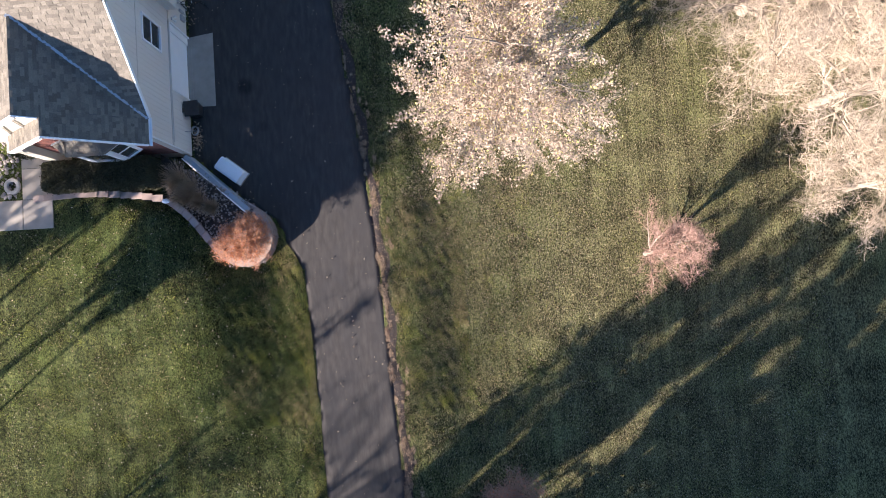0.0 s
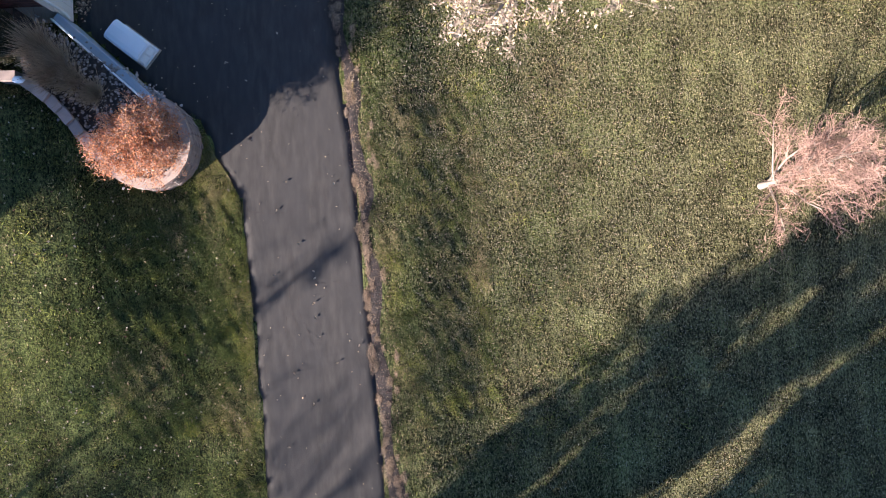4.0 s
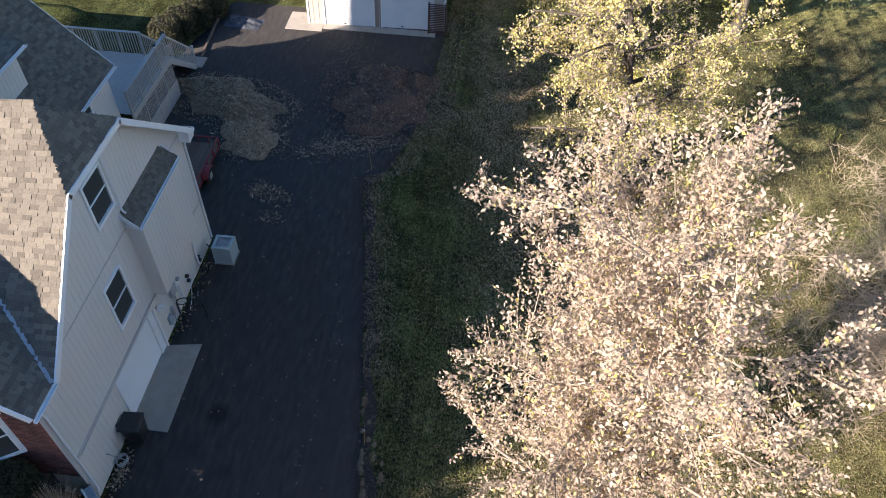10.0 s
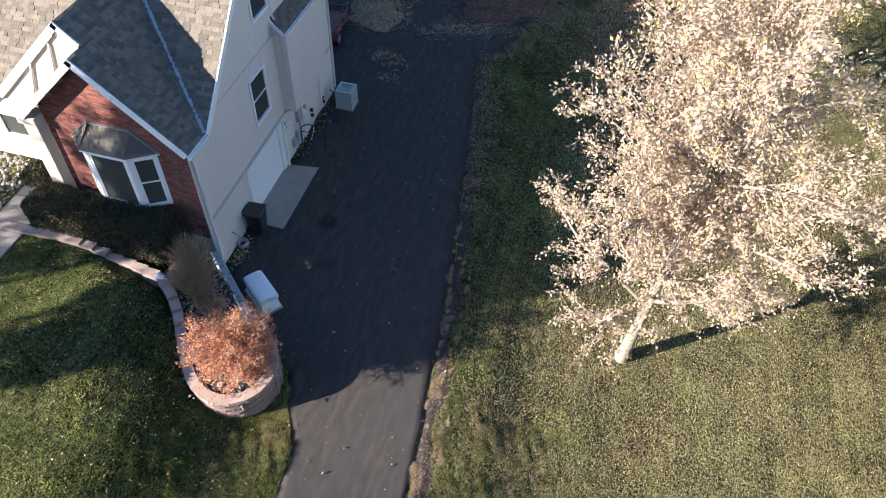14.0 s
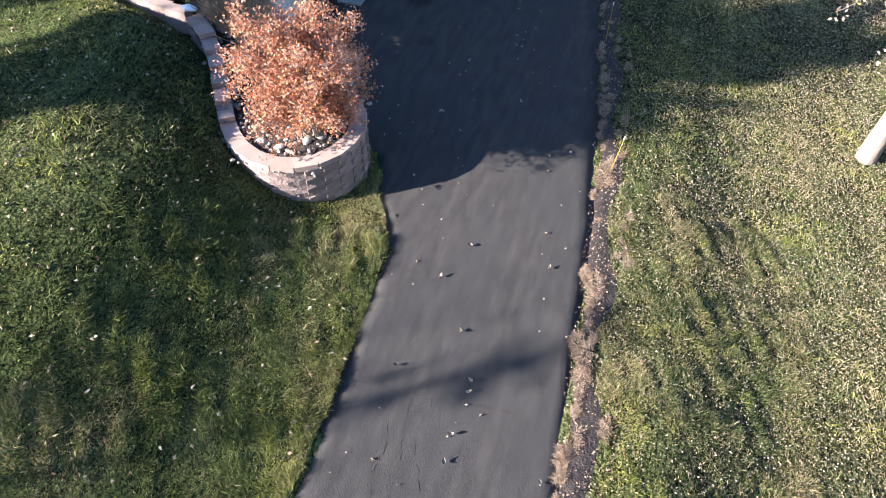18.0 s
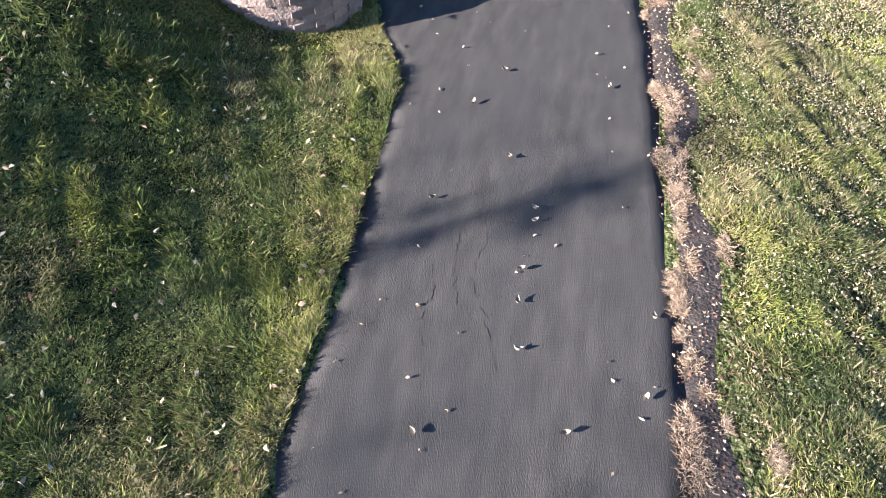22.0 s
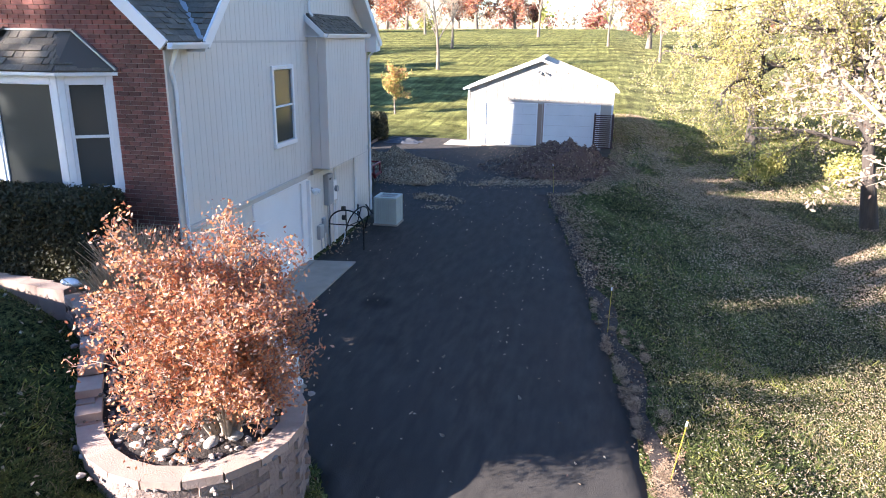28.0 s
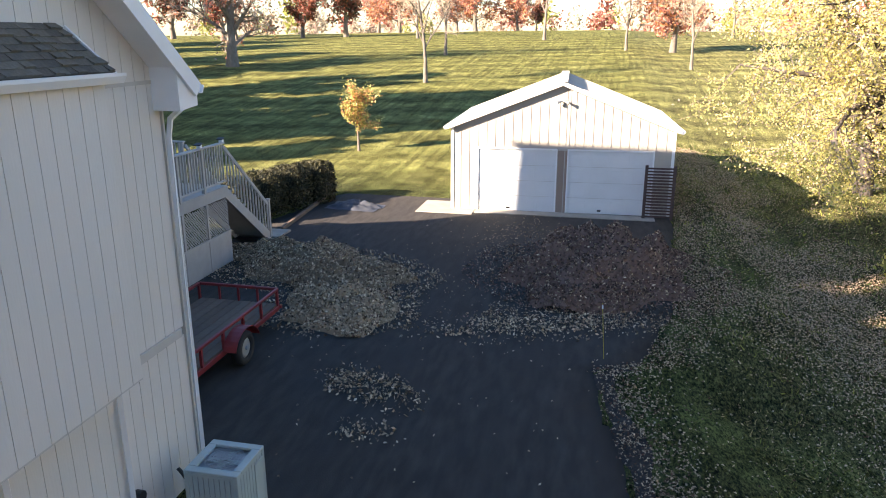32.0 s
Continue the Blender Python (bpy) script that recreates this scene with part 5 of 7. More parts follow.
def strew_rocks(name, label, places, seed, lo=0.025, hi=0.065):
    base = rock_mesh(3, M_ROCK)
    bv = np.array([v.co[:] for v in base.vertices])
    bf = [tuple(p.vertices) for p in base.polygons]
    rs = np.random.RandomState(seed)
    verts, faces = [], []
    for x, y, z in places:
        s, a = rs.uniform(lo, hi), rs.uniform(0, 6.28)
        c, sn = math.cos(a), math.sin(a)
        o = len(verts)
        for v in bv:
            verts.append((x + s * (v[0] * c - v[1] * sn), y + s * (v[0] * sn + v[1] * c), z + s * v[2] + s * 0.3))
        faces += [tuple(i + o for i in f) for f in bf]
    bpy.data.meshes.remove(base)
    return tagged(sheet(name, verts, faces, M_ROCK), label, "gravel", kind="stuff")


rs0 = np.random.RandomState(8)
pl = []
for k in range(1500):
    v = bed_verts[rs0.randint(len(bed_verts))]
    pl.append((v[0] + rs0.normal() * 0.10, v[1] + rs0.normal() * 0.10, v[2]))
pl = [p for p in pl if p[0] > -0.2]
strew_rocks("river_stones", "mixed grey river stones in the planting bed", pl, 9)


def rock(at, s, seed, label="rounded pale landscape rock", flat=0.6, rz=0, material=None):
    o = new("rock", rock_mesh(seed, material or M_ROCKO, flat, 2))
    o.matrix_basis = pose(*at, 0, 0, rz) @ Matrix.Diagonal((s[0], s[1], s[2], 1))
    return tagged(o, label, "rock", "landscape rocks")


for k, (x, y, s) in enumerate(((2.05, -4.55, 0.10), (2.45, -4.62, 0.12), (2.85, -4.3, 0.14), (3.0, -4.05, 0.18), (1.55, -4.1, 0.12), (1.9, -4.2, 0.09), (3.3, -3.7, 0.10), (1.2, -3.6, 0.10), (2.7, -4.7, 0.08))):
    rock((x, y, 1.02), (s, s * 0.8, s * 0.6), k, rz=k * 47)
rock((-0.52, -2.24, 2.02), (0.19, 0.13, 0.10), 31, "white rounded stone on the edging", material=M_TRIM)

# edging stones along the hedge
edging = thing("garden_edging", "row of flat tan stones edging the hedge bed", "edging")
for i, p in enumerate(curve_points([(-6.0, -1.80), (-4.0, -1.72), (-2.0, -1.88), (-0.7, -2.10)], 0.46)):
    share("edging_stone", CAPS[i % 3], edging, Matrix.Translation((p.x, p.y, max(ground_z(p.x, p.y), 1.72) - 0.36)) @ Matrix.Rotation(rndw.uniform(-0.06, 0.06), 4, "Z") @ Matrix.Diagonal((1.12, 0.9, 5, 1)))


# ---- bushes and hedges ----
def bush():
    t = tree("red_bush", "rounded bush with orange-red autumn leaves in the planter", "bush", (2.92, -4.05, 0.98), 2.95, 0.028, 61, singly=True, levels=3, kids=(13, 6, 3), spread=0.85, up=(0.02, 0.06, 0.03), shrink=0.40, first=0.14, stems=15, splay=0.235,
             bark=M_BARKPALE, twig=M_TWIGRED, leaf=((M_ORANGE, 20000), (M_RUSTLEAF, 6500), (M_CREAMPINK, 8500)), leaf_size=0.026, leaf_spread=0.07, leaf_levels=2)
    return t


bush()


def leafy_box(name, label, x0, x1, y0, y1, z0, z1, n, seed, size=0.045, round_=0.25):
    t = thing(name, label, "hedge", ((x0 + x1) / 2, (y0 + y1) / 2, z0))
    hx, hy, hz = (x1 - x0) / 2, (y1 - y0) / 2, z1 - z0
    # dark filler stands for the shaded inside, behind the leaf skin
    bm = bmesh.new()
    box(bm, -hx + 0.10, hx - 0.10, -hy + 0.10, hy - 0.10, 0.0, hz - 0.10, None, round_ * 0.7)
    part("hedge_core", bm, M_HEDGE_SHADE, t)
    rs = np.random.RandomState(seed)
    # points on a rounded box with a lumpy skin
    areas = np.array([hy * hz, hy * hz, hx * hz, hx * hz, 2 * hx * hy])
    k = rs.choice(5, n, p=areas / areas.sum())
    u, v = rs.uniform(-1, 1, n), rs.uniform(0, 1, n)
    p = np.zeros((n, 3))
    p[:, 0] = np.where(k == 0, -hx, np.where(k == 1, hx, u * hx))
    p[:, 1] = np.where(k == 2, -hy, np.where(k == 3, hy, np.where(k < 2, u * hy, (2 * v - 1) * hy)))
    p[:, 2] = np.where(k == 4, hz, v * hz)
    over = np.maximum(0, np.maximum(np.abs(p[:, 0]) - (hx - round_), 0)) ** 2 + np.maximum(np.abs(p[:, 1]) - (hy - round_), 0) ** 2 + np.maximum(p[:, 2] - (hz - round_), 0) ** 2
    shrink = np.where(over > round_ ** 2, round_ / np.sqrt(np.maximum(over, 1e-9)), 1.0)
    for a, h in ((0, hx), (1, hy)):
        c = np.clip(p[:, a], -h + round_, h - round_)
        p[:, a] = c + (p[:, a] - c) * shrink
    c = np.minimum(p[:, 2], hz - round_)
    p[:, 2] = c + (p[:, 2] - c) * shrink
    lump = np.array([noise.noise((q[0] * 2.2, q[1] * 2.2, q[2] * 2.2 + seed)) for q in p])
    p += rs.normal(size=(n, 3)) * 0.035 + lump[:, None] * 0.07 * np.sign(p) * (1, 1, 0.8)
    p[:, 2] = np.maximum(p[:, 2], 0.02)
    tagged(quads("foliage", flakes(rs, p, size), M_HEDGE, t), kind="stuff")
    return t


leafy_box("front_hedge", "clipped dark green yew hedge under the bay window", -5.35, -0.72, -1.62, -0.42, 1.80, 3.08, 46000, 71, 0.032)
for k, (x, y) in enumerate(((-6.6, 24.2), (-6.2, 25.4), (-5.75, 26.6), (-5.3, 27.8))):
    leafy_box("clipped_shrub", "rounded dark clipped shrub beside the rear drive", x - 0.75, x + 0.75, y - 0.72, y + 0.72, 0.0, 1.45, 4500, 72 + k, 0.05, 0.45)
leafy_box("low_shrub", "low yellow-green shrub by the front walk", -6.9, -5.9, 0.0, 0.9, 1.9, 2.5, 2500, 78, 0.045, 0.3)


def tall_grass(at, h, r, n, seed, label):
    rs = np.random.RandomState(seed)
    t = thing("ornamental_grass", label, "grass", at, group="dry grasses")
    b = rs.normal(size=(n, 2)) * r * 0.35
    d = np.concatenate([b / max(r, 0.1) * 0.35 + rs.normal(size=(n, 2)) * 0.24, np.ones((n, 1))], 1)
    d /= np.linalg.norm(d, axis=1)[:, None]
    ln = h * rs.uniform(0.45, 1.05, n)[:, None]
    base = np.concatenate([b, np.zeros((n, 1))], 1)
    e = np.cross(d, rs.normal(size=(n, 3)))
    e /= np.linalg.norm(e, axis=1)[:, None]
    tip = base + d * ln + np.concatenate([b * 0.5, np.zeros((n, 1))], 1)
    q = np.stack([base - e * 0.004, base + e * 0.004, tip + e * 0.005, tip - e * 0.005], 1)
    tagged(quads("blades", q, M_DRYGRASS, t), kind="stuff")
    return t


for k, (x, y, h, r) in enumerate(((-0.05, -1.30, 1.45, 0.55), (0.45, -1.75, 1.30, 0.55), (0.75, -2.25, 1.0, 0.45), (0.2, -2.1, 1.1, 0.4), (1.3, -2.6, 0.8, 0.4))):
    tall_grass((x, y, 1.80 - 0.25 * max(0, x)), h * 0.60, r * 0.7, 1000, 80 + k, "tall dry tan grass clump in the planter")


# ---- brick front, bay window and entry ----
def brick_top(x):
    e = GZ + (GX - x) * (BGZ - GZ) / (GX - BGX)
    w = BGZ - (BGX - x) * (BGZ - 5.72) / (BGX + 4.95)
    return min(e, w) - 0.13


BAYX0, BAYX1, BAYZ0, BAYZ1 = -3.62, -1.0, 2.98, 4.98
bw = new("brick_wall")
bw.parent = house
tagged(bw, "red brick gable wall with pale mortar")
part("mortar", prismm([(-4.48, 1.6), (-0.004, 1.6), (-0.004, brick_top(0)), (BGX, brick_top(BGX)), (-4.48, brick_top(-4.48))], "y", -0.088, -0.002), M_MORTAR, bw)
BRICKS = []
for s in range(3):
    bm = bmesh.new()
    box(bm, 0, 0.205, -0.102 + 0.002 * s, -0.08, 0, 0.066, None, 0.004)
    me = bpy.data.meshes.new("brick")
    bm.to_mesh(me)
    bm.free()
    me.materials.append(M_BRICK)
    BRICKS.append(me)
M_BRICK_I = mat("red_brick_joined", (0.22, 0.075, 0.055), 0.85, second=(0.13, 0.05, 0.045), scale=14, rand=0.4, island=True, bump=0.5, bump_scale=60, bump_dist=0.01)
jv, jf = [], []
rb = random.Random(17)
k, z = 0, 1.62
while z < 8.0:
    x = -4.48 - (0.108 if k % 2 else 0.0)
    while x < -0.02:
        a, b = max(x, -4.47), min(x + 0.205, -0.006)
        if b - a > 0.04 and z + 0.066 < min(brick_top(a), brick_top(b)) and not (a > BAYX0 - 0.02 and b < BAYX1 + 0.02 and BAYZ0 - 0.05 < z < BAYZ1 + 0.02):
            if a > -1.02 and z < 5.6 and b - a > 0.2:
                share("brick", rb.choice(BRICKS), bw, Matrix.Translation((a, 0, z)))
            else:
                y, o = -0.100 - rb.uniform(0, 0.004), len(jv)
                jv += [(a, y, z), (b, y, z), (b, y, z + 0.066), (a, y, z + 0.066), (a, -0.08, z), (b, -0.08, z), (b, -0.08, z + 0.066), (a, -0.08, z + 0.066)]
                jf += [(o, o + 1, o + 2, o + 3), (o + 1, o + 5, o + 6, o + 2), (o + 4, o, o + 3, o + 7), (o + 3, o + 2, o + 6, o + 7), (o + 4, o + 5, o + 1, o)]
        x += 0.216
    z += 0.0765
    k += 1
tagged(sheet("bricks", jv, jf, M_BRICK_I, bw), "weathered red-brown bricks", kind="stuff")
part("corner_board", boxm(-0.004, 0.03, -0.104, 0.07, 1.15, 5.35), M_TRIMGREY, house)

bay = new("bay_window")
bay.parent = house
tagged(bay, "white three-sided bay window with a shingled hood")
BP = [(-3.62, -0.08), (-3.10, -0.52), (-1.72, -0.52), (-1.0, -0.08)]
# near-black filler stands for the unlit room behind the panes
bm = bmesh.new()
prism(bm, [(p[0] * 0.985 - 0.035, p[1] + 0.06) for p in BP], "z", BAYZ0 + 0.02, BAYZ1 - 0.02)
part("bay_body", bm, M_UNLIT, bay)


def facet(p, q, panes, parent):
    p, q = Vector((*p, 0)), Vector((*q, 0))
    L = (q - p).length
    w = new("window_unit")
    w.parent = parent
    w.matrix_basis = Matrix.Translation((p.x, p.y, BAYZ0)) @ Matrix.Rotation(math.atan2(q.y - p.y, q.x - p.x), 4, "Z")
    H_ = BAYZ1 - BAYZ0
    part("window_frame", boxm(0.0, 0.11, -0.03, 0.05, 0, H_, 0.008), M_TRIM, w)
    part("window_frame", boxm(L - 0.11, L, -0.03, 0.05, 0, H_, 0.008), M_TRIM, w)
    part("window_frame", boxm(0.11, L - 0.11, -0.03, 0.05, H_ - 0.20, H_, 0.008), M_TRIM, w)
    part("window_sill", boxm(0.11, L - 0.11, -0.05, 0.05, 0, 0.08, 0.008), M_TRIM, w)
    z0, z1 = 0.08, H_ - 0.20
    part("sash", boxm(0.11, 0.16, -0.012, 0.045, z0, z1), M_TRIM, w)
    part("sash", boxm(L - 0.16, L - 0.11, -0.012, 0.045, z0, z1), M_TRIM, w)
    if panes == 2:
        part("meeting_rail", boxm(0.16, L - 0.16, -0.012, 0.045, (z0 + z1) / 2 - 0.025, (z0 + z1) / 2 + 0.025, 0.005), M_TRIM, w)
        part("pane", boxm(0.16, L - 0.16, 0.012, 0.022, z0, (z0 + z1) / 2 - 0.025), M_GLASS, w)
        part("pane", boxm(0.16, L - 0.16, 0.012, 0.022, (z0 + z1) / 2 + 0.025, z1), M_GLASS, w)
    else:
        part("pane", boxm(0.16, L - 0.16, 0.012, 0.022, z0, z1), M_GLASS, w)
    return w


facet(BP[0], BP[1], 2, bay)
facet(BP[1], BP[2], 1, bay)
facet(BP[2], BP[3], 2, bay)
part("bay_base", prismm([(p[0], p[1] - 0.02) for p in BP], "z", BAYZ0 - 0.05, BAYZ0), M_TRIM, bay)
# hood over the bay
RP = [(-3.72, -0.10), (-3.16, -0.64), (-1.66, -0.64), (-0.88, -0.10)]
hz0, hz1 = BAYZ1 + 0.02, BAYZ1 + 0.66
top = [(-3.05, -0.10), (-2.85, -0.14), (-1.95, -0.14), (-1.65, -0.10)]
for i, sd in ((0, 91), (1, 92), (2, 93)):
    slope("hood_slope", bay, (*RP[i], hz0), (*RP[i + 1], hz0), (*top[i + 1], hz1), (*top[i], hz1), seed=sd, pieces=True, thick=0.05)
part("hood_soffit", prismm(RP, "z", hz0 - 0.07, hz0 - 0.015), M_TRIM, bay)
part("hood_flashing", beam((-0.86, -0.12, hz0 + 0.03), (-1.62, -0.12, hz1 + 0.03), 0.10, 0.03), M_METAL, bay)
part("hood_flashing", beam((-1.62, -0.12, hz1 + 0.03), (-3.05, -0.12, hz1 + 0.03), 0.10, 0.03), M_METAL, bay)
part("hood_flashing", beam((-3.05, -0.12, hz1 + 0.03), (-3.74, -0.12, hz0 + 0.03), 0.10, 0.03), M_METAL, bay)

# entry: tall white gable face, post and beam
entry = new("entry_porch")
entry.parent = house
part("gable_face", prismm([(-6.30, 5.36), (-2.5, 5.36), (-2.5, 8.0), (FRX, 8.52)], "y", 0.22, 0.32), M_CREAMPAINT, entry, "cream panelled gable face")
for p, q in (((-6.0, 0.20, 5.62), (-3.2, 0.20, 8.25)), ((-4.9, 0.20, 5.5), (-4.35, 0.20, 7.15)), ((-3.9, 0.20, 5.9), (-3.45, 0.20, 7.95))):
    part("batten", beam(p, q, 0.04, 0.05, up=Vector((0, 1, 0))), M_TRIMGREY, entry)
part("beam", boxm(-9.5, -4.52, 0.10, 0.36, 5.0, 5.36, 0.01), M_CREAMPAINT, entry)
part("post", boxm(-5.05, -4.60, -0.36, 0.02, 1.9, 5.35, 0.012), M_CREAMPAINT, entry, "cream square porch post")
part("post_cap", boxm(-5.12, -4.50, -0.45, 0.08, 5.36, 5.62, 0.012), M_CREAMPAINT, entry)
window(house, 0, -7.9, -6.3, 2.95, 4.75, "s", 1, at=1.28)
for a, b in strips(-14.0, -4.5, 0.203, [-7.9, -6.3]):
    for lo, hi in (spans(1.7, 5.3, [(2.95, 4.75)]) if a >= -7.91 and b <= -6.29 else [(1.7, 5.3)]):
        part("siding_board", boxm(a + 0.006, b - 0.006, 1.278, 1.30, lo, hi), M_SIDING, entry)
walkway = thing("front_walk", "pale concrete front walk in cast slabs", "path", kind="structure")
for x0, x1, y0, y1 in ((-6.75, -5.45, -0.45, 1.25), (-6.75, -5.45, -1.80, -0.47), (-6.75, -5.45, -3.10, -1.82), (-8.3, -6.77, -3.10, -1.82), (-9.9, -8.32, -3.10, -1.82), (-11.5, -9.92, -3.10, -1.82)):
    part("slab", boxm(x0, x1, y0, y1, 1.80, 2.045, 0.012), M_CONCRETE, walkway)
rs_e = np.random.RandomState(44)
strew_rocks("bed_stones", "pale cobbles in the bed beside the front walk", [(x, y, 1.96) for x, y in zip(rs_e.uniform(-9.2, -6.9, 420), rs_e.uniform(-1.7, 1.2, 420))], 45, 0.04, 0.13)
bm = bmesh.new()
for k in range(14):
    a0 = 6.283 * k / 14
    box(bm, -0.09, 0.09, -0.07, 0.07, 0, 0.16, Matrix.Translation((0.27 * math.cos(a0), 0.27 * math.sin(a0), 0)) @ Matrix.Rotation(a0 + 1.57, 4, "Z"), 0.02)
o = obj("stone_ring", bm, M_ROCKO)
o.matrix_basis = pose(-7.15, -1.2, 2.0)
tagged(o, "round pale stone planter ring", "planter")

# ---- rear wing and deck ----
wing = thing("rear_wing", "grey rear wing with a steep dark shingled roof", "house")
part("wall", prismm([(-17.5, 0.0), (-5.06, 0.0), (-5.06, 4.40), (-11.35, 9.4), (-17.5, 4.40)], "y", 10.36, 15.4), M_HOUSECORE, wing)
# unseen block added only to throw shade on the barn front
part("upper_wall", prismm([(13.4, 4.4), (16.4, 4.4), (16.1, 10.62), (13.7, 10.62)], "x", -13.3, -7.9), M_HOUSECORE, wing)
part("upper_roof", boxm(-13.4, -7.8, 13.6, 16.2, 10.62, 10.72), M_ROOFBASE, wing)
for a, b in strips(10.40, 15.4, 0.203, [12.6, 13.7]):
    for lo, hi in (spans(0.2, 4.4, [(2.9, 4.2)]) if a >= 12.59 and b <= 13.71 else [(0.2, 4.4)]):
        part("siding_board", boxm(-5.058, -5.036, a + 0.006, b - 0.006, lo, hi), M_SIDING, wing)
window(wing, 0, 12.6, 13.7, 2.9, 4.2, "e", 1, at=-5.036)
slope("roof_slope", wing, (-4.75, 10.9, 4.38), (-4.75, 15.7, 4.38), (-10.0, 15.7, 9.96), (-10.0, 6.6, 9.96), seed=95)
slope("roof_slope", wing, (-18.0, 15.7, 4.38), (-18.0, 10.9, 4.38), (-10.0, 6.6, 9.96), (-10.0, 15.7, 9.96), seed=96)
part("bargeboard", beam((-4.73, 15.72, 4.36), (-10.0, 15.72, 9.96), 0.05, 0.2), M_TRIM, wing)
gutter((-4.74, 10.85, 4.36), (-4.74, 15.7, 4.36), (1, 0, 0), wing)
part("dormer_wall", boxm(-9.6, -6.03, 10.4, 12.2, 4.5, 7.25), M_HOUSECORE, wing)
for a, b in strips(10.42, 12.2, 0.203, []):
    part("siding_board", boxm(-6.03, -6.008, a + 0.006, b - 0.006, 5.2, 7.2), M_SIDING, wing)
slope("roof_slope", wing, (-5.7, 10.2, 7.25), (-5.7, 12.45, 7.25), (-8.6, 12.45, 8.5), (-8.6, 10.2, 8.5), seed=97)
gutter((-5.68, 10.3, 7.23), (-5.68, 12.45, 7.23), (1, 0, 0), wing)

DKZ, DKX, DKY0, DKY1 = 2.15, -4.48, 15.45, 20.0
deck = thing("wooden_deck", "grey painted wooden deck with railings and lattice skirt", "deck")
for k in range(38):
    xa = -10.0 + k * 0.145
    if xa + 0.14 < DKX:
        part("deck_board", boxm(xa, xa + 0.139, DKY0, DKY1, DKZ - 0.03, DKZ), M_DECK, deck)
part("rim_board", boxm(DKX - 0.04, DKX, DKY0, DKY1, DKZ - 0.30, DKZ - 0.032), M_DECK, deck)
part("rim_board", boxm(-10.0, DKX - 0.042, DKY1 - 0.04, DKY1, DKZ - 0.30, DKZ - 0.032), M_DECK, deck)
part("skirt", boxm(DKX - 0.08, DKX - 0.02, DKY0, DKY1, 0.02, 0.88), M_DECK, deck, "solid grey skirt panel")
for y in np.arange(DKY0 + 0.05, DKY1 + 0.01, 1.13):
    part("post", boxm(DKX - 0.10, DKX - 0.005, y - 0.045, y + 0.045, 0.02, DKZ + 1.12, 0.006), M_DECK, deck)
for x in np.arange(-9.9, DKX - 1.1, 1.05):
    part("post", boxm(x - 0.045, x + 0.045, DKY1 - 0.10, DKY1 - 0.005, DKZ - 0.3, DKZ + 1.12, 0.006), M_DECK, deck)
part("handrail", boxm(DKX - 0.12, DKX + 0.02, DKY0, DKY1, DKZ + 1.12, DKZ + 1.16, 0.006), M_DECK, deck)
part("handrail", boxm(-10.0, DKX - 1.15, DKY1 - 0.12, DKY1 + 0.02, DKZ + 1.12, DKZ + 1.16, 0.006), M_DECK, deck)
part("bottom_rail", boxm(DKX - 0.075, DKX - 0.03, DKY0, DKY1, DKZ + 0.10, DKZ + 0.15), M_DECK, deck)
for y in np.arange(DKY0 + 0.10, DKY1 - 0.04, 0.125):
    part("baluster", boxm(DKX - 0.070, DKX - 0.035, y - 0.017, y + 0.017, DKZ + 0.15, DKZ + 1.12), M_DECK, deck)
for x in np.arange(-9.8, DKX - 1.15, 0.125):
    part("baluster", boxm(x - 0.017, x + 0.017, DKY1 - 0.070, DKY1 - 0.035, DKZ + 0.08, DKZ + 1.12), M_DECK, deck)
# lattice
bm = bmesh.new()
for k in range(90):
    c = -1.2 + k * 0.085
    for s in (1, -1):
        y0_, y1_ = DKY0 + 0.1, DKY1 - 0.05
        pts = []
        for yy in np.linspace(y0_, y1_, 60):
            zz = 0.9 + (yy - y0_ - c) * s if s > 0 else 0.9 + (y1_ - yy - c)
            if 0.90 <= zz <= 1.84:
                pts.append((yy, zz))
        if len(pts) > 1:
            (ya, za), (yb, zb) = pts[0], pts[-1]
            d = Vector((0, yb - ya, zb - za)).normalized()
            nn = Vector((0, -d.z, d.y)) * 0.013
            vs = [bm.verts.new((DKX - 0.035 + 0.006 * s, *v)) for v in ((ya - nn.y, za - nn.z), (ya + nn.y, za + nn.z), (yb + nn.y, zb + nn.z), (yb - nn.y, zb - nn.z))]
            bm.faces.new(vs)
part("lattice", bm, M_DECK, deck, "diagonal grey lattice")
part("lattice_frame", boxm(DKX - 0.05, DKX, DKY0, DKY1, 0.86, 0.92), M_DECK, deck)
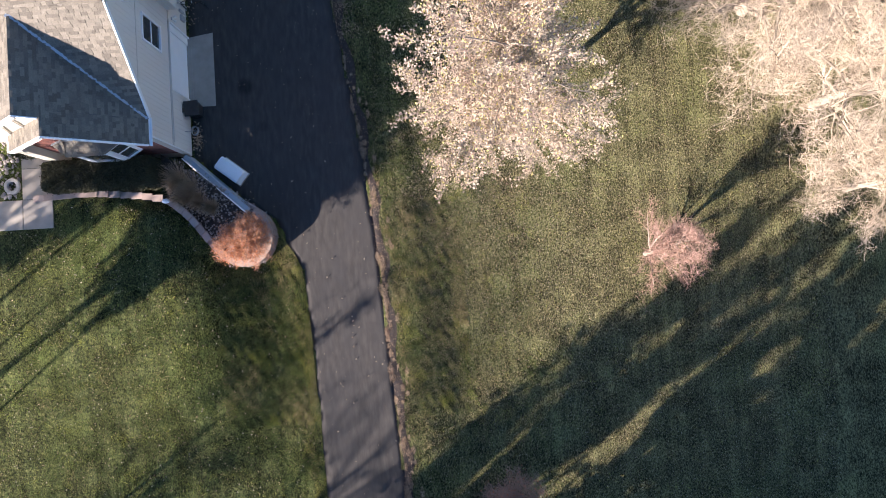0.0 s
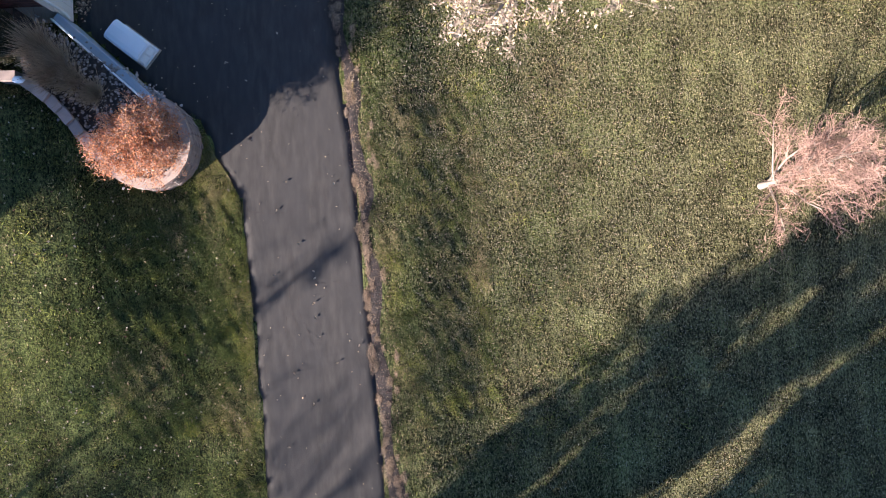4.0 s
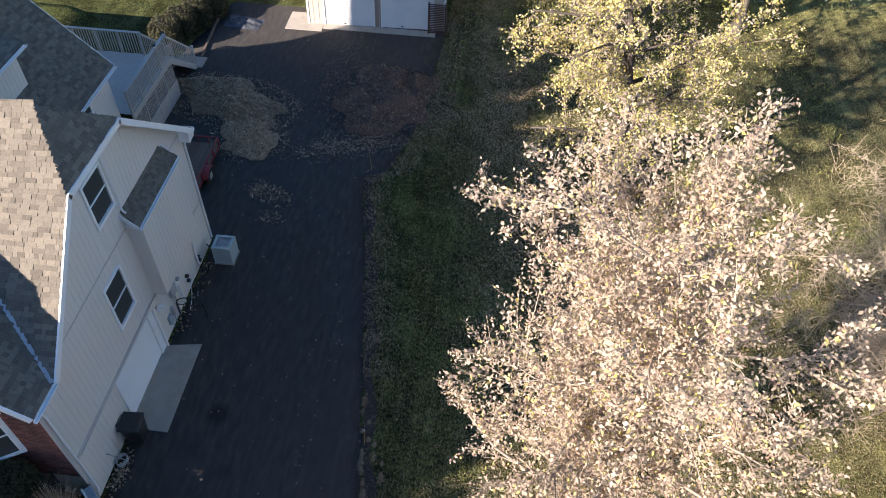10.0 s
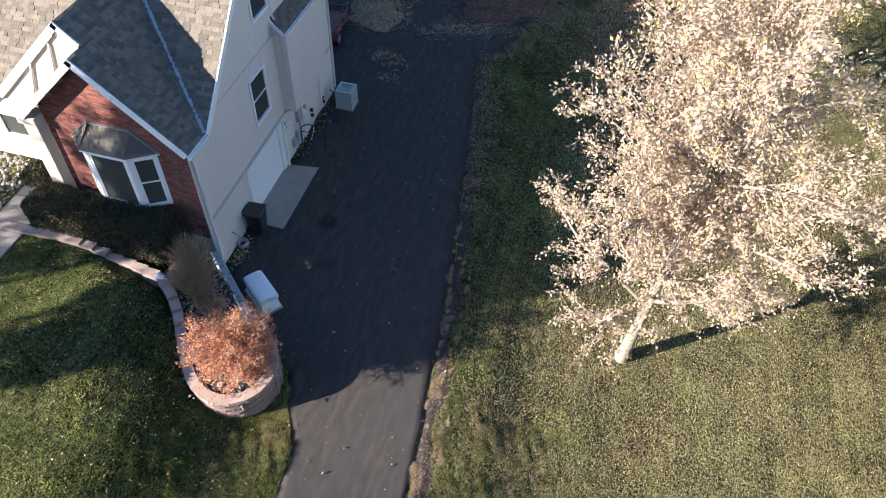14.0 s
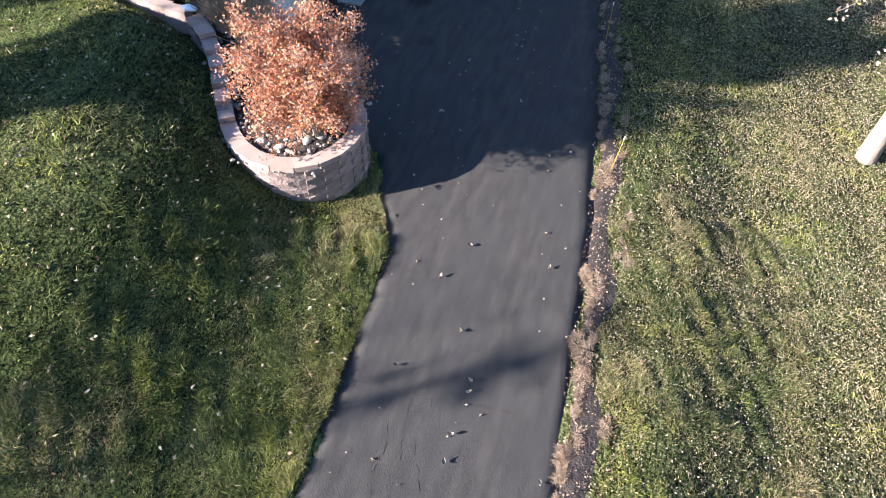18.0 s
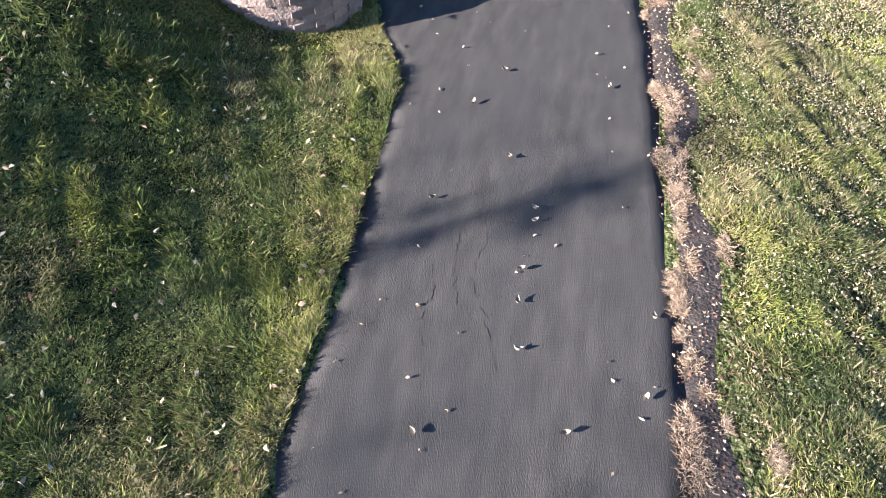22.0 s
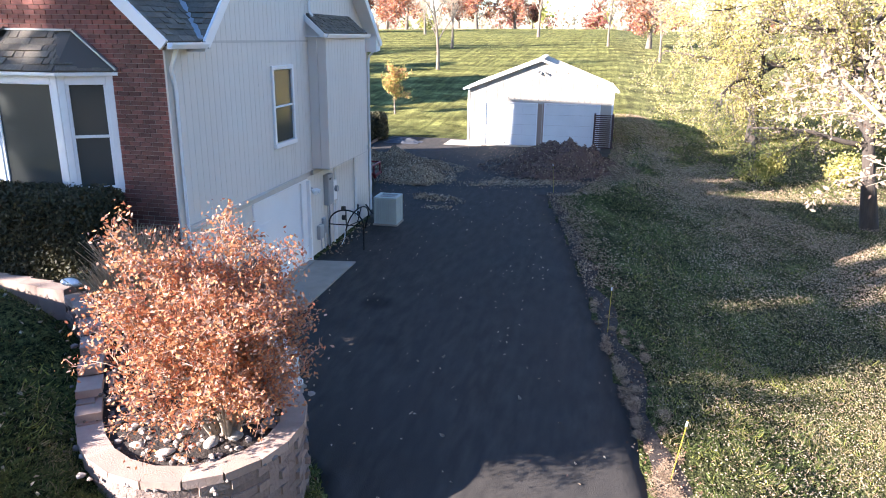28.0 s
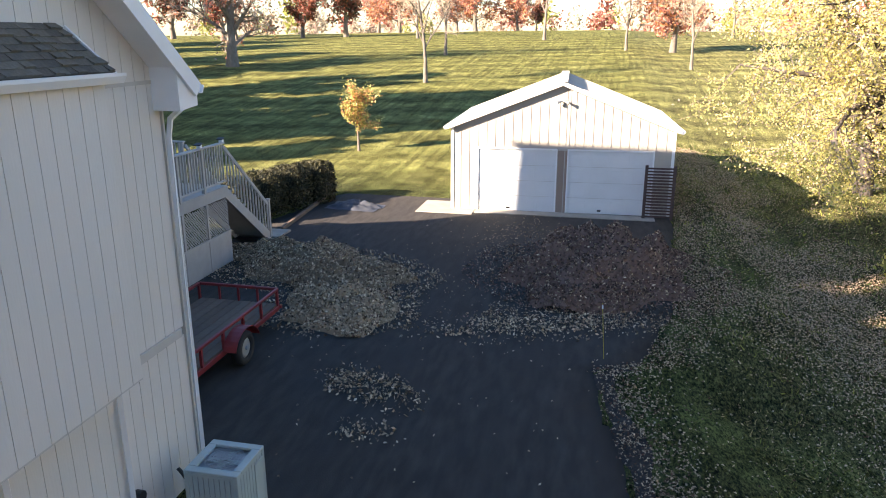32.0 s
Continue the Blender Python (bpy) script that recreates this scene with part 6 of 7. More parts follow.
# stairs to the drive
st = new("stairs")
st.parent = deck
nst = 11
for k in range(nst):
    z = DKZ - (k + 1) * DKZ / (nst + 1)
    y = DKY1 + k * 0.215
    part("tread", boxm(DKX - 1.12, DKX - 0.02, y, y + 0.25, z - 0.04, z, 0.008), M_DECK, st)
    part("riser", boxm(DKX - 1.12, DKX - 0.02, y - 0.012, y + 0.008, z - 0.04, z + 0.145), M_DECK, st)
ye = DKY1 + nst * 0.215
for x in (DKX - 0.03, DKX - 1.15):
    part("stringer", beam((x, DKY1, DKZ - 0.10), (x, ye + 0.1, 0.12), 0.045, 0.26), M_DECK, st)
    part("newel_post", boxm(x - 0.05, x + 0.05, ye - 0.05, ye + 0.05, 0.01, 1.22, 0.008), M_DECK, st)
    part("post_cap", boxm(x - 0.065, x + 0.065, ye - 0.065, ye + 0.065, 1.22, 1.26, 0.01), M_DECK, st)
    part("stair_rail", beam((x, DKY1, DKZ + 1.08), (x, ye, 1.12), 0.05, 0.09), M_DECK, st)
    for k in range(14):
        f = (k + 0.5) / 14
        y, zb = DKY1 + (ye - DKY1) * f, DKZ * (1 - f)
        part("baluster", boxm(x - 0.017, x + 0.017, y - 0.017, y + 0.017, zb + 0.06, zb + 1.02), M_DECK, st)
part("landing", boxm(DKX - 1.3, DKX + 0.25, ye, ye + 0.9, 0.0, 0.07, 0.01), M_CONCRETE, deck, "small concrete landing")
for k, y in enumerate((DKY0 + 3.4, DKY1 - 0.05)):
    sl = thing("solar_post_light", "small black solar lamp on the deck post", "lamp", (DKX - 0.05, y, DKZ + 1.16), group="deck lamps")
    part("lamp_body", boxm(-0.05, 0.05, -0.05, 0.05, 0.0, 0.10, 0.01), M_TRIM, sl)
    bm = bmesh.new()
    box(bm, -0.09, 0.09, -0.07, 0.07, 0.10, 0.125, pose(0, 0, 0, 18, 0, 0), 0.005)
    part("solar_panel", bm, M_BLACK, sl)

# ---- things along the east wall ----
pad = thing("concrete_apron", "worn concrete apron before the garage door", "slab", kind="structure")
part("slab", prismm([(0.04, 2.30), (1.20, 2.28), (1.20, 5.70), (0.04, 5.52)], "z", -0.1, 0.035), M_CONCRETE, pad)
part("threshold", boxm(-0.03, 0.20, 2.62, 5.50, 0.036, 0.06, 0.006), M_CONCRETE, pad)


def wheelie_bin():
    b = thing("wheeled_bin", "black plastic wheeled rubbish bin beside the garage door", "bin", (0.40, 2.02, 0.0), 4)
    bm = bmesh.new()
    lo, hi = [(-0.22, -0.25), (0.22, -0.25), (0.22, 0.25), (-0.22, 0.25)], [(-0.29, -0.31), (0.29, -0.31), (0.29, 0.31), (-0.29, 0.31)]
    va = [bm.verts.new((x, y, 0.08)) for x, y in lo]
    vb = [bm.verts.new((x, y, 0.98)) for x, y in hi]
    bm.faces.new(va[::-1])
    bm.faces.new(vb)
    for i in range(4):
        bm.faces.new((va[i], va[(i + 1) % 4], vb[(i + 1) % 4], vb[i]))
    bmesh.ops.bevel(bm, geom=bm.edges[:], offset=0.03, segments=2, affect="EDGES")
    part("bin_body", bm, M_BLACK, b)
    part("rim", boxm(-0.31, 0.31, -0.33, 0.33, 0.95, 1.0, 0.015), M_BLACK, b)
    bm = bmesh.new()
    box(bm, -0.33, 0.33, -0.34, 0.35, 1.0, 1.06, pose(0, 0, 0, 2, 0, 0), 0.025)
    part("lid", bm, M_BLACK, b)
    part("handle", tubem([(-0.31, -0.2, 1.0), (-0.40, -0.2, 1.01), (-0.40, 0.2, 1.01), (-0.31, 0.2, 1.0)], 0.018), M_BLACK, b)
    for y in (-0.24, 0.24):
        part("wheel", tubem([(-0.22, y - 0.03, 0.12), (-0.22, y + 0.03, 0.12)], 0.12, 16), M_TYRE, b)
    part("foot", boxm(0.10, 0.20, -0.2, 0.2, 0.0, 0.10), M_BLACK, b)
    return b


wheelie_bin()


def generator():
    """A standby generator: box body with louvred ends under a domed lid."""
    g = thing("standby_generator", "white standby generator with louvred end and domed lid", "generator", (1.86, -0.82, 0.0), -39)
    part("base_pad", boxm(-0.68, 0.68, -0.37, 0.37, 0.0, 0.05, 0.01), M_CONCRETE, g, "pale concrete pad")
    part("skirt", boxm(-0.64, 0.64, -0.335, 0.335, 0.05, 0.15, 0.015), M_WHITEBOX, g)
    part("body", boxm(-0.60, 0.60, -0.295, 0.295, 0.15, 0.60, 0.012), M_WHITEBOX, g)
    bm = bmesh.new()
    prof = [(-0.32, 0.585), (-0.325, 0.66), (-0.27, 0.725), (-0.14, 0.75), (0.14, 0.75), (0.27, 0.725), (0.325, 0.66), (0.32, 0.585)]
    prism(bm, prof, "x", -0.63, 0.63)
    bmesh.ops.bevel(bm, geom=[e for e in bm.edges if abs(e.verts[0].co.x - e.verts[1].co.x) < 1e-6 and e.verts[0].co.z > 0.6], offset=0.035, segments=2, affect="EDGES")
    part("lid", bm, M_WHITEBOX, g)
    for s in (-1, 1):
        for yy in (-0.135, 0.135):
            for k in range(9):
                part("louvre", boxm(-0.012, 0.012, -0.11, 0.11, -0.014, 0.012, 0, Matrix.Translation((s * 0.603, yy, 0.215 + k * 0.036)) @ Matrix.Rotation(s * 0.7, 4, "Y")), M_WHITEBOX, g)
        part("lock", tubem([(s * 0.59, 0.17, 0.565), (s * 0.615, 0.17, 0.565)], 0.018, 10), M_BLACK, g, "small black lock")
    part("cord", tubem([(-0.55, -0.28, 0.3), (-0.75, -0.34, 0.30), (-0.9, -0.25, 0.12), (-0.95, -0.1, 0.02)], 0.012), M_BLACK, g)
    return g


generator()


def condenser():
    c = thing("air_conditioner", "grey outdoor air conditioner with louvred sides", "air conditioner", (0.87, 9.82, 0.0))
    part("base_pad", boxm(-0.42, 0.42, -0.42, 0.42, 0.0, 0.06, 0.01), M_CONCRETE, c)
    part("inner_core", boxm(-0.345, 0.345, -0.345, 0.345, 0.08, 0.84), M_PLASTICGREY, c)
    for sx in (-1, 1):
        for sy in (-1, 1):
            part("corner_post", boxm(sx * 0.36 - 0.03, sx * 0.36 + 0.03, sy * 0.36 - 0.03, sy * 0.36 + 0.03, 0.06, 0.90, 0.008), M_ACGREY, c)
    for k in range(9):
        t = -0.31 + k * 0.0775
        for s in (-1, 1):
            part("louvre", boxm(t - 0.034, t + 0.034, s * 0.365 - 0.008, s * 0.365 + 0.008, 0.09, 0.86, 0.004), M_ACGREY, c)
            part("louvre", boxm(s * 0.365 - 0.008, s * 0.365 + 0.008, t - 0.034, t + 0.034, 0.09, 0.86, 0.004), M_ACGREY, c)
    for z in (0.08, 0.865):
        bm = bmesh.new()
        for s in (-1, 1):
            box(bm, -0.37, 0.37, s * 0.372 - 0.007, s * 0.372 + 0.007, z - 0.018, z + 0.018)
            box(bm, s * 0.372 - 0.007, s * 0.372 + 0.007, -0.365, 0.365, z - 0.018, z + 0.018)
        part("band", bm, M_ACGREY, c)
    bm = bmesh.new()
    for a_, b_, c_, d_ in ((-0.39, 0.39, -0.39, -0.27), (-0.39, 0.39, 0.27, 0.39), (-0.39, -0.27, -0.27, 0.27), (0.27, 0.39, -0.27, 0.27)):
        box(bm, a_, b_, c_, d_, 0.89, 0.93, None, 0.008)
    part("top_panel", bm, M_ACGREY, c)
    bm = bmesh.new()
    for r in (0.06, 0.11, 0.16, 0.21, 0.26):
        pts = [(r * math.cos(6.2832 * k / 24), r * math.sin(6.2832 * k / 24), 0.925) for k in range(25)]
        tube(bm, pts, 0.005, 4)
    for k in range(6):
        a = 3.1416 * k / 6
        tube(bm, [(-0.27 * math.cos(a), -0.27 * math.sin(a), 0.92), (0.27 * math.cos(a), 0.27 * math.sin(a), 0.92)], 0.005, 4)
    part("fan_grille", bm, M_METAL, c)
    bm = bmesh.new()
    for k in range(4):
        box(bm, 0.05, 0.24, -0.05, 0.05, 0.86, 0.868, Matrix.Rotation(k * 1.5708, 4, "Z"))
    part("fan", bm, M_ACGREY, c)
    part("service_panel", boxm(0.372, 0.39, 0.10, 0.36, 0.15, 0.80, 0.006), M_ACGREY, c)
    part("refrigerant_line", tubem([(-0.38, 0.1, 0.25), (-0.6, 0.1, 0.28), (-0.8, 0.15, 0.5), (-0.845, 0.15, 0.55)], 0.028), M_BLACK, c)
    c.scale = (0.93, 0.93, 0.95)
    return c


condenser()


def wall_box(name, label, y0, y1, z0, z1, depth, material, cat, extra=()):
    t = thing(name, label, cat, (0.0, (y0 + y1) / 2, (z0 + z1) / 2))
    hy, hz = (y1 - y0) / 2, (z1 - z0) / 2
    part("housing", boxm(0.002, depth, -hy, hy, -hz, hz, 0.01), material, t)
    part("cover_lip", boxm(depth, depth + 0.012, -hy + 0.02, hy - 0.02, -hz + 0.02, hz - 0.03, 0.004), material, t)
    return t


t = wall_box("electrical_panel", "grey electrical service panel on the siding", 6.68, 7.05, 1.22, 2.05, 0.14, M_PLASTICGREY, "electric box")
part("label_strip", boxm(0.153, 0.157, -0.12, 0.02, 0.27, 0.32), M_BLACK, t, "black label strip")
part("conduit", tubem([(0.06, 0.06, -0.42), (0.06, 0.06, -1.60)], 0.024), M_PLASTICGREY, t)
part("conduit", tubem([(0.06, -0.06, -0.42), (0.06, -0.06, -1.60)], 0.014), M_PLASTICGREY, t)
t = wall_box("electric_meter", "round glass electric meter on a pale box", 7.14, 7.42, 1.25, 1.80, 0.10, M_TRIM, "meter")
part("meter_dial", tubem([(0.10, 0, 0.05), (0.19, 0, 0.05)], 0.085, 18), M_PLASTICGREY, t)
part("conduit", tubem([(0.05, 0, -0.28), (0.05, 0, -1.48)], 0.026), M_TRIM, t)
t = wall_box("telephone_box", "small grey utility box low on the siding", 6.10, 6.36, 0.42, 0.80, 0.10, M_PLASTICGREY, "utility box")
part("cable", tubem([(0.05, 0.05, -0.2), (0.06, 0.05, -0.52)], 0.014), M_PLASTICGREY, t)
t = wall_box("gas_regulator_box", "narrow pale utility box on the siding", 6.45, 6.58, 0.50, 0.92, 0.09, M_PLASTICGREY, "utility box")
part("pipe", tubem([(0.05, 0.0, -0.2), (0.06, 0.0, -0.64)], 0.018), M_METAL, t)
t = thing("wall_lamp", "double floodlight on the siding beside the garage door", "lamp", (0.0, 5.78, 1.84))
part("mount", boxm(0.002, 0.05, -0.06, 0.06, -0.05, 0.05, 0.01), M_PLASTICGREY, t)
for s in (-1, 1):
    part("lamp_head", tubem([(0.05, 0.02 * s, 0), (0.12, 0.08 * s, -0.02), (0.20, 0.12 * s, -0.06)], [0.02, 0.05, 0.065], 12), M_TRIM, t)
t = thing("spigot_and_hose", "coiled grey hose under a wall tap", "hose", (0.0, 1.0, 0.0))
part("tap", tubem([(0.0, 0, 0.80), (0.10, 0, 0.80), (0.13, 0, 0.72)], 0.022), M_METAL, t)
pts = [(0.22 + 0.15 * math.cos(a), 0.15 + 0.20 * math.sin(a), 0.05 + 0.008 * a) for a in np.linspace(0, 25, 90)]
part("hose", tubem([(0.13, 0.0, 0.72), (0.2, 0.05, 0.6), (0.22, 0.1, 0.4)] + pts[::-1], 0.016), M_METAL, t)
t = thing("hose_bib", "black round wall fittings with a dangling cord", "fitting", (0.0, 8.05, 0.0))
for y, z in ((0.0, 0.82), (0.02, 0.55), (1.15, 0.62), (1.18, 0.40)):
    part("fitting", tubem([(0.0, y, z), (0.10, y, z)], 0.075, 12), M_BLACK, t)
part("cord", tubem([(0.08, 0, 0.5), (0.12, -0.1, 0.2), (0.2, -0.4, 0.03), (0.3, -0.9, 0.02)], 0.012), M_TRIM, t)


def log_hoop(at, rz, r, h, lean):
    g = thing("log_rack_hoop", "black iron hoop of a firewood rack by the wall", "rack", at, rz, group="iron hoops")
    tilt = lambda p: (p[0] + lean * p[2], p[1], p[2])
    pts = [(0, -r, 0.0), (0, -r, h - r * 0.8)] + [(0, -r * math.cos(a), h - r * 0.8 + r * 0.8 * math.sin(a)) for a in np.linspace(0.15, math.pi - 0.15, 18)] + [(0, r, h - r * 0.8), (0, r, 0.0)]
    part("hoop", tubem([tilt(p) for p in pts], 0.021, 8), M_BLACKMETAL, g)
    z = h - r * 0.8 - 0.02
    part("crossbar", tubem([tilt((0, -r, z)), tilt((0, r, z))], 0.016, 6), M_BLACKMETAL, g)
    part("upright", tubem([tilt((0, 0, z)), tilt((0, 0, h))], 0.016, 6), M_BLACKMETAL, g)
    return g


log_hoop((0.55, 6.86, 0.0), 90, 0.49, 1.08, 0.0)
log_hoop((0.22, 8.50, 0.0), -14, 0.56, 0.80, 0.30)


# ---- trailer ----
def trailer():
    t = thing("utility_trailer", "red steel utility trailer with plank bed", "trailer", (-2.20, 14.05, 0.0))
    L, W = 1.95, 0.92
    for k in range(9):
        part("bed_plank", boxm(-W + 0.02 + k * 0.202, -W + 0.02 + k * 0.202 + 0.19, -L, L, 0.44, 0.475), M_WOODDARK, t)
    for x in (-W, W):
        part("side_rail", boxm(x - 0.03, x + 0.03, -L, L, 0.78, 0.84, 0.008), M_REDPAINT, t)
        part("frame_rail", boxm(x - 0.03, x + 0.03, -L, L, 0.34, 0.44, 0.008), M_REDPAINT, t)
        for k in range(6):
            y = -L + 0.03 + k * (2 * L - 0.06) / 5
            part("stake", boxm(x - 0.025, x + 0.025, y - 0.025, y + 0.025, 0.44, 0.78), M_REDPAINT, t)
    for y in (-L, L):
        part("end_rail", boxm(-W, W, y - 0.03, y + 0.03, 0.78, 0.84, 0.008), M_REDPAINT, t)
        part("frame_rail", boxm(-W, W, y - 0.03, y + 0.03, 0.34, 0.44, 0.008), M_REDPAINT, t)
        for x in (-0.45, 0.0, 0.45):
            part("stake", boxm(x - 0.02, x + 0.02, y - 0.02, y + 0.02, 0.44, 0.78), M_REDPAINT, t)
    for x, s in ((-W - 0.16, -1), (W + 0.16, 1)):
        w = new("wheel")
        w.parent = t
        w.matrix_basis = pose(x, 0.0, 0.33)
        bm = bmesh.new()
        prof = [(-0.10, 0.20), (-0.105, 0.29), (-0.07, 0.33), (0.07, 0.33), (0.105, 0.29), (0.10, 0.20)]
        rings = [[bm.verts.new((px, pr * math.cos(a), pr * math.sin(a))) for a in [6.2832 * k / 28 for k in range(28)]] for px, pr in prof]
        for p, q in zip(rings, rings[1:] + rings[:1]):
            for k in range(28):
                bm.faces.new((p[k], p[(k + 1) % 28], q[(k + 1) % 28], q[k]))
        bmesh.ops.recalc_face_normals(bm, faces=bm.faces)
        smooth(part("tyre", bm, M_TYRE, w))
        part("rim", tubem([(-0.07, 0, 0), (0.05 * s, 0, 0), (0.08 * s, 0, 0)], [0.20, 0.20, 0.15], 24), M_RIM, w)
        part("hub", tubem([(0.06 * s, 0, 0), (0.11 * s, 0, 0)], 0.045, 10), M_METAL, w)
        bm = bmesh.new()
        pts = [(0.50 * math.cos(a), 0.33 + 0.42 * math.sin(a)) for a in np.linspace(0.25, math.pi - 0.25, 12)]
        inn = [(0.485 * math.cos(a), 0.33 + 0.405 * math.sin(a)) for a in np.linspace(0.25, math.pi - 0.25, 12)]
        prism(bm, pts + inn[::-1], "x", x - 0.13, x + 0.13)
        part("fender", bm, M_REDPAINT, t)
        part("tail_lamp", boxm(s * W - 0.06, s * W + 0.06, L + 0.03, L + 0.06, 0.36, 0.43, 0.008), M_REDPAINT, t)
    part("axle", tubem([(-W - 0.1, 0, 0.33), (W + 0.1, 0, 0.33)], 0.03, 8), M_BLACKMETAL, t)
    part("drawbar", tubem([(-0.6, -L, 0.39), (0, -L - 1.2, 0.39), (0.6, -L, 0.39)], 0.035, 6), M_REDPAINT, t)
    part("jack_stand", tubem([(0, -L - 1.15, 0.0), (0, -L - 1.15, 0.42)], 0.03, 8), M_BLACKMETAL, t)
    return t


trailer()

# ---- by the barn ----
fence = thing("fence_panel", "dark brown slatted panel leaning on the barn", "fence", (7.38, 27.42, 0.0))
for x in (-0.46, 0.46):
    part("upright", boxm(x - 0.05, x + 0.05, -0.05, 0.05, 0.0, 1.86, 0.008), M_LATTICE, fence)
for k in range(17):
    part("slat", boxm(-0.41, 0.41, -0.015, 0.015, 0.06 + k * 0.104, 0.06 + k * 0.104 + 0.058), M_LATTICE, fence)
lampb = thing("barn_floodlight", "small double floodlight under the barn peak", "lamp", (4.02, 27.62, 3.92))
part("mount", boxm(-0.06, 0.06, -0.05, 0.0, -0.05, 0.05, 0.008), M_PLASTICGREY, lampb)
for s in (-1, 1):
    part("lamp_head", tubem([(0.05 * s, -0.05, 0), (0.13 * s, -0.12, -0.03), (0.20 * s, -0.16, -0.06)], [0.02, 0.045, 0.06], 10), M_METAL, lampb)
apron = thing("barn_apron", "pale concrete strip before the barn doors", "slab", kind="structure")
part("slab", boxm(-1.0, 1.05, 26.75, 28.6, -0.1, 0.03, 0.01), M_CONCRETE, apron)
part("slab", boxm(1.06, 7.3, 27.05, 27.64, -0.1, 0.028, 0.01), M_CONCRETE, apron)
kerb = thing("timber_edging", "weathered timber edging along the shrub bed", "edging")
for p, q in (((-4.55, 23.3), (-4.75, 25.7)), ((-4.76, 25.75), (-4.95, 28.2))):
    part("timber", beam((*p, 0.12), (*q, 0.12), 0.10, 0.14), M_WOODDARK, kerb)


def tarp():
    bm = bmesh.new()
    bmesh.ops.create_grid(bm, x_segments=40, y_segments=24, size=1)
    for v in bm.verts:
        x, y = v.co.x, v.co.y
        r = min(1.0, math.hypot(x, y))
        h = 0.30 * (1 - r ** 2) * (0.6 + 0.6 * noise.noise((x * 3, y * 3, 2))) + 0.09 * noise.noise((x * 7, y * 9, 5)) * (1.1 - r)
        k = 1 + 0.18 * noise.noise((math.atan2(y, x) * 1.5, 0, 3))
        v.co = Vector((x * 1.0 * k, y * 0.62 * k, max(0.012, h + 0.012)))
    o = smooth(obj("crumpled_tarp", bm, M_TARP))
    o.matrix_basis = pose(-3.35, 27.0, 0.0, 0, 0, -8)
    return tagged(o, "crumpled grey tarpaulin heap on the asphalt", "tarp")


tarp()

for k, (x, y, h, lean) in enumerate(((8.30, -2.35, 0.95, 8), (7.52, 2.5, 1.0, 3), (5.62, 15.7, 1.15, 6))):
    r = thing("marker_rod", "thin yellow driveway marker rod in the verge", "marker", (x, y, ground_z(x, y) - 0.02), k * 70, "driveway markers")
    part("rod", tubem([(0, 0, 0), (math.sin(radians(lean)) * h, 0, h)], 0.0055, 6), M_YELLOWROD, r)
    part("reflector", tubem([(math.sin(radians(lean)) * h * 0.9, 0, h * 0.9), (math.sin(radians(lean)) * h * 0.97, 0, h * 0.97)], 0.014, 8), M_TRIM, r)


# ---- ground cover ----
GX_, GY_ = np.arange(-17, 30.01, 0.5), np.arange(-22, 44.01, 0.5)
GZ_ = np.array([[ground_z(x, y) for x in GX_] for y in GY_])


def gz(x, y):
    """Height of the land at arrays of places near the house."""
    i = np.clip(((x + 17) / 0.5).astype(int), 0, len(GX_) - 2)
    j = np.clip(((y + 22) / 0.5).astype(int), 0, len(GY_) - 2)
    u, v = (x - GX_[i]) / 0.5, (y - GY_[j]) / 0.5
    return GZ_[j, i] * (1 - u) * (1 - v) + GZ_[j, i + 1] * u * (1 - v) + GZ_[j + 1, i] * (1 - u) * v + GZ_[j + 1, i + 1] * u * v


def west_of(y):
    return np.interp(y, [p[0] for p in WEST], [p[1] for p in WEST])


def east_of(y):
    return np.interp(y, [p[0] for p in EAST], [p[1] for p in EAST])


PLAN = [tuple(p) for p in curve_points(WALL_LINE, 0.3)] + [(2.9, -2.4), (0.1, 0.1), (-4.6, 0.1), (-11.6, 1.3), (-11.6, -3.15), (-5.4, -3.15), (-5.4, -2.0), (-0.6, -2.35)]


def in_plan(x, y):
    """Whether places lie in the planter, the hedge bed or the walk."""
    inside = np.zeros(len(x), bool)
    n = len(PLAN)
    for i in range(n):
        (xa, ya), (xb, yb) = PLAN[i], PLAN[(i + 1) % n]
        if ya == yb:
            continue
        hit = ((ya > y) != (yb > y)) & (x < (xb - xa) * (y - ya) / (yb - ya) + xa)
        inside ^= hit
    return inside


def fbm(x, y, s, seed):
    """Soft patches from 0 to 1."""
    r = np.random.RandomState(seed)
    v = np.zeros(len(x))
    for k in range(7):
        a, p, f = r.uniform(0, 6.28), r.uniform(0, 6.28), s * r.uniform(0.5, 2.2)
        v += np.sin((x * math.cos(a) + y * math.sin(a)) * f + p)
    return 0.5 + v / 7.5


def scatter(rs, n, x0, x1, y0, y1, side):
    x, y = rs.uniform(x0, x1, n), rs.uniform(y0, y1, n)
    ok = (x < west_of(y) - 0.0) if side < 0 else (x > east_of(y) + 0.0)
    ok &= ~in_plan(x, y)
    ok &= ~((x > -14) & (x < 0.1) & (y > 0) & (y < 24))
    return x[ok], y[ok]


